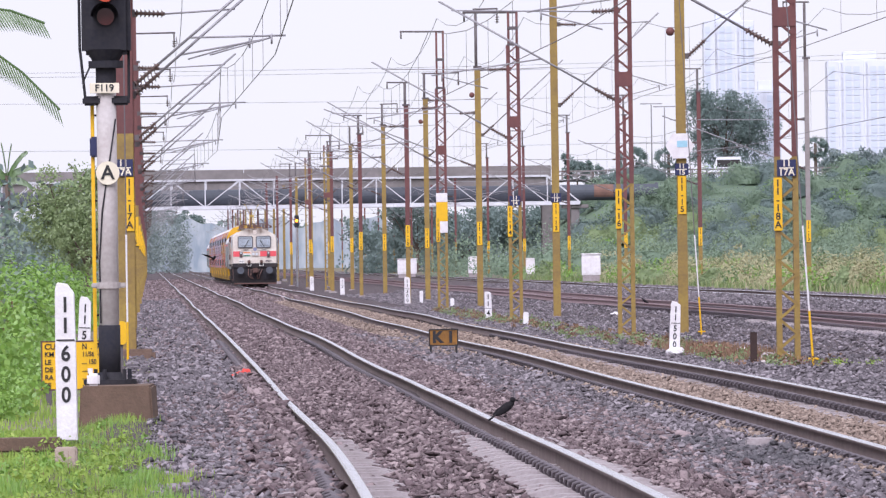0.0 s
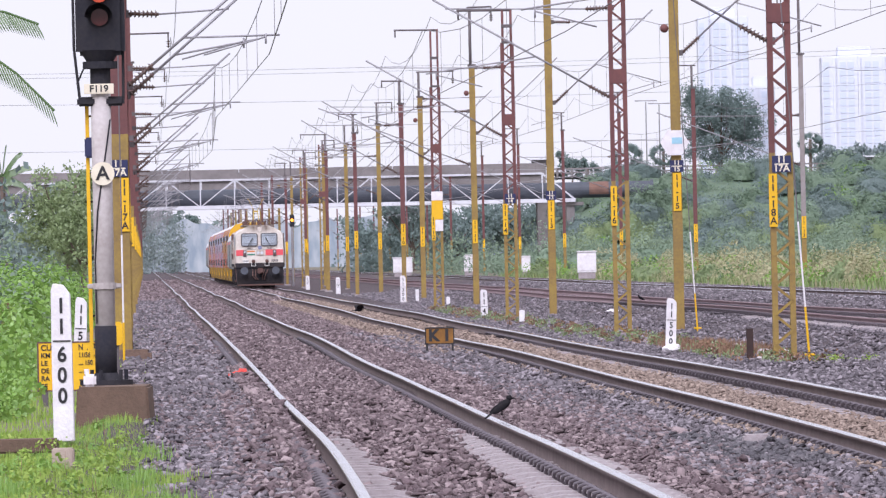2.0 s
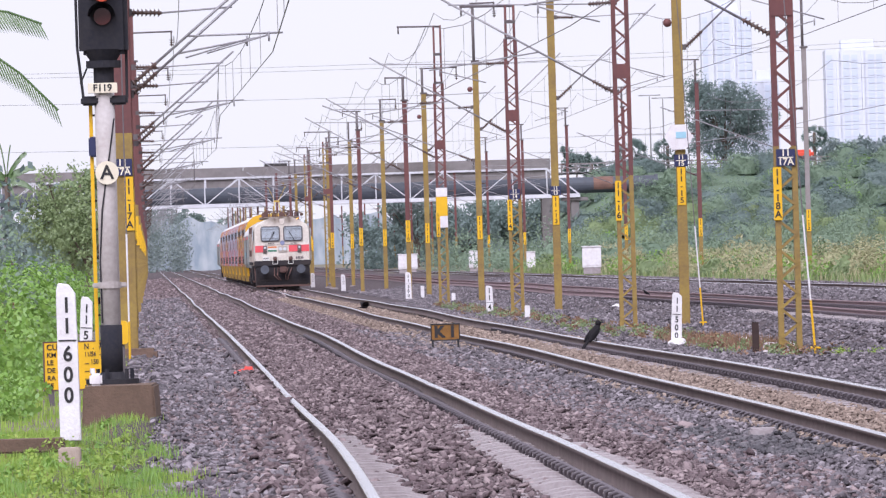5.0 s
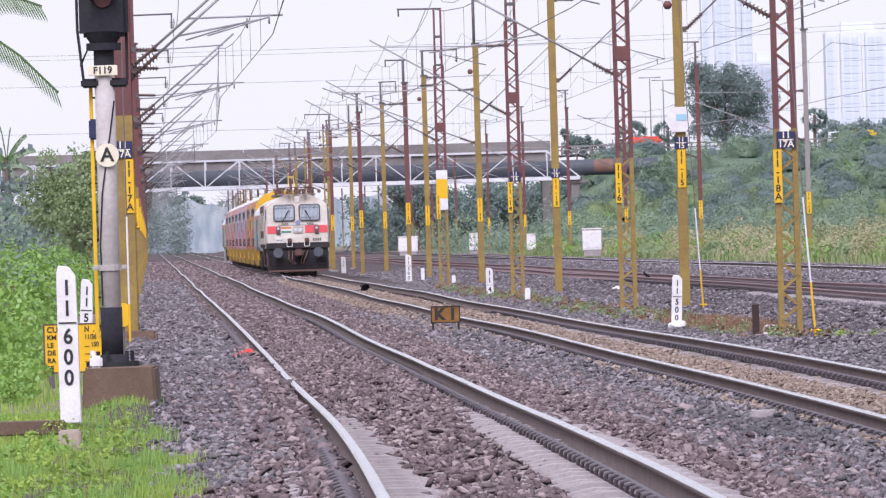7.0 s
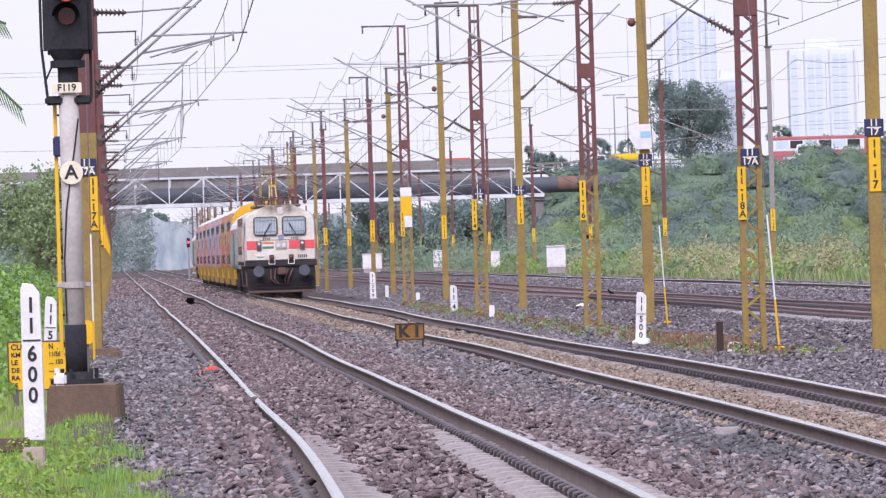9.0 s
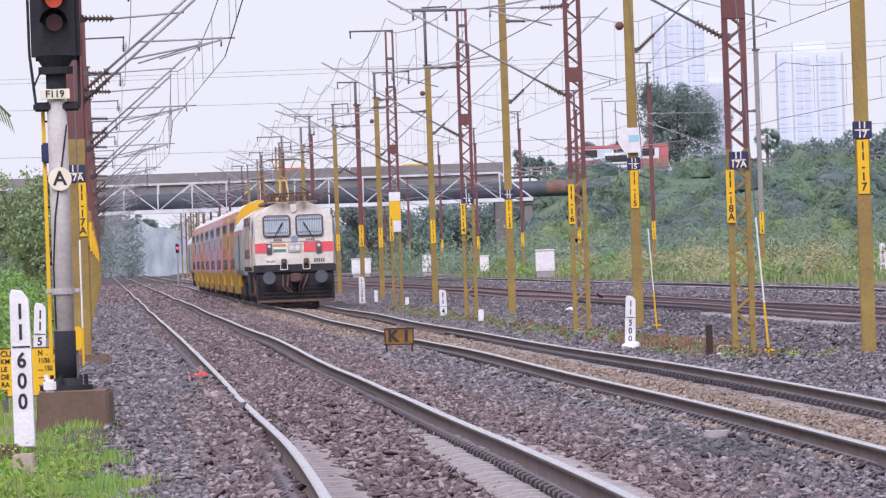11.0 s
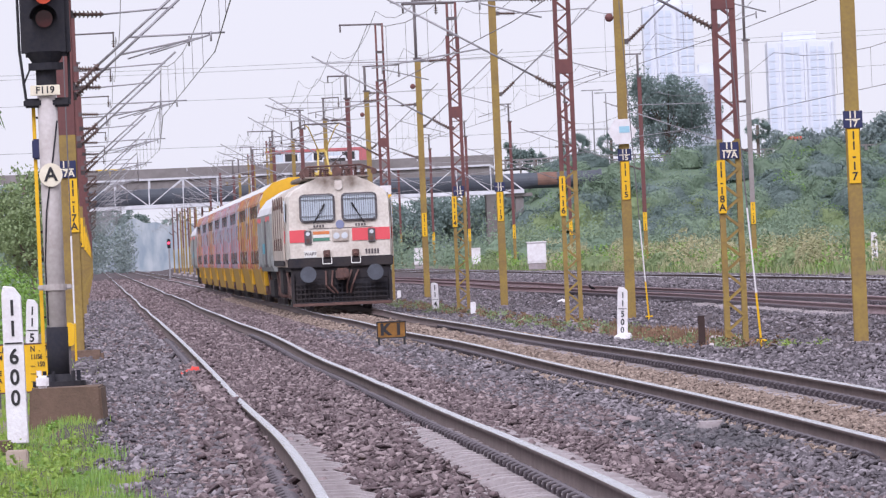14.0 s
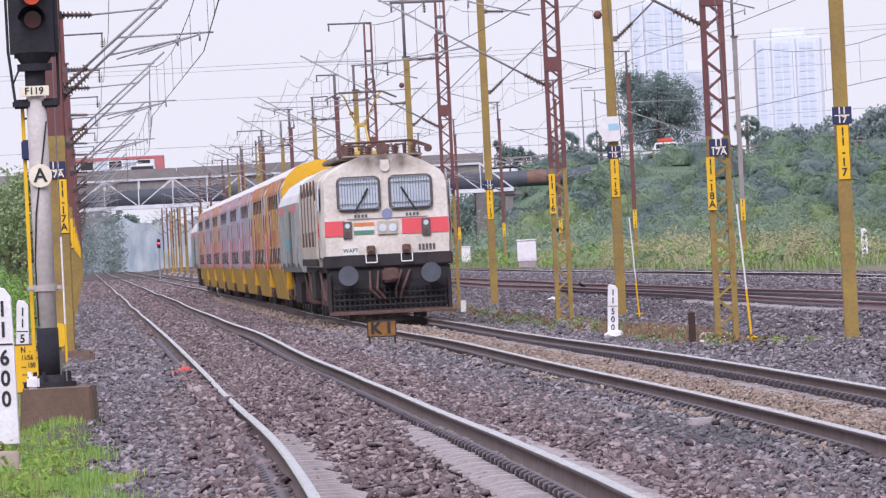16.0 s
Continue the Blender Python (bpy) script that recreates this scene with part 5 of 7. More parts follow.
    undergrowth("reed_grass", "bushy straw-coloured seed heads in the field", 45, 90, bank2(25.5, 34, 295, 520, 0.2, 1.7, 0.35, 0.9), 0.2, STRAW, 47)
    for lo, hi, hh in ((-1, 0.45, 0.3), (0.45, 0.65, 0.45), (0.65, 2, 0.65)):
        blades("reed_grass", "tall straw-coloured reed grass in the field", p[(hill > lo) & (hill <= hi)], hh, 0.05, STRAW, 39, 0.8)

    def heap(D0, D1, d0, d1, r0, r1, h0, h1):
        def place(rng):
            D, d, r = rng.uniform(D0, D1), rng.uniform(d0, d1), rng.uniform(r0, r1)
            return np.array([float(line_x(D, d)), d, float(bed_z(D, d)) - 0.1]), r, rng.uniform(h0, h1)
        return place
    mounds("reed_grass", "bushy heaps of dry straw-coloured grass in the field", 46, 1100, heap(25.0, 29.5, 290, 450, 0.6, 1.9, 0.5, 1.7), 0.15, STRAW, 48, 0.4, "grass")
    mounds("bushes", "low rounded light green bushes in the field", 80, 520, heap(25.2, 36, 300, 560, 0.5, 1.5, 0.4, 1.3), 0.15, LEAF_OLIVE, 49, heart=True)
    mounds("bushes", "rounded green bushes behind the field", 60, 520, heap(26, 48, 450, 620, 0.8, 2.0, 0.8, 2.2), 0.2, LEAF_HAZE_GREEN, 50, heart=True)
    mounds("bushes", "low soft green plants over the bank", 90, 420, heap(-8.5, -4.3, 80, 118, 0.25, 0.65, 0.2, 0.6), 0.07, LEAF_LIGHT, 61)
    mounds("bushes", "soft rounded fresh green shrubs on the bank", 110, 900, heap(-10, -4.5, 112, 260, 0.5, 1.2, 0.7, 1.9), 0.11, LEAF_LIGHT, 65)
    mounds("verge_weeds", "low clumps of broad-leaved weeds in the verge", 70, 70, heap(-3.7, -2.35, 46, 70, 0.05, 0.14, 0.06, 0.2), 0.05, LEAF_LIGHT, 62)
    mounds("verge_weeds", "low yellow-green clumps of weeds in the verge", 110, 80, heap(-3.8, -2.15, 46, 70, 0.06, 0.2, 0.05, 0.15), 0.045, GRASS, 68)
    mounds("weeds", "small bright green weeds at the foot of the mast", 26, 50, heap(9.2, 10.6, 127, 134, 0.06, 0.16, 0.08, 0.22), 0.05, GRASS, 66)
    p, D, d = spots(2600, -3.35, -2.25, 66, 71.3)
    blades("verge_grass", "tufts of fresh grass at the foot of the plinth", p[D < -2.3 + rng.normal(0, 0.12, len(D))], 0.09, 0.012, GRASS, 63)
    p, D, d = spots(220, -3.7, -2.6, 46, 70)
    blades("verge_grass", "dead brown stalks standing in the verge grass", p, 0.18, 0.008, LEAF_RED, 64, 0.6)
    p, D, d = spots(9000, 24.2, 34.0, 270, 560, 0.0)
    blades("field_grass", "green field grass", p, 0.38, 0.06, FIELD, 40, 0.9)
    undergrowth("undergrowth", "green creeper and shrubs in the field", 210, 55, bank2(24.6, 33, 290, 560, 0.1, 1.2, 0.3, 0.8), 0.16, LEAF_LIGHT, 41)
    undergrowth("undergrowth", "dark green bushes in the field", 110, 60, bank2(25.2, 33, 290, 480, 0.2, 1.5, 0.35, 0.8), 0.16, LEAF_MID, 42)
    undergrowth("undergrowth", "green shrubs behind the field", 200, 150, bank2(22, 62, 570, 690, 0.3, 3.6, 0.9, 2.2), 0.22, LEAF_HAZE_GREEN, 43)
    undergrowth("undergrowth", "dark green thicket behind the road bridge", 420, 60, wood(-11, 30, 850, 900, 7.5), 0.5, LEAF_HAZE_DARK, 44)
    undergrowth("far_woods", "far woods closing the horizon, haze put into their leaf colour", 900, 50, wood(-260, 260, 1900, 2100, 13.0, 2.0, 4.5), 1.3, LEAF_HAZE_DARK, 45)
    undergrowth("far_woods", "far trees beside the end of the line, mist put into their colour", 170, 60, wood(-52, -43, 1200, 1260, 12.0, 0.9, 1.9), 0.4, LEAF_HAZE_FAR, 46)
    undergrowth("far_woods", "low bushes beside the end of the line, mist put into their colour", 120, 60, wood(-70, -52, 1200, 1300, 7.0, 0.9, 1.9), 0.4, LEAF_HAZE_FAR, 67)


def make_mist_sheet():
    """Glowing sheet painted as blue-grey mist that closes the line, top soft and uneven."""
    ma = bpy.data.materials.new("glowing_painted_mist")
    ma.use_nodes = True
    n, l = ma.node_tree.nodes, ma.node_tree.links
    b = n["Principled BSDF"]
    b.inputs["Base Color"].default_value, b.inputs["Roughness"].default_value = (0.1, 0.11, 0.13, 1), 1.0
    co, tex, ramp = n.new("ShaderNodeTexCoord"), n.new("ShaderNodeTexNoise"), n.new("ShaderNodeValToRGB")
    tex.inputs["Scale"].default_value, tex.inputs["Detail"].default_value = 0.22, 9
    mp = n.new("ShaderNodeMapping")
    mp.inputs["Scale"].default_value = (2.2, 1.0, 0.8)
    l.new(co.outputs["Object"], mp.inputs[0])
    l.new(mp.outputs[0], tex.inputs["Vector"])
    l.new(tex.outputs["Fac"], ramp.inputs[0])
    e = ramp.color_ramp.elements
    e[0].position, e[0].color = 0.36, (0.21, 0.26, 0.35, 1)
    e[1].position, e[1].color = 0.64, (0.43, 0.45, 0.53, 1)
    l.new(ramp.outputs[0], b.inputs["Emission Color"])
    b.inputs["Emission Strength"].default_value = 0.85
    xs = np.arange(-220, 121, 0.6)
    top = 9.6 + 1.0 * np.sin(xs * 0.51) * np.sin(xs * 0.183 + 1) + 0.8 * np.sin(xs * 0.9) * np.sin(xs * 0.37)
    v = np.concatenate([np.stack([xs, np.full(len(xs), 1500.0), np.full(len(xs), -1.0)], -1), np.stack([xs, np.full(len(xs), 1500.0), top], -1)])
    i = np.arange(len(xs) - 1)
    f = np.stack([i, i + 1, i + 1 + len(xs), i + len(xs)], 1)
    tagged(put("backdrop", mesh_np("backdrop", v, f), ma), "flat glowing sheet painted as blue-grey mist at the end of the line", "distance", kind="structure")


def wood(x0, x1, y0, y1, h, r0=0.8, r1=1.8):
    def place(rng):
        x = rng.uniform(x0, x1)
        top = h * (0.75 + 0.25 * math.sin(x * 0.31) * math.sin(x * 0.083 + 1))
        return np.array([x, rng.uniform(y0, y1), top * rng.uniform(0.02, 1)]), rng.uniform(r0, r1)
    return place


def bank2(D0, D1, d0, d1, h0, h1, r0, r1):
    def place(rng):
        d, D = rng.uniform(d0, d1), rng.uniform(D0, D1)
        return np.array([float(line_x(D, d)), d, rng.uniform(h0, h1) * rng.uniform(0.2, 1)]), rng.uniform(r0, r1)
    return place


def tree(at, h, crown, spread, n, size, material, label, seed, name="tree"):
    """Tapered trunk with limbs and an uneven crown of leaf clumps."""
    rng = np.random.default_rng(seed)
    ob = thing(name, label, "tree", at)
    bm = bmesh.new()
    tube(bm, (0, 0, -0.5), (0.1, 0, h * 0.45), 0.035 * h, 8, 0.02 * h)
    limbs = []
    for i in range(9):
        a = i * 2.4
        tip = Vector((math.cos(a) * spread * rng.uniform(0.4, 0.85), math.sin(a) * spread * rng.uniform(0.4, 0.85), h * rng.uniform(0.55, 0.92)))
        tube(bm, (0.05, 0, h * rng.uniform(0.25, 0.43)), tip, 0.014 * h, 6, 0.004 * h)
        limbs.append(np.array(tip))
    part("trunk", bm, BARK, ob)

    def place(rng):
        if rng.uniform() < 0.5:
            c = limbs[rng.integers(len(limbs))] + rng.normal(0, spread * 0.16, 3)
        else:
            q = rng.normal(size=3)
            q /= np.linalg.norm(q)
            c = np.array([0, 0, h - crown / 2]) + q * np.array([spread, spread, crown / 2]) * rng.uniform(0.4, 1.05)
        return c, spread * rng.uniform(0.12, 0.3)
    v, f = leaves(cloud(n, 70, 1, place, rng), size, rng)
    put("crown", mesh_np("crown", v, f), material, ob)
    return ob


def fan_palm(at, h, r, seed, label="fan palm with a round grey-green head"):
    rng = np.random.default_rng(seed)
    ob = thing("palm", label, "palm tree", at)
    bm = bmesh.new()
    tube(bm, (0, 0, -0.5), (0, 0, h - r * 0.6), 0.2, 8, 0.15)
    part("trunk", bm, BARK, ob)
    vs, fs = [], []
    for i in range(80):
        q = rng.normal(size=3)
        q /= np.linalg.norm(q)
        q[2] = q[2] * 0.85 + 0.08
        c = np.array([0, 0, h - r]) + q * r * 0.65
        side = np.cross(q, rng.normal(size=3))
        side /= np.linalg.norm(side)
        for k in range(9):
            a = (k - 4) * 0.3
            tip = c + (q * math.cos(a) + side * math.sin(a)) * r * 0.45
            w = np.cross(q, side) * 0.03 + side * 0.12
            b = len(vs)
            vs += [c - w * 0.3, c + w * 0.3, (c + tip) / 2 + w, tip]
            fs.append((b, b + 1, b + 2, b + 3))
    put("crown", mesh_np("crown", np.array(vs), np.array(fs)), LEAF_HAZE_DARK, ob)
    return ob


def frond(bm, pts, drop, n=34, length=0.45, wide=0.016):
    """A feathered palm leaf along a bent rib."""
    pts = [Vector(p) for p in pts]

    def along(u):
        k = min(int(u * (len(pts) - 1)), len(pts) - 2)
        return pts[k].lerp(pts[k + 1], u * (len(pts) - 1) - k)
    for a, b in zip(pts, pts[1:]):
        tube(bm, a, b, 0.016, 5)
    for i in range(n):
        u = i / n
        c, d = along(u), (along(min(1, u + 0.05)) - along(max(0, u - 0.05))).normalized()
        ln = length * (1.0 - 0.6 * u)
        for s in (-1, 1):
            tip = c + d * ln * 0.65 + Vector((0, s * ln * 0.5, -drop * ln))
            w = d * wide
            vs = [bm.verts.new(p) for p in (c - w, c + w, (c + tip) / 2 + w, tip)]
            bm.faces.new(vs)


def coconut_palm(at, h, seed, label, tips, size=1.0):
    ob = thing("palm", label, "palm tree", at)
    bm = bmesh.new()
    tube(bm, (0.2, 0, -0.5), (0, 0, h), 0.16 * size, 9, 0.11 * size)
    part("trunk", bm, BARK, ob)
    for x, y, z in tips:
        bm = bmesh.new()
        top = Vector((0, 0, h))
        tip = Vector((x, y, z))
        mid = top.lerp(tip, 0.5) + Vector((0, 0, 0.12 * (tip - top).length))
        q1 = top.lerp(mid, 0.5) + Vector((0, 0, 0.04 * (tip - top).length))
        q2 = mid.lerp(tip, 0.5) + Vector((0, 0, 0.03 * (tip - top).length))
        frond(bm, [top, q1, mid, q2, tip], 0.95, 44, 0.5 * size, 0.016 if size < 1 else 0.05)
        part("frond", bm, LEAF_MID, ob, "drooping feathered palm frond")
    return ob


def make_trees():
    tree((29.9, 775, 8.6), 9.9, 9.2, 4.4, 340, 0.24, LEAF_HAZE_DARK, "large dark green spreading tree on the road embankment", 51)
    tree((44.5, 800, 8.6), 3.0, 2.6, 3.2, 160, 0.4, LEAF_HAZE_FAR, "broad tree behind the road, haze put into its leaf colour", 52)
    tree((50.5, 800, 8.6), 3.8, 3.3, 4.2, 200, 0.4, LEAF_HAZE_FAR, "broad tree behind the road, haze put into its leaf colour", 53)
    tree((57.0, 800, 8.6), 5.2, 4.4, 4.4, 220, 0.4, LEAF_HAZE_FAR, "broad tree behind the road, haze put into its leaf colour", 54)
    tree((14.5, 790, 8.8), 3.4, 2.6, 1.5, 40, 0.28, LEAF_HAZE_DARK, "small tree beside the bridge end", 55)
    # Olive leaves on the next two trees put haze into their colour.
    tree((-15.2, 300, 0.0), 5.4, 4.2, 2.1, 150, 0.15, LEAF_OLIVE, "grey-green bushy tree near the truss bridge", 56)
    tree((-13.6, 280, 0.0), 4.0, 3.2, 1.7, 80, 0.14, LEAF_OLIVE, "bushy green tree on the bank", 57)
    for i, (x, y, h, s) in enumerate(((-76, 1740, 13, 5.5), (-69, 1720, 14.5, 5.5), (-62.5, 1760, 14, 5.5), (-84, 1700, 13, 5), (-50, 1800, 8, 4), (-42, 1800, 8, 4.5))):
        tree((x, y, 0), h, h * 0.8, s, 70, 0.6, LEAF_HAZE_DARK, "distant tree closing the end of the line", 60 + i)
    for i, x in enumerate((-48, -41, -3, 2, 8, 14, 20)):
        tree((x, 830 + 8 * (i % 3), 0), 6.5 + (i % 3), 5.5, 4.2, 70, 0.4, LEAF_HAZE_DARK, "dark tree under and behind the road bridge", 70 + i)
    fan_palm((20.5, 790, 8.9), 4.6, 1.8, 81)
    fan_palm((16.3, 795, 8.9), 2.9, 1.5, 82)
    fan_palm((24.4, 790, 8.9), 4.7, 1.6, 83)
    fan_palm((40.2, 790, 8.9), 5.4, 1.5, 84, "lone fan palm with a shaggy head")
    coconut_palm((-6.5, 90, -0.2), 4.7, 85, "coconut palm with drooping fronds", ((1.66, 0.0, 4.66), (1.82, 0.2, 3.6), (-1.6, 0.3, 4.2), (-1.2, -1.0, 5.4), (0.3, 1.5, 4.6)), 0.9)
    coconut_palm((-29.6, 500, 0), 7.6, 86, "coconut palm in the distance", ((1.9, 0, 8.3), (1.3, 0.4, 9.3), (-0.4, 0.6, 9.9), (-1.7, 0, 8.6), (-1.2, 0.5, 6.6), (1.7, -0.4, 6.9), (0.6, -0.8, 6.2), (0.3, 0.2, 9.8)), 1.5)
    coconut_palm((-25.6, 520, 0), 7.2, 87, "coconut palm in the distance", ((1.3, 0, 7.6), (0.9, 0.4, 8.4), (-0.4, 0.6, 8.6), (-1.4, 0, 7.4), (-1.2, 0.5, 6.3), (1.4, -0.4, 6.4)), 1.2)


make_plants()
make_mist_sheet()
make_trees()

# ---- road bridge, pipe bridge, embankment ----
DECK = mat("stained_concrete", (0.25, 0.225, 0.225), 0.9, scale=0.25, dark=(0.155, 0.14, 0.135), amount=0.9, bump=0.3, bump_scale=3)
TRUSS = mat("pale_grey_paint", (0.62, 0.62, 0.66), 0.6, scale=0.8, dark=(0.42, 0.4, 0.42), amount=0.6)
PIPE = mat("dark_pipe_paint", (0.075, 0.085, 0.105), 0.6, scale=0.4, dark=(0.05, 0.05, 0.06), amount=0.7)
PIPE_RUST = mat("rust_patch", (0.22, 0.12, 0.09), 0.85, scale=1.5, dark=(0.12, 0.07, 0.06), amount=0.8)
ASPHALT = mat("asphalt", (0.06, 0.06, 0.065), 0.9, scale=0.5)


def make_bridge():
    ob = thing("road_bridge", "long stained concrete road bridge over the railway", "bridge")
    bm = bmesh.new()
    box(bm, (-194.2, 772.7, 9.4), (410, 12.6, 0.5), 0.02)
    part("deck", bm, ASPHALT, ob)
    n = 14
    for i in range(n):
        x0, x1 = -100.6 + 112 / n * i, -100.6 + 112 / n * (i + 1) - 0.06
        bm = bmesh.new()
        box(bm, ((x0 + x1) / 2, 764.8, 10.55), (x1 - x0, 0.3, 1.15), 0.02)
        part("parapet_panel", bm, DECK, ob)
    bm = bmesh.new()
    box(bm, (-194.2, 765.6, 9.25), (411, 1.2, 1.45), 0.03)
    part("edge_beam", bm, DECK, ob)
    bm = bmesh.new()
    box(bm, (-194.2, 779.2, 10.4), (411, 0.3, 1.1), 0.02)
    part("far_parapet", bm, DECK, ob)
    for x in (-300, -250, -200, -150, -100, -46, 11):
        bm = bmesh.new()
        box(bm, (x, 772, 4.3), (1.2, 11, 8.7), 0.05)
        part("pier", bm, DECK, ob)
    tr = thing("pipe_bridge", "pale grey steel truss footbridge carrying a dark pipe", "truss bridge")
    z0, z1, y0, y1 = 6.9, 9.55, 719.0, 722.5
    x_end = 13.5
    pitch = 3.35
    xs = [10.3 - pitch * i for i in range(17)]
    for y in (y0, y1):
        bm = bmesh.new()
        bar(bm, (x_end, y, z0), (-48, y, z0), 0.2, 0.28)
        part("bottom_chord", bm, TRUSS, tr)
        bm = bmesh.new()
        bar(bm, (10.3, y, z1), (-48, y, z1), 0.16, 0.16)
        part("top_chord", bm, TRUSS, tr)
        bm = bmesh.new()
        bar(bm, (x_end, y, z0), (10.3, y, z1), 0.14, 0.14)
        part("end_post", bm, TRUSS, tr)
        for i, x in enumerate(xs):
            bm = bmesh.new()
            bar(bm, (x, y, z0), (x, y, z1), 0.11)
            part("upright", bm, TRUSS, tr)
            if i + 1 < len(xs):
                bm = bmesh.new()
                if i % 2:
                    bar(bm, (x, y, z1), (x - pitch, y, z0), 0.09)
                else:
                    bar(bm, (x, y, z0), (x - pitch, y, z1), 0.09)
                part("diagonal", bm, TRUSS, tr)
    bm = bmesh.new()
    box(bm, (-17.2, 720.7, 6.72), (61.4, 3.9, 0.1))
    part("walkway", bm, TRUSS, tr)
    for x in (13.0, -46.0):
        bm = bmesh.new()
        box(bm, (x, 720.7, 3.3), (0.8, 3.0, 6.6), 0.04)
        box(bm, (x, 720.7, 6.5), (2.6, 3.4, 0.35), 0.04)
        part("pier", bm, DECK, tr)
    pp = thing("water_pipe", "thick dark blue-grey pipe with a rust patch", "pipe")
    bm = bmesh.new()
    tube(bm, (-60, 721.2, 7.85), (21, 721.2, 7.85), 0.78, 20)
    for x in range(-58, 20, 6):
        tube(bm, (x, 721.2, 7.85), (x + 0.18, 721.2, 7.85), 0.84, 20)
    part("pipe", bm, PIPE, pp)
    bm = bmesh.new()
    tube(bm, (14.9, 721.2, 7.86), (16.8, 721.2, 7.86), 0.787, 20)
    part("rust_patch", bm, PIPE_RUST, pp)
    bm = bmesh.new()
    tube(bm, (20.9, 721.2, 7.85), (21.2, 721.2, 7.85), 0.9, 20)
    part("end_flange", bm, PIPE, pp)
    bm = bmesh.new()
    box(bm, (19.6, 721.2, 5.4), (0.6, 1.8, 3.4), 0.04)
    part("support", bm, DECK, pp, "concrete support in the bushes")
    # embankment with the road on it
    rng = np.random.default_rng(91)
    xs = np.concatenate([np.arange(11.5, 80, 2.5), np.arange(80, 400, 20)])
    prof = [(688, 0.0), (700, 1.6), (712, 3.6), (724, 5.8), (736, 7.6), (748, 9.1), (757, 9.45), (757.5, 9.5), (795, 9.5), (830, 4), (860, -0.2)]
    A = np.array([[(x, y, z * min(1, 0.35 + (x - 9) / 14) + (rng.normal(0, 0.25) if 0.5 < z < 8.9 else 0)) for x in xs] for y, z in prof])
    w = len(xs)
    i = (np.arange(len(prof) - 1)[:, None] * w + np.arange(w - 1)).ravel()
    f = np.stack([i, i + 1, i + w + 1, i + w], 1)
    tagged(put("embankment", mesh_np("embankment", A.reshape(-1, 3), f), SLOPE), "green overgrown embankment that carries the road", "embankment", kind="structure")
    bm = bmesh.new()
    box(bm, (205, 772, 9.56), (387, 13, 0.12))
    tagged(part("road", bm, ASPHALT), "asphalt road on top of the embankment", "road", kind="structure")

    def slope(rng):
        x, y = rng.uniform(13, 62), rng.uniform(690, 752)
        z = np.interp(y, [688, 700, 712, 724, 736, 748], [0, 1.6, 3.6, 5.8, 7.6, 8.9]) * min(1, 0.35 + (x - 9) / 14)
        return np.array([x, y, z + rng.uniform(-0.2, 0.8)]), rng.uniform(0.7, 2.1)
    undergrowth("undergrowth", "dark green shrubs over the embankment slope", 90, 300, slope, 0.17, LEAF_HAZE_DARK, 92)
    undergrowth("undergrowth", "green shrubs over the embankment slope", 40, 200, slope, 0.17, LEAF_HAZE_GREEN, 93)
    undergrowth("undergrowth", "light green bushes low on the embankment", 26, 180, slope, 0.2, LEAF_LIGHT, 94)

    def dome(rng):
        p, r = slope(rng)
        r = 0.9 + 2.0 * rng.uniform() ** 1.5
        return p - np.array([0, 0, 0.5]), r, r * rng.uniform(0.7, 1.25)

    def low_dome(rng):
        p, r, h = dome(rng)
        while p[2] > 3.5:
            p, r, h = dome(rng)
        return p, r, h
    mounds("bushes", "rounded dark green bushes on the embankment", 105, 2600, dome, 0.19, LEAF_HAZE_DARK, 95, heart=True)
    mounds("bushes", "rounded green bushes on the embankment", 85, 2500, dome, 0.19, LEAF_HAZE_GREEN, 96, heart=True)
    mounds("bushes", "rounded light green bushes at the foot of the embankment", 46, 1500, low_dome, 0.17, LEAF_OLIVE, 97, heart=True)
    def by_pipe(rng):
        x, y = rng.uniform(19.2, 24.5), rng.uniform(714, 719)
        return np.array([x, y, 3.6]), rng.uniform(1.1, 1.9), rng.uniform(2.6, 4.4)
    mounds("bushes", "tall shrubs hiding the end of the pipe", 9, 2400, by_pipe, 0.19, LEAF_HAZE_GREEN, 98, heart=True)
    # guard rail along the road
    gr = thing("road_railing", "low pale concrete railing along the raised road", "railing")
    for i in range(40):
        bm = bmesh.new()
        box(bm, (12.5 + i * 1.5, 763.0, 10.0), (0.2, 0.2, 1.1), 0.02)
        part("post", bm, DECK, gr)
    for z in (10.05, 10.45):
        bm = bmesh.new()
        box(bm, (41, 763.0, z), (58, 0.12, 0.14))
        part("rail_bar", bm, DECK, gr)
    for x, y, h in ((22.6, 790, 8.6), (24.2, 796, 8.4)):
        lp = thing("street_lamp", "thin grey street lamp post beside the road", "street lamp", (x, y, 9.2))
        bm = bmesh.new()
        tube(bm, (0, 0, 0), (0, 0, h), 0.09, 8, 0.06)
        part("pole", bm, GREY_STEEL, lp)
        bm = bmesh.new()
        tube(bm, (-0.9, 0, h + 0.1), (0.9, 0, h + 0.1), 0.05, 6)
        for s in (-1, 1):
            box(bm, (s * 0.9, 0, h + 0.1), (0.6, 0.25, 0.12), 0.03)
        part("lamp_head", bm, GREY_STEEL, lp)


# Tower walls and glass are paled and blued, painting in the distance haze.
TOWER = mat("hazed_tower_concrete", (0.66, 0.68, 0.75), 0.6, scale=0.02, dark=(0.61, 0.64, 0.73), amount=0.6)
TOWER_GLASS = mat("hazed_blue_tower_glass", (0.58, 0.63, 0.72), 0.5, spec=0.5, scale=0.03, dark=(0.54, 0.59, 0.70), amount=0.6)


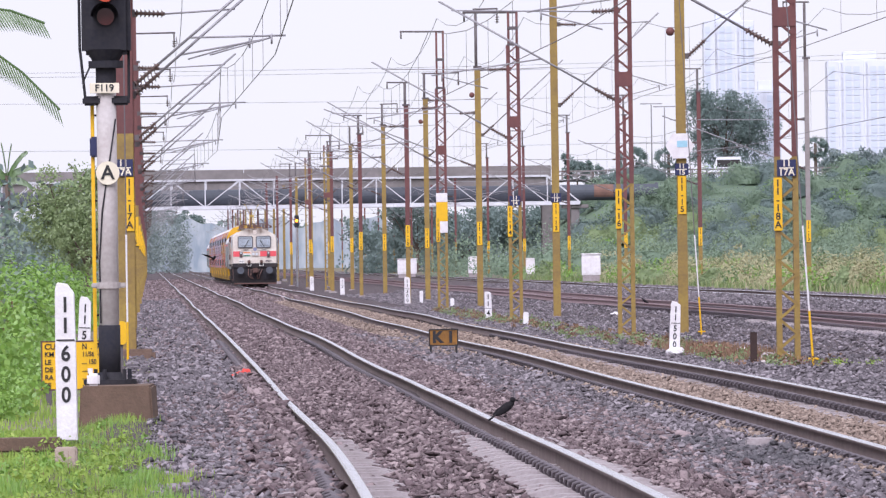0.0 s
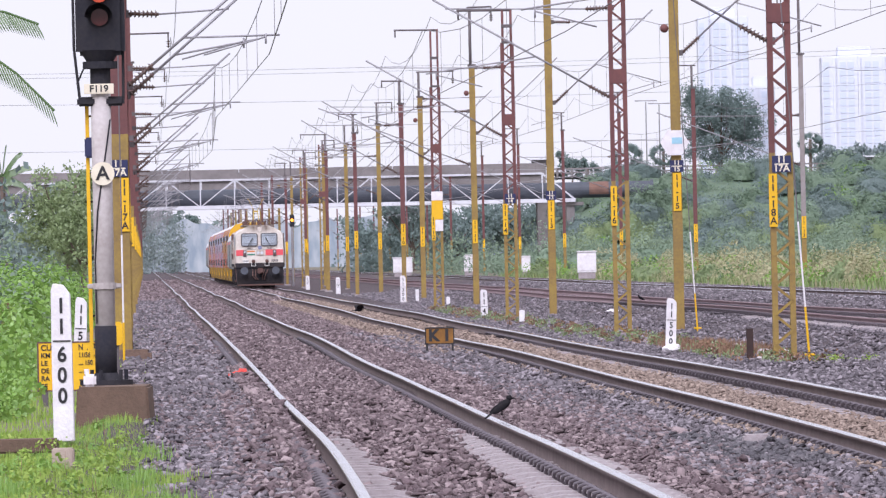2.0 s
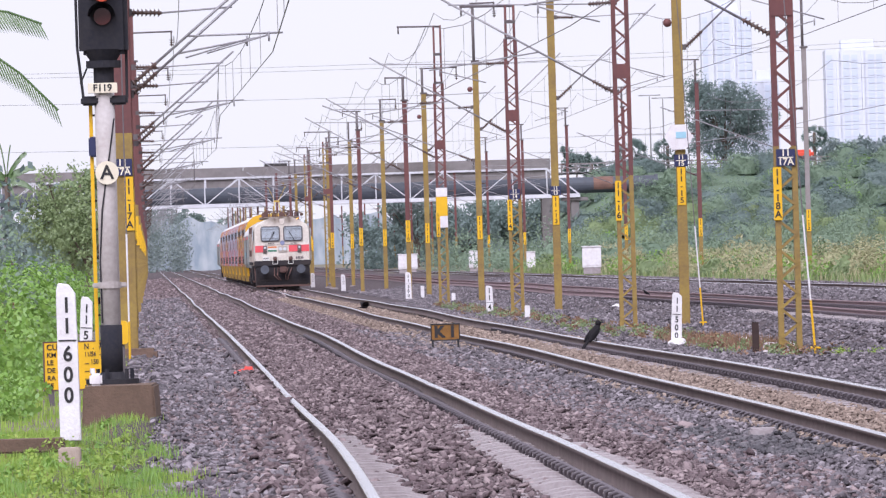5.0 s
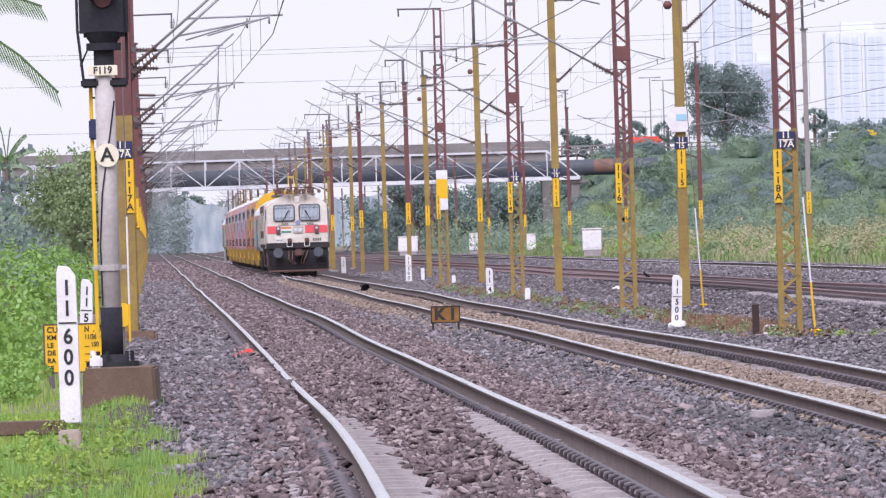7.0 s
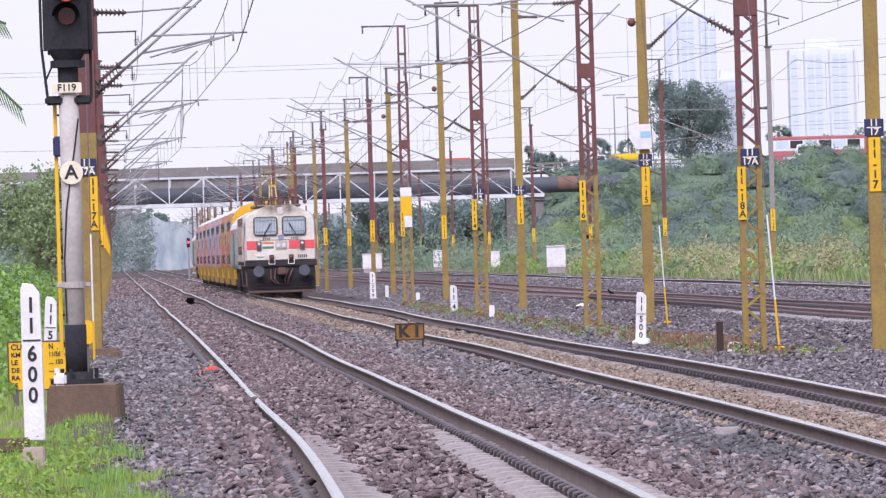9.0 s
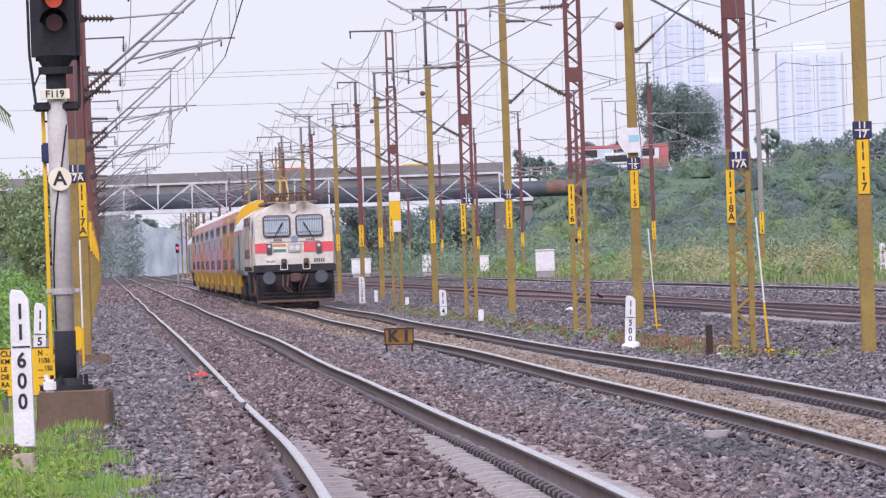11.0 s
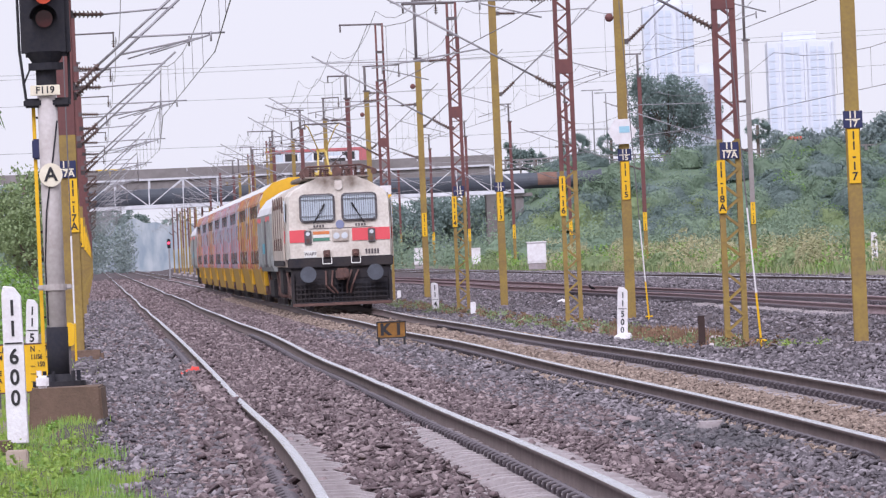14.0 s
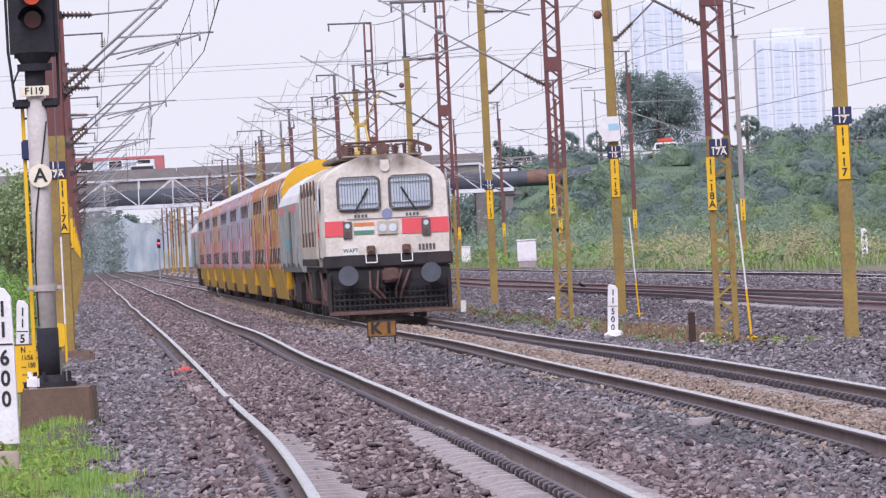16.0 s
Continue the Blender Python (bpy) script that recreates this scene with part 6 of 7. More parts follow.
def tower(at, w, dpt, h, floors, bays, label):
    ob = thing("tower_block", label, "apartment tower", at)
    bm = bmesh.new()
    box(bm, (0, 0, h / 2), (w, dpt, h), 0.3)
    box(bm, (0, 0, h + 2), (w * 0.5, dpt * 0.6, 4), 0.2)
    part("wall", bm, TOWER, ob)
    step = (h - 6) / floors
    for b in range(bays):
        x = -w / 2 + w * (b + 0.5) / bays
        if b % 3 == 1:
            bm = bmesh.new()
            box(bm, (x, -dpt / 2 - 0.6, h / 2), (w / bays * 0.35, 1.2, h - 1), 0.1)
            part("fin", bm, TOWER, ob)
            continue
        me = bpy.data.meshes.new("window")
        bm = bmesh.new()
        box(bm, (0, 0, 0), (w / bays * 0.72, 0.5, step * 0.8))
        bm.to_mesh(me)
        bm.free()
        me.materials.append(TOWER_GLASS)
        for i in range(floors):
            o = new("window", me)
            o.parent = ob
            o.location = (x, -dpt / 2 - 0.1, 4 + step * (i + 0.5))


def make_power_line():
    for i, (z0, z1, y) in enumerate(((25.5, 27.0, 900), (25.0, 26.4, 900), (22.0, 22.6, 905), (15.5, 16.2, 860))):
        ob = thing("power_line", "thin far power wire crossing over the railway", "overhead wire")
        bm = bmesh.new()
        wire(bm, [(x, y, z0 + (z1 - z0) * (x + 90) / 180 - 1.2 * (1 - (x / 90) ** 2)) for x in range(-90, 91, 10)], 0.016)
        part("wire", bm, WIRE, ob)
        for x, z in ((-90, z0), (90, z1)):
            bm = bmesh.new()
            tube(bm, (x, y, 0), (x, y, z + 0.4), 0.2, 8, 0.12)
            part("pole", bm, GREY_STEEL, ob)


make_bridge()
make_power_line()
tower((117.6, 3000, 0), 20.5, 20, 97, 28, 7, "tall blue-white apartment tower far behind the trees, colour paled for haze")
tower((135, 3060, 0), 12, 18, 70, 20, 4, "lower tower beside the tall one, colour paled for haze")
tower((171, 3000, 0), 27, 20, 80, 24, 8, "broad apartment tower far off, colour paled for haze")


# ---- signs, posts and gear beside the line ----
SIGNAL_GREY = mat("signal_post_grey", (0.50, 0.46, 0.45), 0.6, scale=2.5, dark=(0.28, 0.23, 0.21), amount=0.7, bump=0.1)
SIGNAL_BLACK = mat("signal_black", (0.022, 0.022, 0.03), 0.8, spec=0.15, scale=3, dark=(0.055, 0.05, 0.05), amount=0.6)
PLINTH = mat("plinth_concrete", (0.18, 0.115, 0.085), 0.95, scale=2.5, dark=(0.10, 0.07, 0.05), amount=0.8, bump=0.5)
RED_LIT = glow("lit_red_lens", (0.55, 0.07, 0.03), 0.4)
AMBER_LIT = glow("lit_amber_lens", (1.0, 0.35, 0.03), 2.5)
RED_FAR = glow("lit_red_lens_far", (1.0, 0.06, 0.12), 2.5)
RED_DARK = mat("unlit_lens", (0.10, 0.02, 0.02), 0.2)
PLATE_BROWN = mat("dull_orange_plate", (0.33, 0.15, 0.028), 0.7, scale=6, dark=(0.15, 0.07, 0.022), amount=0.9)
LITTER_GREEN = mat("green_plastic", (0.35, 0.65, 0.3), 0.4, scale=9)
CLOTH = mat("red_cloth", (0.75, 0.09, 0.07), 0.8, scale=10, dark=(0.5, 0.05, 0.05))
BLUE_PATCH = mat("faded_blue_patch", (0.35, 0.6, 0.72), 0.6, scale=8)
STONE_BLOCK = mat("pinkish_stone_block", (0.45, 0.36, 0.30), 0.9, scale=6, bump=0.4)


STONE_PALE = mat("pale_broken_stone", (0.56, 0.50, 0.50), 0.9, scale=7, dark=(0.34, 0.29, 0.29), amount=0.7, bump=0.4)
RUST_DARK = mat("dark_rusted_steel", (0.06, 0.036, 0.032), 0.9, scale=8, dark=(0.03, 0.02, 0.02), amount=0.7)


def kilometre_post(at, h, w, words, label, lean=0.0, split=2, pitch=0.165):
    ob = thing("kilometre_post", label, "marker post", at, 0, "kilometre posts")
    bm = bmesh.new()
    prof = [(-w / 2, 0), (w / 2 * 1.1, 0), (w / 2, h * 0.6), (w / 2 * 0.92, h * 0.93), (w * 0.12, h * 0.99), (-w / 2 * 0.8, h), (-w / 2 * 1.02, h * 0.95), (-w / 2 * 1.04, h * 0.5)]
    a = [bm.verts.new((x, -0.06, z)) for x, z in prof]
    b = [bm.verts.new((x, 0.06, z)) for x, z in prof]
    n = len(prof)
    for i in range(n):
        bm.faces.new((a[i], a[(i + 1) % n], b[(i + 1) % n], b[i]))
    bm.faces.new(a)
    bm.faces.new(b)
    bmesh.ops.bevel(bm, geom=list(bm.edges), offset=0.008, segments=1, affect="EDGES")
    bmesh.ops.rotate(bm, cent=(0, 0, 0), matrix=Matrix.Rotation(radians(lean), 3, "Y"), verts=bm.verts)
    p = part("post", bm, WHITE, ob, "whitewashed slab with chipped edges")
    rot = pose(0, 0, 0, 0, lean, 0)
    step = h * pitch
    for i, c in enumerate(words):
        text(c, step * 1.02, BLACK, p, rot @ pose(0, -0.062, h * 0.92 - step * (i + 0.5) - (step * 0.35 if i >= split else 0)), narrow=0.9, bold=0.025)
    bm = bmesh.new()
    z = h * 0.92 - step * (split + 0.17)
    box(bm, (0, -0.064, z), (w * 0.9, 0.01, 0.012))
    bmesh.ops.rotate(bm, cent=(0, 0, 0), matrix=Matrix.Rotation(radians(lean), 3, "Y"), verts=bm.verts)
    part("rule", bm, BLACK, p)
    return ob


def make_signal():
    ob = thing("colour_light_signal", "tall railway colour-light signal on a grey tubular post", "railway signal", (-3.28, 72, 0.32))
    bm = bmesh.new()
    tube(bm, (0, 0, 0.0), (0, 0, 2.95), 0.098, 20)
    part("post", bm, SIGNAL_GREY, ob, "weathered pale grey tube", True)
    bm = bmesh.new()
    tube(bm, (0, 0, 0.06), (0, 0, 0.58), 0.107, 20)
    part("sleeve", bm, SIGNAL_BLACK, ob, "black painted lower sleeve", True)
    bm = bmesh.new()
    tube(bm, (0, 0, 0.0), (0, 0, 0.05), 0.26, 20)
    tube(bm, (0, 0, 0.05), (0, 0, 0.12), 0.16, 20, 0.11)
    for a in range(6):
        x, y = 0.2 * math.cos(a * 1.047 + 0.3), 0.2 * math.sin(a * 1.047 + 0.3)
        tube(bm, (x, y, 0.05), (x, y, 0.15), 0.022, 6)
    part("base_flange", bm, SIGNAL_BLACK, ob)
    bm = bmesh.new()
    tube(bm, (0, 0, 0.94), (0, 0, 1.0), 0.118, 16)
    box(bm, (0.0, -0.0, 0.97), (0.34, 0.06, 0.05), 0.01)
    part("collar", bm, SIGNAL_GREY, ob)
    bm = bmesh.new()
    tube(bm, (0, 0, 2.93), (0, 0, 3.14), 0.10, 16)
    tube(bm, (0, 0, 3.1), (0, 0, 3.17), 0.17, 16)
    tube(bm, (0, 0, 3.17), (0, 0, 3.28), 0.13, 16, 0.2)
    box(bm, (0, 0, 2.78), (0.46, 0.16, 0.09), 0.02)
    part("head_bracket", bm, SIGNAL_BLACK, ob)
    bm = bmesh.new()
    box(bm, (0.01, 0.0, 3.23 + 0.62), (0.48, 0.22, 1.24), 0.04)
    hd = part("signal_head", bm, SIGNAL_BLACK, ob, "black signal head with lens hoods")
    for k, (z, ma) in enumerate(((3.60, RED_DARK), (3.83, RED_LIT), (4.10, RED_DARK))):
        bm = bmesh.new()
        tube(bm, (0.01, -0.115, z), (0.01, -0.14, z), 0.085, 20)
        part("lens", bm, ma, hd, "glowing red lens" if k == 1 else "unlit lens")
        bm = bmesh.new()
        for a in range(13):
            p, q = math.pi * (a / 12), math.pi * ((a + 1) / 12)
            if a < 12:
                vs = [bm.verts.new(v) for v in ((0.01 + 0.125 * math.cos(p), -0.11, z + 0.125 * math.sin(p)), (0.01 + 0.125 * math.cos(q), -0.11, z + 0.125 * math.sin(q)),
                                                (0.01 + 0.135 * math.cos(q), -0.36, z + 0.135 * math.sin(q)), (0.01 + 0.135 * math.cos(p), -0.36, z + 0.135 * math.sin(p)))]
                bm.faces.new(vs)
        bmesh.ops.solidify(bm, geom=list(bm.faces), thickness=0.006)
        part("hood", bm, SIGNAL_BLACK, hd)
    bm = bmesh.new()
    tube(bm, (-0.2, -0.05, 2.78), (-0.25, -0.05, 3.3), 0.014, 6)
    tube(bm, (-0.25, -0.05, 3.3), (-0.255, -0.05, 4.6), 0.014, 6)
    tube(bm, (-0.12, 0.05, 3.2), (-0.23, -0.02, 2.95), 0.01, 6)
    tube(bm, (0.22, 0.05, 2.8), (0.24, 0.05, 4.6), 0.014, 6)
    part("guard_rod", bm, SIGNAL_BLACK, ob)
    bm = bmesh.new()
    box(bm, (-0.01, -0.13, 2.9), (0.29, 0.012, 0.1), 0.004)
    p = part("name_plate", bm, CREAM_PLATE, ob, "cream plate lettered F119")
    text("F119", 0.095, BLACK, p, pose(-0.01, -0.138, 2.9))
    bm = bmesh.new()
    tube(bm, (0.01, -0.11, 2.07), (0.01, -0.125, 2.07), 0.115, 28)
    p = part("letter_disc", bm, CREAM_PLATE, ob, "round cream disc with a black letter A")
    text("A", 0.19, BLACK, p, pose(0.01, -0.128, 2.07))
    # ladder behind the post
    bm = bmesh.new()
    bar(bm, (-0.145, 0.14, 0.25), (-0.145, 0.14, 2.75), 0.035, 0.05)
    part("ladder_stile", bm, YELLOW, ob, "yellow ladder side rail")
    bm = bmesh.new()
    bar(bm, (0.075, 0.14, 0.25), (0.075, 0.14, 2.75), 0.02, 0.05)
    part("ladder_stile", bm, SIGNAL_BLACK, ob)
    for i in range(9):
        bm = bmesh.new()
        tube(bm, (-0.145, 0.14, 0.4 + i * 0.28), (0.09, 0.14, 0.4 + i * 0.28), 0.01, 6)
        part("rung", bm, SIGNAL_BLACK, ob)
    bm = bmesh.new()
    box(bm, (-0.12, 0.1, 2.33), (0.1, 0.12, 0.2), 0.015)
    part("small_box", bm, BLUE, ob, "small dark box on the post")
    bm = bmesh.new()
    pts = [(0.09, -0.06, 2.6), (0.03, -0.1, 2.2), (-0.05, -0.1, 1.7), (-0.085, -0.06, 1.2), (-0.08, -0.08, 0.6)]
    for a, b in zip(pts, pts[1:]):
        tube(bm, a, b, 0.008, 5)
    part("cable", bm, SIGNAL_BLACK, ob)
    pl = thing("signal_plinth", "brown stained concrete plinth under the signal", "plinth", (-3.18, 71.6, -0.22))
    bm = bmesh.new()
    vs = box(bm, (0, 0, 0.27), (0.74, 1.3, 0.54))
    for v in bm.verts:
        if v.co.z > 0.3:
            v.co.x *= 0.92
    bmesh.ops.bevel(bm, geom=list(bm.edges), offset=0.02, segments=2, affect="EDGES")
    part("block", bm, PLINTH, pl)
    cb = thing("junction_box", "small white metal box on the signal plinth", "box", (-3.41, 71.3, 0.32))
    bm = bmesh.new()
    box(bm, (0, 0, 0.06), (0.12, 0.14, 0.12), 0.02)
    tube(bm, (-0.03, 0, 0.12), (-0.03, 0, 0.17), 0.025, 8)
    part("case", bm, WHITE, cb)


def make_board():
    ob = thing("curve_board", "yellow board with black curve data on two legs", "sign board", (-4.42, 88, -0.14))
    bm = bmesh.new()
    box(bm, (0.0, 0, 0.43), (0.80, 0.02, 0.57), 0.006)
    p = part("panel", bm, YELLOW, ob)
    bm = bmesh.new()
    for x in (-0.405, 0.405):
        box(bm, (x, 0, 0.43), (0.018, 0.03, 0.59))
    for z in (0.14, 0.72):
        box(bm, (0, 0, z), (0.8, 0.03, 0.016))
    part("frame", bm, RUST, ob)
    for s in (-0.33, 0.33):
        bm = bmesh.new()
        box(bm, (s, 0.02, 0.06), (0.07, 0.06, 0.3), 0.006)
        part("leg", bm, DARK_STEEL, ob)
    rows = (("CU", "N  . 1A"), ("KM", "11/560-11/"), ("LE", ".... 150"), ("DE", "........"), ("RA", "........"), ("SE", "-25"))
    for i, (a, b) in enumerate(rows):
        z = 0.655 - i * 0.092
        text(a, 0.095 if i == 0 else 0.08, BLACK, p, pose(-0.37, -0.014, z), align="LEFT")
        text(b, 0.095 if i == 0 else 0.08, BLACK, p, pose(0.08, -0.014, z), align="LEFT", narrow=0.8)


def make_k1():
    ob = thing("whistle_board", "weathered orange-brown K1 board on two short legs", "sign board", on(3.085, 138, -0.30))
    bm = bmesh.new()
    box(bm, (0, 0, 0.33), (0.52, 0.02, 0.29), 0.006)
    p = part("panel", bm, PLATE_BROWN, ob)
    bm = bmesh.new()
    for z in (0.18, 0.48):
        box(bm, (0, -0.006, z), (0.55, 0.03, 0.022))
    for x in (-0.265, 0.265):
        box(bm, (x, -0.006, 0.33), (0.022, 0.03, 0.3))
    part("frame", bm, BLACK, ob)
    for x in (-0.24, 0.24):
        bm = bmesh.new()
        box(bm, (x, 0, 0.07), (0.04, 0.04, 0.26), 0.004)
        part("leg", bm, BLACK, ob)
    text("K 1", 0.29, BLACK, p, pose(0, -0.014, 0.33), bold=0.05)


def relay_box(at, w, h, label):
    ob = thing("relay_box", label, "equipment box", at)
    bm = bmesh.new()
    box(bm, (0, 0, 0.14), (w * 0.9, 0.66, 0.36), 0.02)
    part("base", bm, CONCRETE, ob)
    bm = bmesh.new()
    box(bm, (0, 0, 0.32 + h / 2), (w, 0.7, h), 0.03)
    b = part("case", bm, WHITE, ob)
    bm = bmesh.new()
    box(bm, (0, 0, 0.36 + h), (w * 1.08, 0.8, 0.08), 0.02)
    part("lid", bm, WHITE, ob)
    for s in (-1, 1):
        bm = bmesh.new()
        box(bm, (s * w * 0.24, -0.36, 0.32 + h * 0.5), (w * 0.42, 0.03, h * 0.78), 0.01)
        part("door", bm, WHITE, ob)


def make_small_things():
    kilometre_post((-3.4, 66, -0.08), 1.42, 0.178, "11600", "tall whitewashed kilometre post lettered 11 600", pitch=0.131)
    kilometre_post((-5.42, 110, -0.2), 1.22, 0.18, "11500", "whitewashed kilometre post lettered 11 500 beside the bank", 3, pitch=0.14)
    kilometre_post((4.56, 146, -0.5), 1.1, 0.2, "11500", "leaning whitewashed kilometre post lettered 11 500", 3, pitch=0.145)
    kilometre_post((1.42, 235, -0.4), 0.85, 0.22, "114", "short whitewashed kilometre post on the ballast", 0, pitch=0.26)
    kilometre_post((-1.53, 310, -0.35), 1.13, 0.24, "11300", "whitewashed kilometre post beside the second track", 0)
    kilometre_post((-5.51, 400, -0.35), 0.9, 0.24, "112", "distant whitewashed marker post on the ballast", 0)
    kilometre_post((-8.24, 460, -0.35), 0.9, 0.24, "111", "distant whitewashed marker post on the ballast", 0)
    kilometre_post((20.5, 310, 0.05), 1.4, 0.26, "11400", "whitewashed kilometre post in the field", 0)
    bm = bmesh.new()
    bmesh.ops.create_icosphere(bm, subdivisions=3, radius=0.2)
    for v in bm.verts:
        v.co += v.co.normalized() * 0.05 * noise.noise(v.co * 9)
        v.co.z *= 0.55
    st = part("stone", bm, WHITE)
    st.location = (4.6, 145.8, -0.42)
    tagged(st, "whitewashed stone at the foot of the kilometre post", "stone")
    for x, y, r in ((6.02, 136.5, 0.17), (5.72, 131.0, 0.10), (5.25, 142, 0.12)):
        bm = bmesh.new()
        bmesh.ops.create_icosphere(bm, subdivisions=3, radius=r)
        for v in bm.verts:
            v.co += v.co.normalized() * r * 0.5 * noise.noise(v.co * 1.6 / r + Vector((x, y, 0)))
            v.co.z *= 0.6
        st = part("stone", bm, STONE_PALE)
        st.location = (x, y, -0.43)
        tagged(st, "pale lump of broken stone among the dry weeds", "stone")
    make_k1()
    for x, y, h in ((2.4, 215, 0.32), (0.35, 300, 0.3), (-1.0, 330, 0.5)):
        ob = thing("marker_stub", "short whitewashed stub beside the track", "marker post", (x, y, -0.5))
        bm = bmesh.new()
        box(bm, (0, 0, h / 2 + 0.05), (0.16, 0.16, h + 0.1), 0.02)
        part("stub", bm, WHITE, ob)
    for x, y, ma, lab in ((3.45, 190, LITTER_GREEN, "crumpled green plastic bag among the weeds"), (6.1, 150, WHITE, "white rag lying among the weeds"), (6.5, 139, WHITE, "pale litter beside the mast"),
                          (8.4, 215, WHITE, "white litter on the far ballast"), (5.3, 225, WHITE, "white litter beside the far rail")):
        ob = thing("litter", lab, "litter", (x, y, float(bed_z(x - 2.42 + 0.04 * y, y))))
        bm = bmesh.new()
        bmesh.ops.create_icosphere(bm, subdivisions=3, radius=0.18)
        for v in bm.verts:
            v.co *= 1 + 0.5 * noise.noise(v.co * 14)
            v.co.z = abs(v.co.z) * 0.45
        part("scrap", bm, ma, ob)
    relay_box((8.65, 430, 0.12), 1.1, 1.2, "white relay cabinet standing in the field grass")
    relay_box((6.4, 540, 0.0), 0.65, 1.1, "small white relay cabinet in the field")
    relay_box((2.6, 600, 0.0), 1.1, 1.3, "white relay cabinet beside the far track")
    relay_box((-3.0, 610, 0.0), 1.6, 1.2, "white relay cabinet beside the far track")
    # hexagonal plate on the mast
    hx = thing("hexagon_plate", "white hexagonal plate with a faded blue patch on the mast", "sign plate", (5.96, 183.75, 4.25))
    bm = bmesh.new()
    vs = [bm.verts.new((0.36 * math.cos(a * math.pi / 3), 0, 0.36 * math.sin(a * math.pi / 3))) for a in range(6)]
    f = bm.faces.new(vs)
    e = bmesh.ops.extrude_face_region(bm, geom=[f])
    bmesh.ops.translate(bm, vec=(0, 0.03, 0), verts=[v for v in e["geom"] if isinstance(v, bmesh.types.BMVert)])
    h0 = part("plate", bm, WHITE, hx)
    bm = bmesh.new()
    box(bm, (0.06, -0.006, 0.05), (0.26, 0.006, 0.16))
    part("patch", bm, BLUE_PATCH, h0)
    sp = thing("steel_stub", "short dark steel stub standing in dry weeds", "post", (5.6, 133, -0.5))
    bm = bmesh.new()
    joist(bm, 0.6, 0.12)
    part("stub", bm, RUST_DARK, sp)
    for x, y, lean in ((6.24, 178, -0.14), (6.48, 129, -0.16), (-5.43, 126, 0.0)):
        ob = thing("guy_rod", "thin anchor rod in a yellow guard with white upper sleeve", "guy rod", (x, y, -0.5))
        bm = bmesh.new()
        tube(bm, (0, 0, 0), (lean * 0.4, 0, 1.0), 0.021, 8)
        tube(bm, (-0.1, 0, 0.02), (0.1, 0, 0.02), 0.02, 6)
        tube(bm, (-0.09, 0, 0.16), (0.09, 0, 0.16), 0.02, 6)
        part("guard", bm, YELLOW, ob)
        bm = bmesh.new()
        tube(bm, (lean * 0.4, 0, 1.0), (lean, 0, 2.5), 0.016, 8)
        part("sleeve", bm, WHITE, ob)
        bm = bmesh.new()
        tube(bm, (lean, 0, 2.5), (lean * 3.2, 0, 8.5), 0.012, 5)
        part("stay_wire", bm, WIRE, ob)
    cl = thing("red_cloth", "crumpled red cloth lying on the ballast", "cloth", (-2.86, 104, -0.125))
    bm = bmesh.new()
    bmesh.ops.create_icosphere(bm, subdivisions=4, radius=0.15)
    for v in bm.verts:
        v.co *= 1 + 0.45 * noise.noise(v.co * 16)
        v.co.z = abs(v.co.z) * (0.75 if v.co.x > 0 else 0.45)
    part("cloth", bm, CLOTH, cl)
    sb = thing("stone_block", "small squared pinkish stone block in the grass", "stone", (-3.1, 60, -0.2))
    bm = bmesh.new()
    box(bm, (0, 0, 0.1), (0.18, 0.2, 0.22), 0.012)
    part("block", bm, STONE_BLOCK, sb)
    sl = thing("concrete_slab", "weathered concrete slab lying in the grass", "slab", (-3.75, 63, -0.1))
    bm = bmesh.new()
    box(bm, (0, 0, 0.06), (0.9, 0.4, 0.12), 0.015)
    part("slab", bm, PLINTH, sl)
    ps = thing("pale_slab", "pale chipped slab of concrete on the ballast", "slab", (2.95, 69, -0.33))
    bm = bmesh.new()
    box(bm, (0, 0, 0.06), (0.26, 0.5, 0.1), 0.02)
    part("slab", bm, CONCRETE, ps)
    gb = thing("guard_box", "yellow rounded cable guard standing behind the signal", "cable guard", (-4.40, 100, -0.2))
    bm = bmesh.new()
    rrect(bm, 0, 0.76, 0.16, 0.32, 0.06, -0.06, 0.06)
    part("cover", bm, YELLOW, gb, "yellow sheet-metal cover")
    bm = bmesh.new()
    bar(bm, (0, 0, 0), (0, 0, 0.64), 0.05)
    part("leg", bm, DARK_STEEL, gb)
    # far signals
    for x, y, z, ma, lab in ((-10.33, 520, 4.37, AMBER_LIT, "distant signal showing amber"), (-20.9, 700, 3.2, RED_FAR, "distant signal showing red")):
        ob = thing("distant_signal", lab, "railway signal", (x, y, -0.3))
        bm = bmesh.new()
        tube(bm, (0, 0, 0), (0, 0, z), 0.08, 8)
        part("post", bm, GREY_STEEL, ob)
        bm = bmesh.new()
        box(bm, (0, 0, z + 0.25), (0.32, 0.2, 0.9), 0.04)
        part("signal_head", bm, SIGNAL_BLACK, ob)
        bm = bmesh.new()
        tube(bm, (0, -0.11, z + 0.3), (0, -0.14, z + 0.3), 0.11, 14)
        part("lens", bm, ma, ob, "glowing lens")


make_signal()
make_board()
make_small_things()

# ---- road traffic ----
# Bus red softened towards pink, with haze put into the paint.
BUS_RED = mat("hazed_bus_red", (0.50, 0.15, 0.16), 0.4, scale=0.6)
CAR_WHITE = mat("car_white", (0.75, 0.75, 0.78), 0.35, scale=0.6)
TARP_RED = mat("red_tarpaulin", (0.75, 0.10, 0.06), 0.8, scale=2)
TARP_YELLOW = mat("yellow_tarpaulin", (0.75, 0.52, 0.04), 0.8, scale=2)
TYRE = mat("tyre_rubber", (0.02, 0.02, 0.02), 0.9)


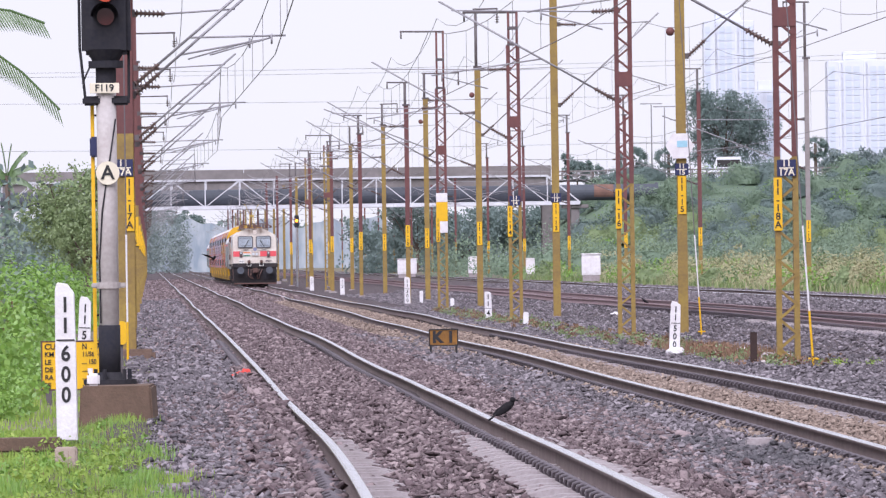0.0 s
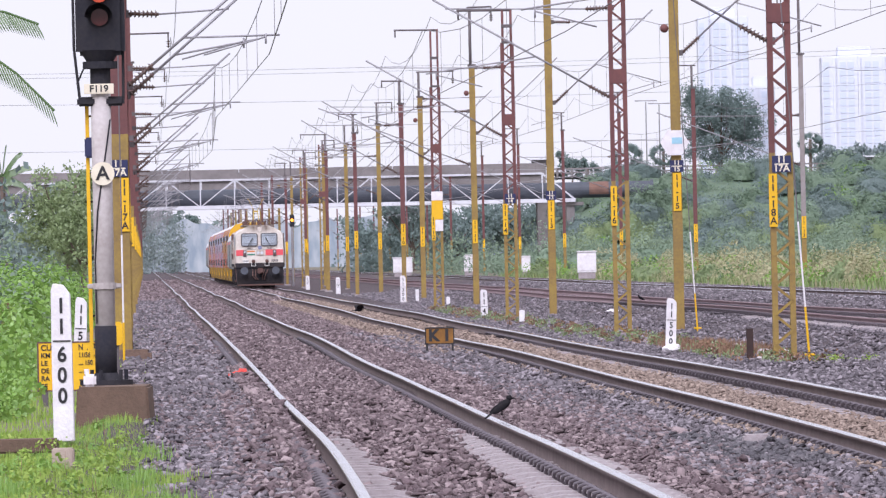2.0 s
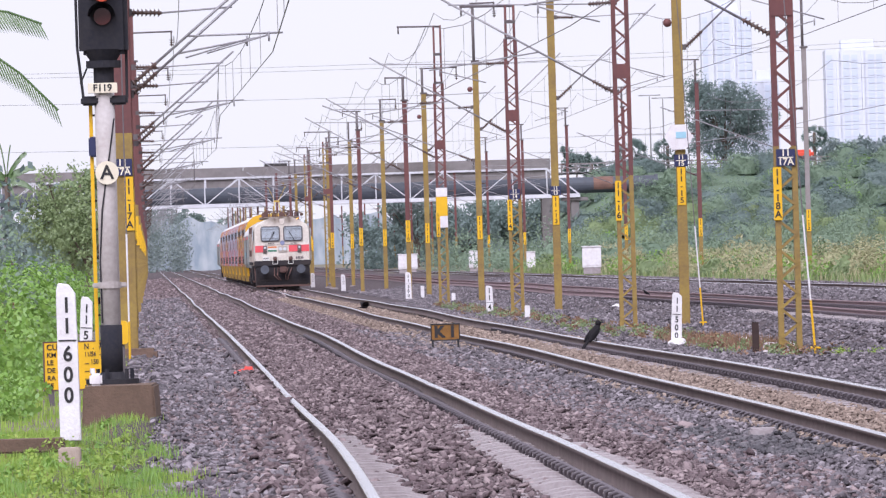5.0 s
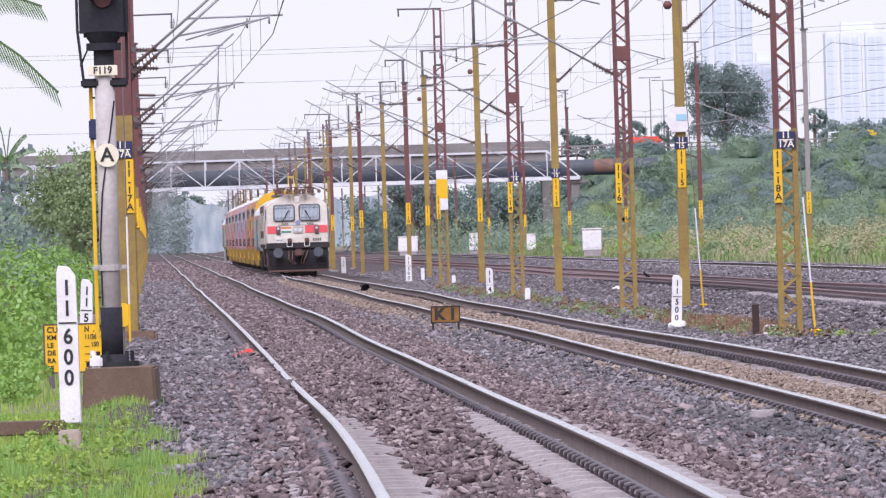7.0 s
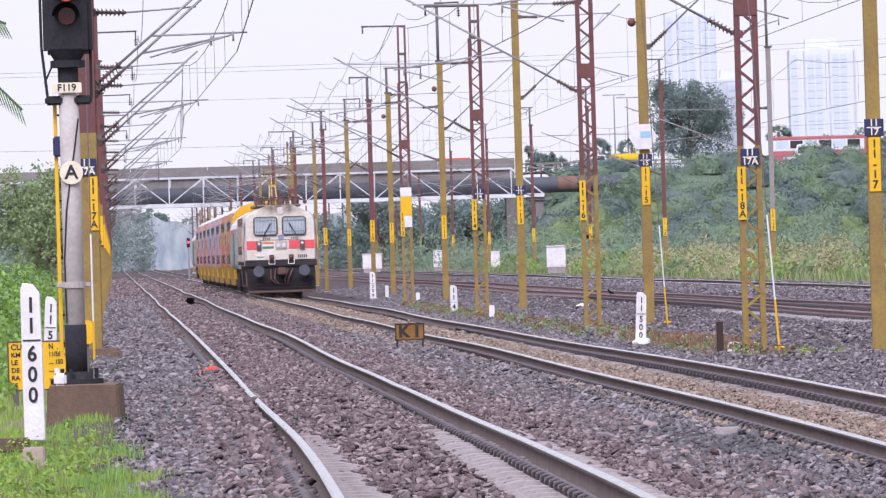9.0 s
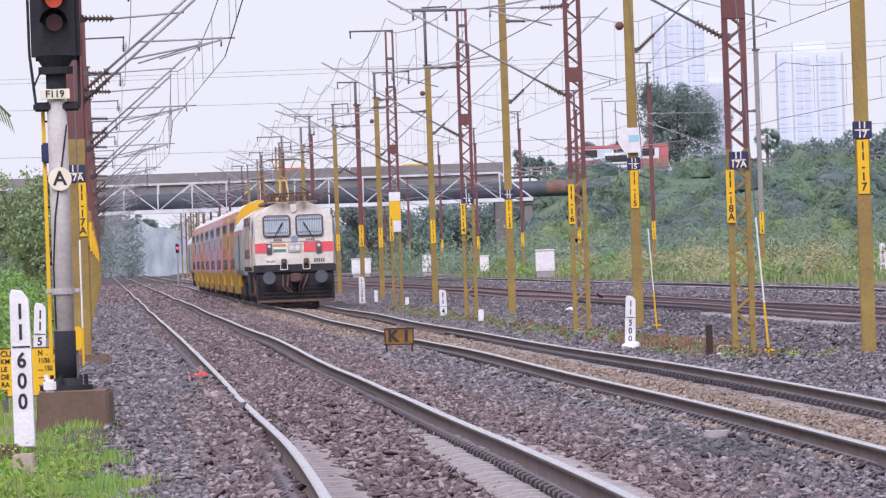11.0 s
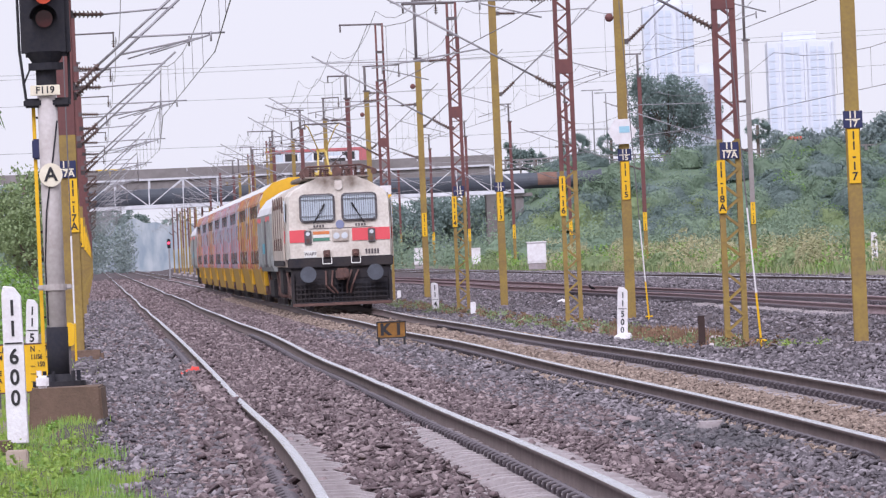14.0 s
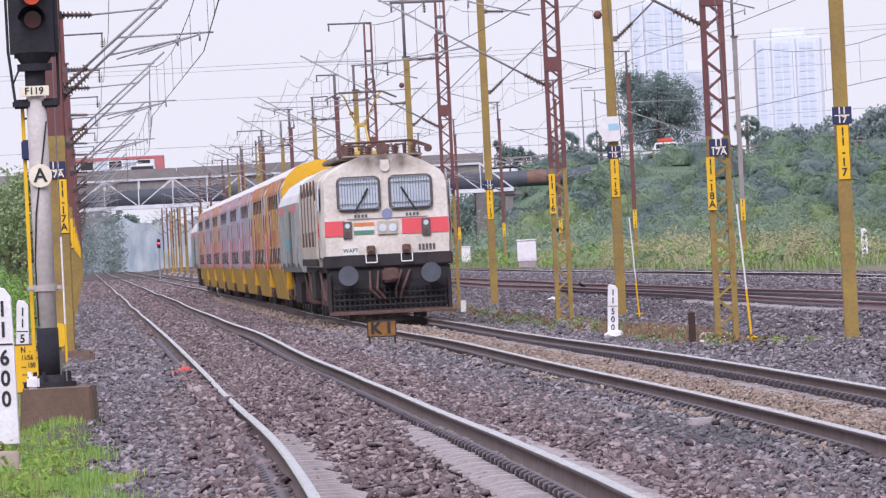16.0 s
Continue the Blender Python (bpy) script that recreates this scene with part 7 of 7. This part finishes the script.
def wheels(ob, xs, r, half):
    for x in xs:
        for y in (-half, half):
            bm = bmesh.new()
            tube(bm, (x, y - 0.12, r), (x, y + 0.12, r), r, 16)
            part("wheel", bm, TYRE, ob)


def make_bus():
    ob = thing("bus", "red and white city bus with dark windows", "bus")
    bm = bmesh.new()
    box(bm, (0, 0, 0.85), (10.8, 2.5, 1.1), 0.08)
    part("lower_body", bm, BUS_RED, ob, "red lower body")
    bm = bmesh.new()
    box(bm, (0, 0, 2.0), (10.7, 2.44, 1.2), 0.06)
    up = part("upper_body", bm, CAR_WHITE, ob)
    bm = bmesh.new()
    box(bm, (0, 0, 2.75), (10.8, 2.5, 0.35), 0.08)
    part("roof", bm, BUS_RED, ob, "red roof edge")
    bm = bmesh.new()
    box(bm, (4.9, 0, 2.0), (1.0, 2.5, 1.4), 0.03)
    part("tail", bm, BUS_RED, ob)
    for i in range(6):
        for s in (-1, 1):
            bm = bmesh.new()
            box(bm, (-4.2 + i * 1.5, s * 1.225, 2.1), (1.3, 0.03, 0.8), 0.01)
            part("window", bm, COACH_GLASS if i % 2 else GLASS, up)
    wheels(ob, (-3.4, 3.2), 0.48, 1.1)
    return ob


def make_truck(ma, label, length=5.4):
    ob = thing("truck", label, "truck")
    bm = bmesh.new()
    box(bm, (-length / 2 + 0.8, 0, 0.95), (1.4, 1.7, 1.3), 0.12)
    part("cab", bm, CAR_WHITE, ob)
    bm = bmesh.new()
    box(bm, (-length / 2 + 0.1, 0, 1.25), (0.05, 1.4, 0.5), 0.02)
    for s in (-1, 1):
        box(bm, (-length / 2 + 0.8, s * 0.86, 1.25), (0.7, 0.03, 0.45), 0.01)
    part("cab_window", bm, COACH_GLASS, ob)
    bm = bmesh.new()
    box(bm, (0.75, 0, 1.2), (length - 1.9, 1.8, 0.9), 0.28)
    for v in bm.verts:
        v.co += Vector((0, 0, 0.1 * noise.noise(v.co * 2.0)))
    part("tarpaulin", bm, ma, ob, "rounded tarpaulin over the load")
    bm = bmesh.new()
    box(bm, (0.8, 0, 0.65), (length - 1.8, 1.8, 0.4), 0.03)
    part("bed", bm, DARK_STEEL, ob)
    wheels(ob, (-length / 2 + 0.9, length / 2 - 1.2), 0.36, 0.8)
    return ob


def make_car(label, h=1.5, length=4.2, rack=None):
    ob = thing("car", label, "car")
    bm = bmesh.new()
    box(bm, (0, 0, 0.62), (length, 1.7, 0.65), 0.12)
    part("body", bm, CAR_WHITE, ob)
    bm = bmesh.new()
    vs = box(bm, (0.15, 0, 0.9 + (h - 0.9) / 2), (length * 0.62, 1.55, h - 0.9))
    for v in bm.verts:
        if v.co.z > 1.0:
            v.co.x = 0.15 + (v.co.x - 0.15) * 0.75
    bmesh.ops.bevel(bm, geom=list(bm.edges), offset=0.06, segments=2, affect="EDGES")
    cb = part("cabin", bm, CAR_WHITE, ob)
    for s in (-1, 1):
        bm = bmesh.new()
        box(bm, (0.15, s * 0.77, 0.95 + (h - 0.95) * 0.45), (length * 0.46, 0.04, (h - 0.95) * 0.6), 0.01)
        part("window", bm, COACH_GLASS, cb)
    if rack:
        bm = bmesh.new()
        box(bm, (0.1, 0, h + 0.2), (1.6, 1.2, 0.4), 0.12)
        part("roof_load", bm, rack, ob)
    wheels(ob, (-length * 0.32, length * 0.32), 0.32, 0.78)
    return ob


# x at two times in seconds, and height of the road surface
def road_z(x):
    return 9.65 if x < 11.3 else 9.62


TRAFFIC = [
    (make_bus(), 9.0, 43.7, 16.0, -27.4, 770.5),
    (make_truck(TARP_RED, "small truck with an orange-red tarpaulin"), 4.0, 44.4, 7.0, 20.5, 768.0),
    (make_truck(TARP_YELLOW, "small truck with a yellow tarpaulin"), 7.0, 43.0, 9.0, 22.3, 768.0),
    (make_car("white van on the raised road", 2.1, 5.0), 9.0, 42.0, 11.5, 18.3, 767.0),
    (make_car("white car with a red roof load", 1.7, 4.6, TARP_RED), 13.5, 46.0, 15.5, 33.5, 768.0),
    (make_car("white car on the raised road", 1.6, 4.2), 3.5, 29.5, 4.0, 20.8, 767.0),
    (make_car("white car on the raised road", 1.6, 4.2), 3.5, 23.5, 4.0, 16.3, 767.0),
    (make_car("cream van on the raised road", 2.2, 5.2), 1.5, 15.7, 4.0, -8.0, 771.0),
]

# ---- crows ----
CROW = mat("black_feathers", (0.014, 0.013, 0.016), 0.8, spec=0.1, scale=20, dark=(0.035, 0.03, 0.03), amount=0.5)


def make_crow(label, flying):
    ob = thing("crow", label, "bird")
    bm = bmesh.new()
    bmesh.ops.create_uvsphere(bm, u_segments=14, v_segments=10, radius=1.0)
    tilt = Matrix.Rotation(radians(-8 if flying else -32), 3, "Y")
    for v in bm.verts:
        k = 1 - 0.35 * max(0, -v.co.x)
        v.co = tilt @ Vector((v.co.x * 0.15, v.co.y * 0.06 * k, v.co.z * 0.062 * k)) + Vector((0, 0, 0.13))
    part("body", bm, CROW, ob, "", True)
    head = tilt @ Vector((0.15, 0, 0.035)) + Vector((0, 0, 0.13))
    bm = bmesh.new()
    bmesh.ops.create_uvsphere(bm, u_segments=12, v_segments=8, radius=0.043)
    bmesh.ops.translate(bm, vec=head, verts=bm.verts)
    h = part("head", bm, CROW, ob, "", True)
    bm = bmesh.new()
    tube(bm, head + Vector((0.03, 0, 0)), head + Vector((0.095, 0, -0.015)), 0.015, 6, 0.003)
    part("beak", bm, CROW, h)
    bm = bmesh.new()
    tip = tilt @ Vector((-0.3, 0, -0.01)) + Vector((0, 0, 0.13))
    root = tilt @ Vector((-0.12, 0, 0)) + Vector((0, 0, 0.13))
    bar(bm, root, tip, 0.06, 0.015)
    part("tail", bm, CROW, ob)
    if flying:
        for s in (-1, 1):
            bm = bmesh.new()
            pts = [(0.1, s * 0.04, 0.15), (0.14, s * 0.2, 0.24), (0.05, s * 0.44, 0.30), (-0.1, s * 0.36, 0.27), (-0.1, s * 0.06, 0.15)]
            vs = [bm.verts.new(p) for p in pts]
            bm.faces.new(vs)
            bmesh.ops.solidify(bm, geom=list(bm.faces), thickness=0.008)
            part("wing", bm, CROW, ob, "spread black wing")
    else:
        for s in (-1, 1):
            bm = bmesh.new()
            bmesh.ops.create_uvsphere(bm, u_segments=10, v_segments=8, radius=1.0)
            for v in bm.verts:
                v.co = tilt @ Vector((v.co.x * 0.15 - 0.05, v.co.y * 0.018 + s * 0.055, v.co.z * 0.045)) + Vector((0, 0, 0.13))
            part("wing", bm, CROW, ob, "folded black wing", True)
        for s in (-1, 1):
            bm = bmesh.new()
            tube(bm, (0.0, s * 0.025, 0.0), (0.0, s * 0.025, 0.1), 0.006, 5)
            tube(bm, (-0.02, s * 0.025, 0.004), (0.035, s * 0.025, 0.004), 0.006, 5)
            part("leg", bm, CROW, ob)
    for o in ob.children_recursive:
        o.data.transform(Matrix.Scale(0.66 if not flying else 0.9, 4))
    return ob


crow_on_rail = make_crow("black crow perched on the rail", False)
crow_on_track = make_crow("black crow flying low over the tracks", True)
crow_far = make_crow("black crow standing by the rusty rail", False)
crow_passing = make_crow("black crow in flight over the far tracks", True)


# ---- stones and sleepers ----
make_ballast()
lay_sleepers(made_tracks)


# ---- what moves ----
def motions():
    for ob, back in TRAIN:
        rows = []
        for t in (0.0, 4.0, 8.0, 12.0, 16.0):
            d = 499.0 - 20.32 * t + back
            rows.append((t, pose(*on(4.75, d, -0.14), 0, 0, HEADING)))
        walk(ob, rows)
    for ob, t0, x0, t1, x1, y in TRAFFIC:
        v = (x1 - x0) / (t1 - t0)
        walk(ob, [(t, pose(x0 + v * (t - t0), y, road_z(x0 + v * (t - t0)))) for t in range(0, 17)])
    seat = on(0.873, 67, 0.05)
    walk(crow_on_rail, [(0.0, pose(*seat, 0, 0, 20)), (2.4, pose(*seat, 0, 0, 20)), (2.8, pose(*seat, 0, -16, 35)), (4.6, pose(*seat, 0, -16, 35)), (5.2, pose(2.5, 72, 1.2, 0, -10, 40)),
                        (6.0, pose(9.0, 90, 3.0, 0, 0, 30)), (16.0, pose(30.0, 120, 5.0, 0, 0, 30))])
    walk(crow_on_track, [(0.0, pose(-6.95, 222, 1.5, 0, 0, -65)), (0.2, pose(-4.9, 222, 0.2, 0, 0, -60)), (0.4, pose(-3.7, 222, 0.2, 0, 0, -40)), (0.6, pose(-2.9, 222, 0.1, 0, 0, 0)),
                         (0.9, pose(-2.45, 222, -0.14, 0, 0, 10)), (8.4, pose(-2.45, 222, -0.14, 0, 0, 10)), (8.6, pose(-2.9, 222, 0.1, 0, 0, 100)), (8.8, pose(-5.1, 222, 0.15, 0, 0, 170)),
                         (9.0, pose(-6.6, 222, 0.1, 0, 0, 175)), (9.6, pose(-12.5, 222, 0.9, 0, 0, 175)), (16.0, pose(-40, 222, 6, 0, 0, 175))])
    still = pose(6.3, 230, 0.02, 0, 0, 200)
    walk(crow_far, [(0.0, still), (16.0, still)])
    walk(crow_passing, [(0.0, pose(-24.0, 330, 0.0, 0, 0, 0)), (5.6, pose(-4.0, 175, 0.3, 0, 0, 10)), (6.3, pose(5.6, 145, 0.2, 0, 0, 5)), (6.4, pose(6.3, 145, 0.65, 0, 0, 5)),
                        (6.5, pose(7.7, 145, 0.65, 0, 0, 5)), (7.5, pose(18.0, 145, 2.0, 0, 0, 5)), (16.0, pose(60.0, 145, 9.0, 0, 0, 5))])


motions()
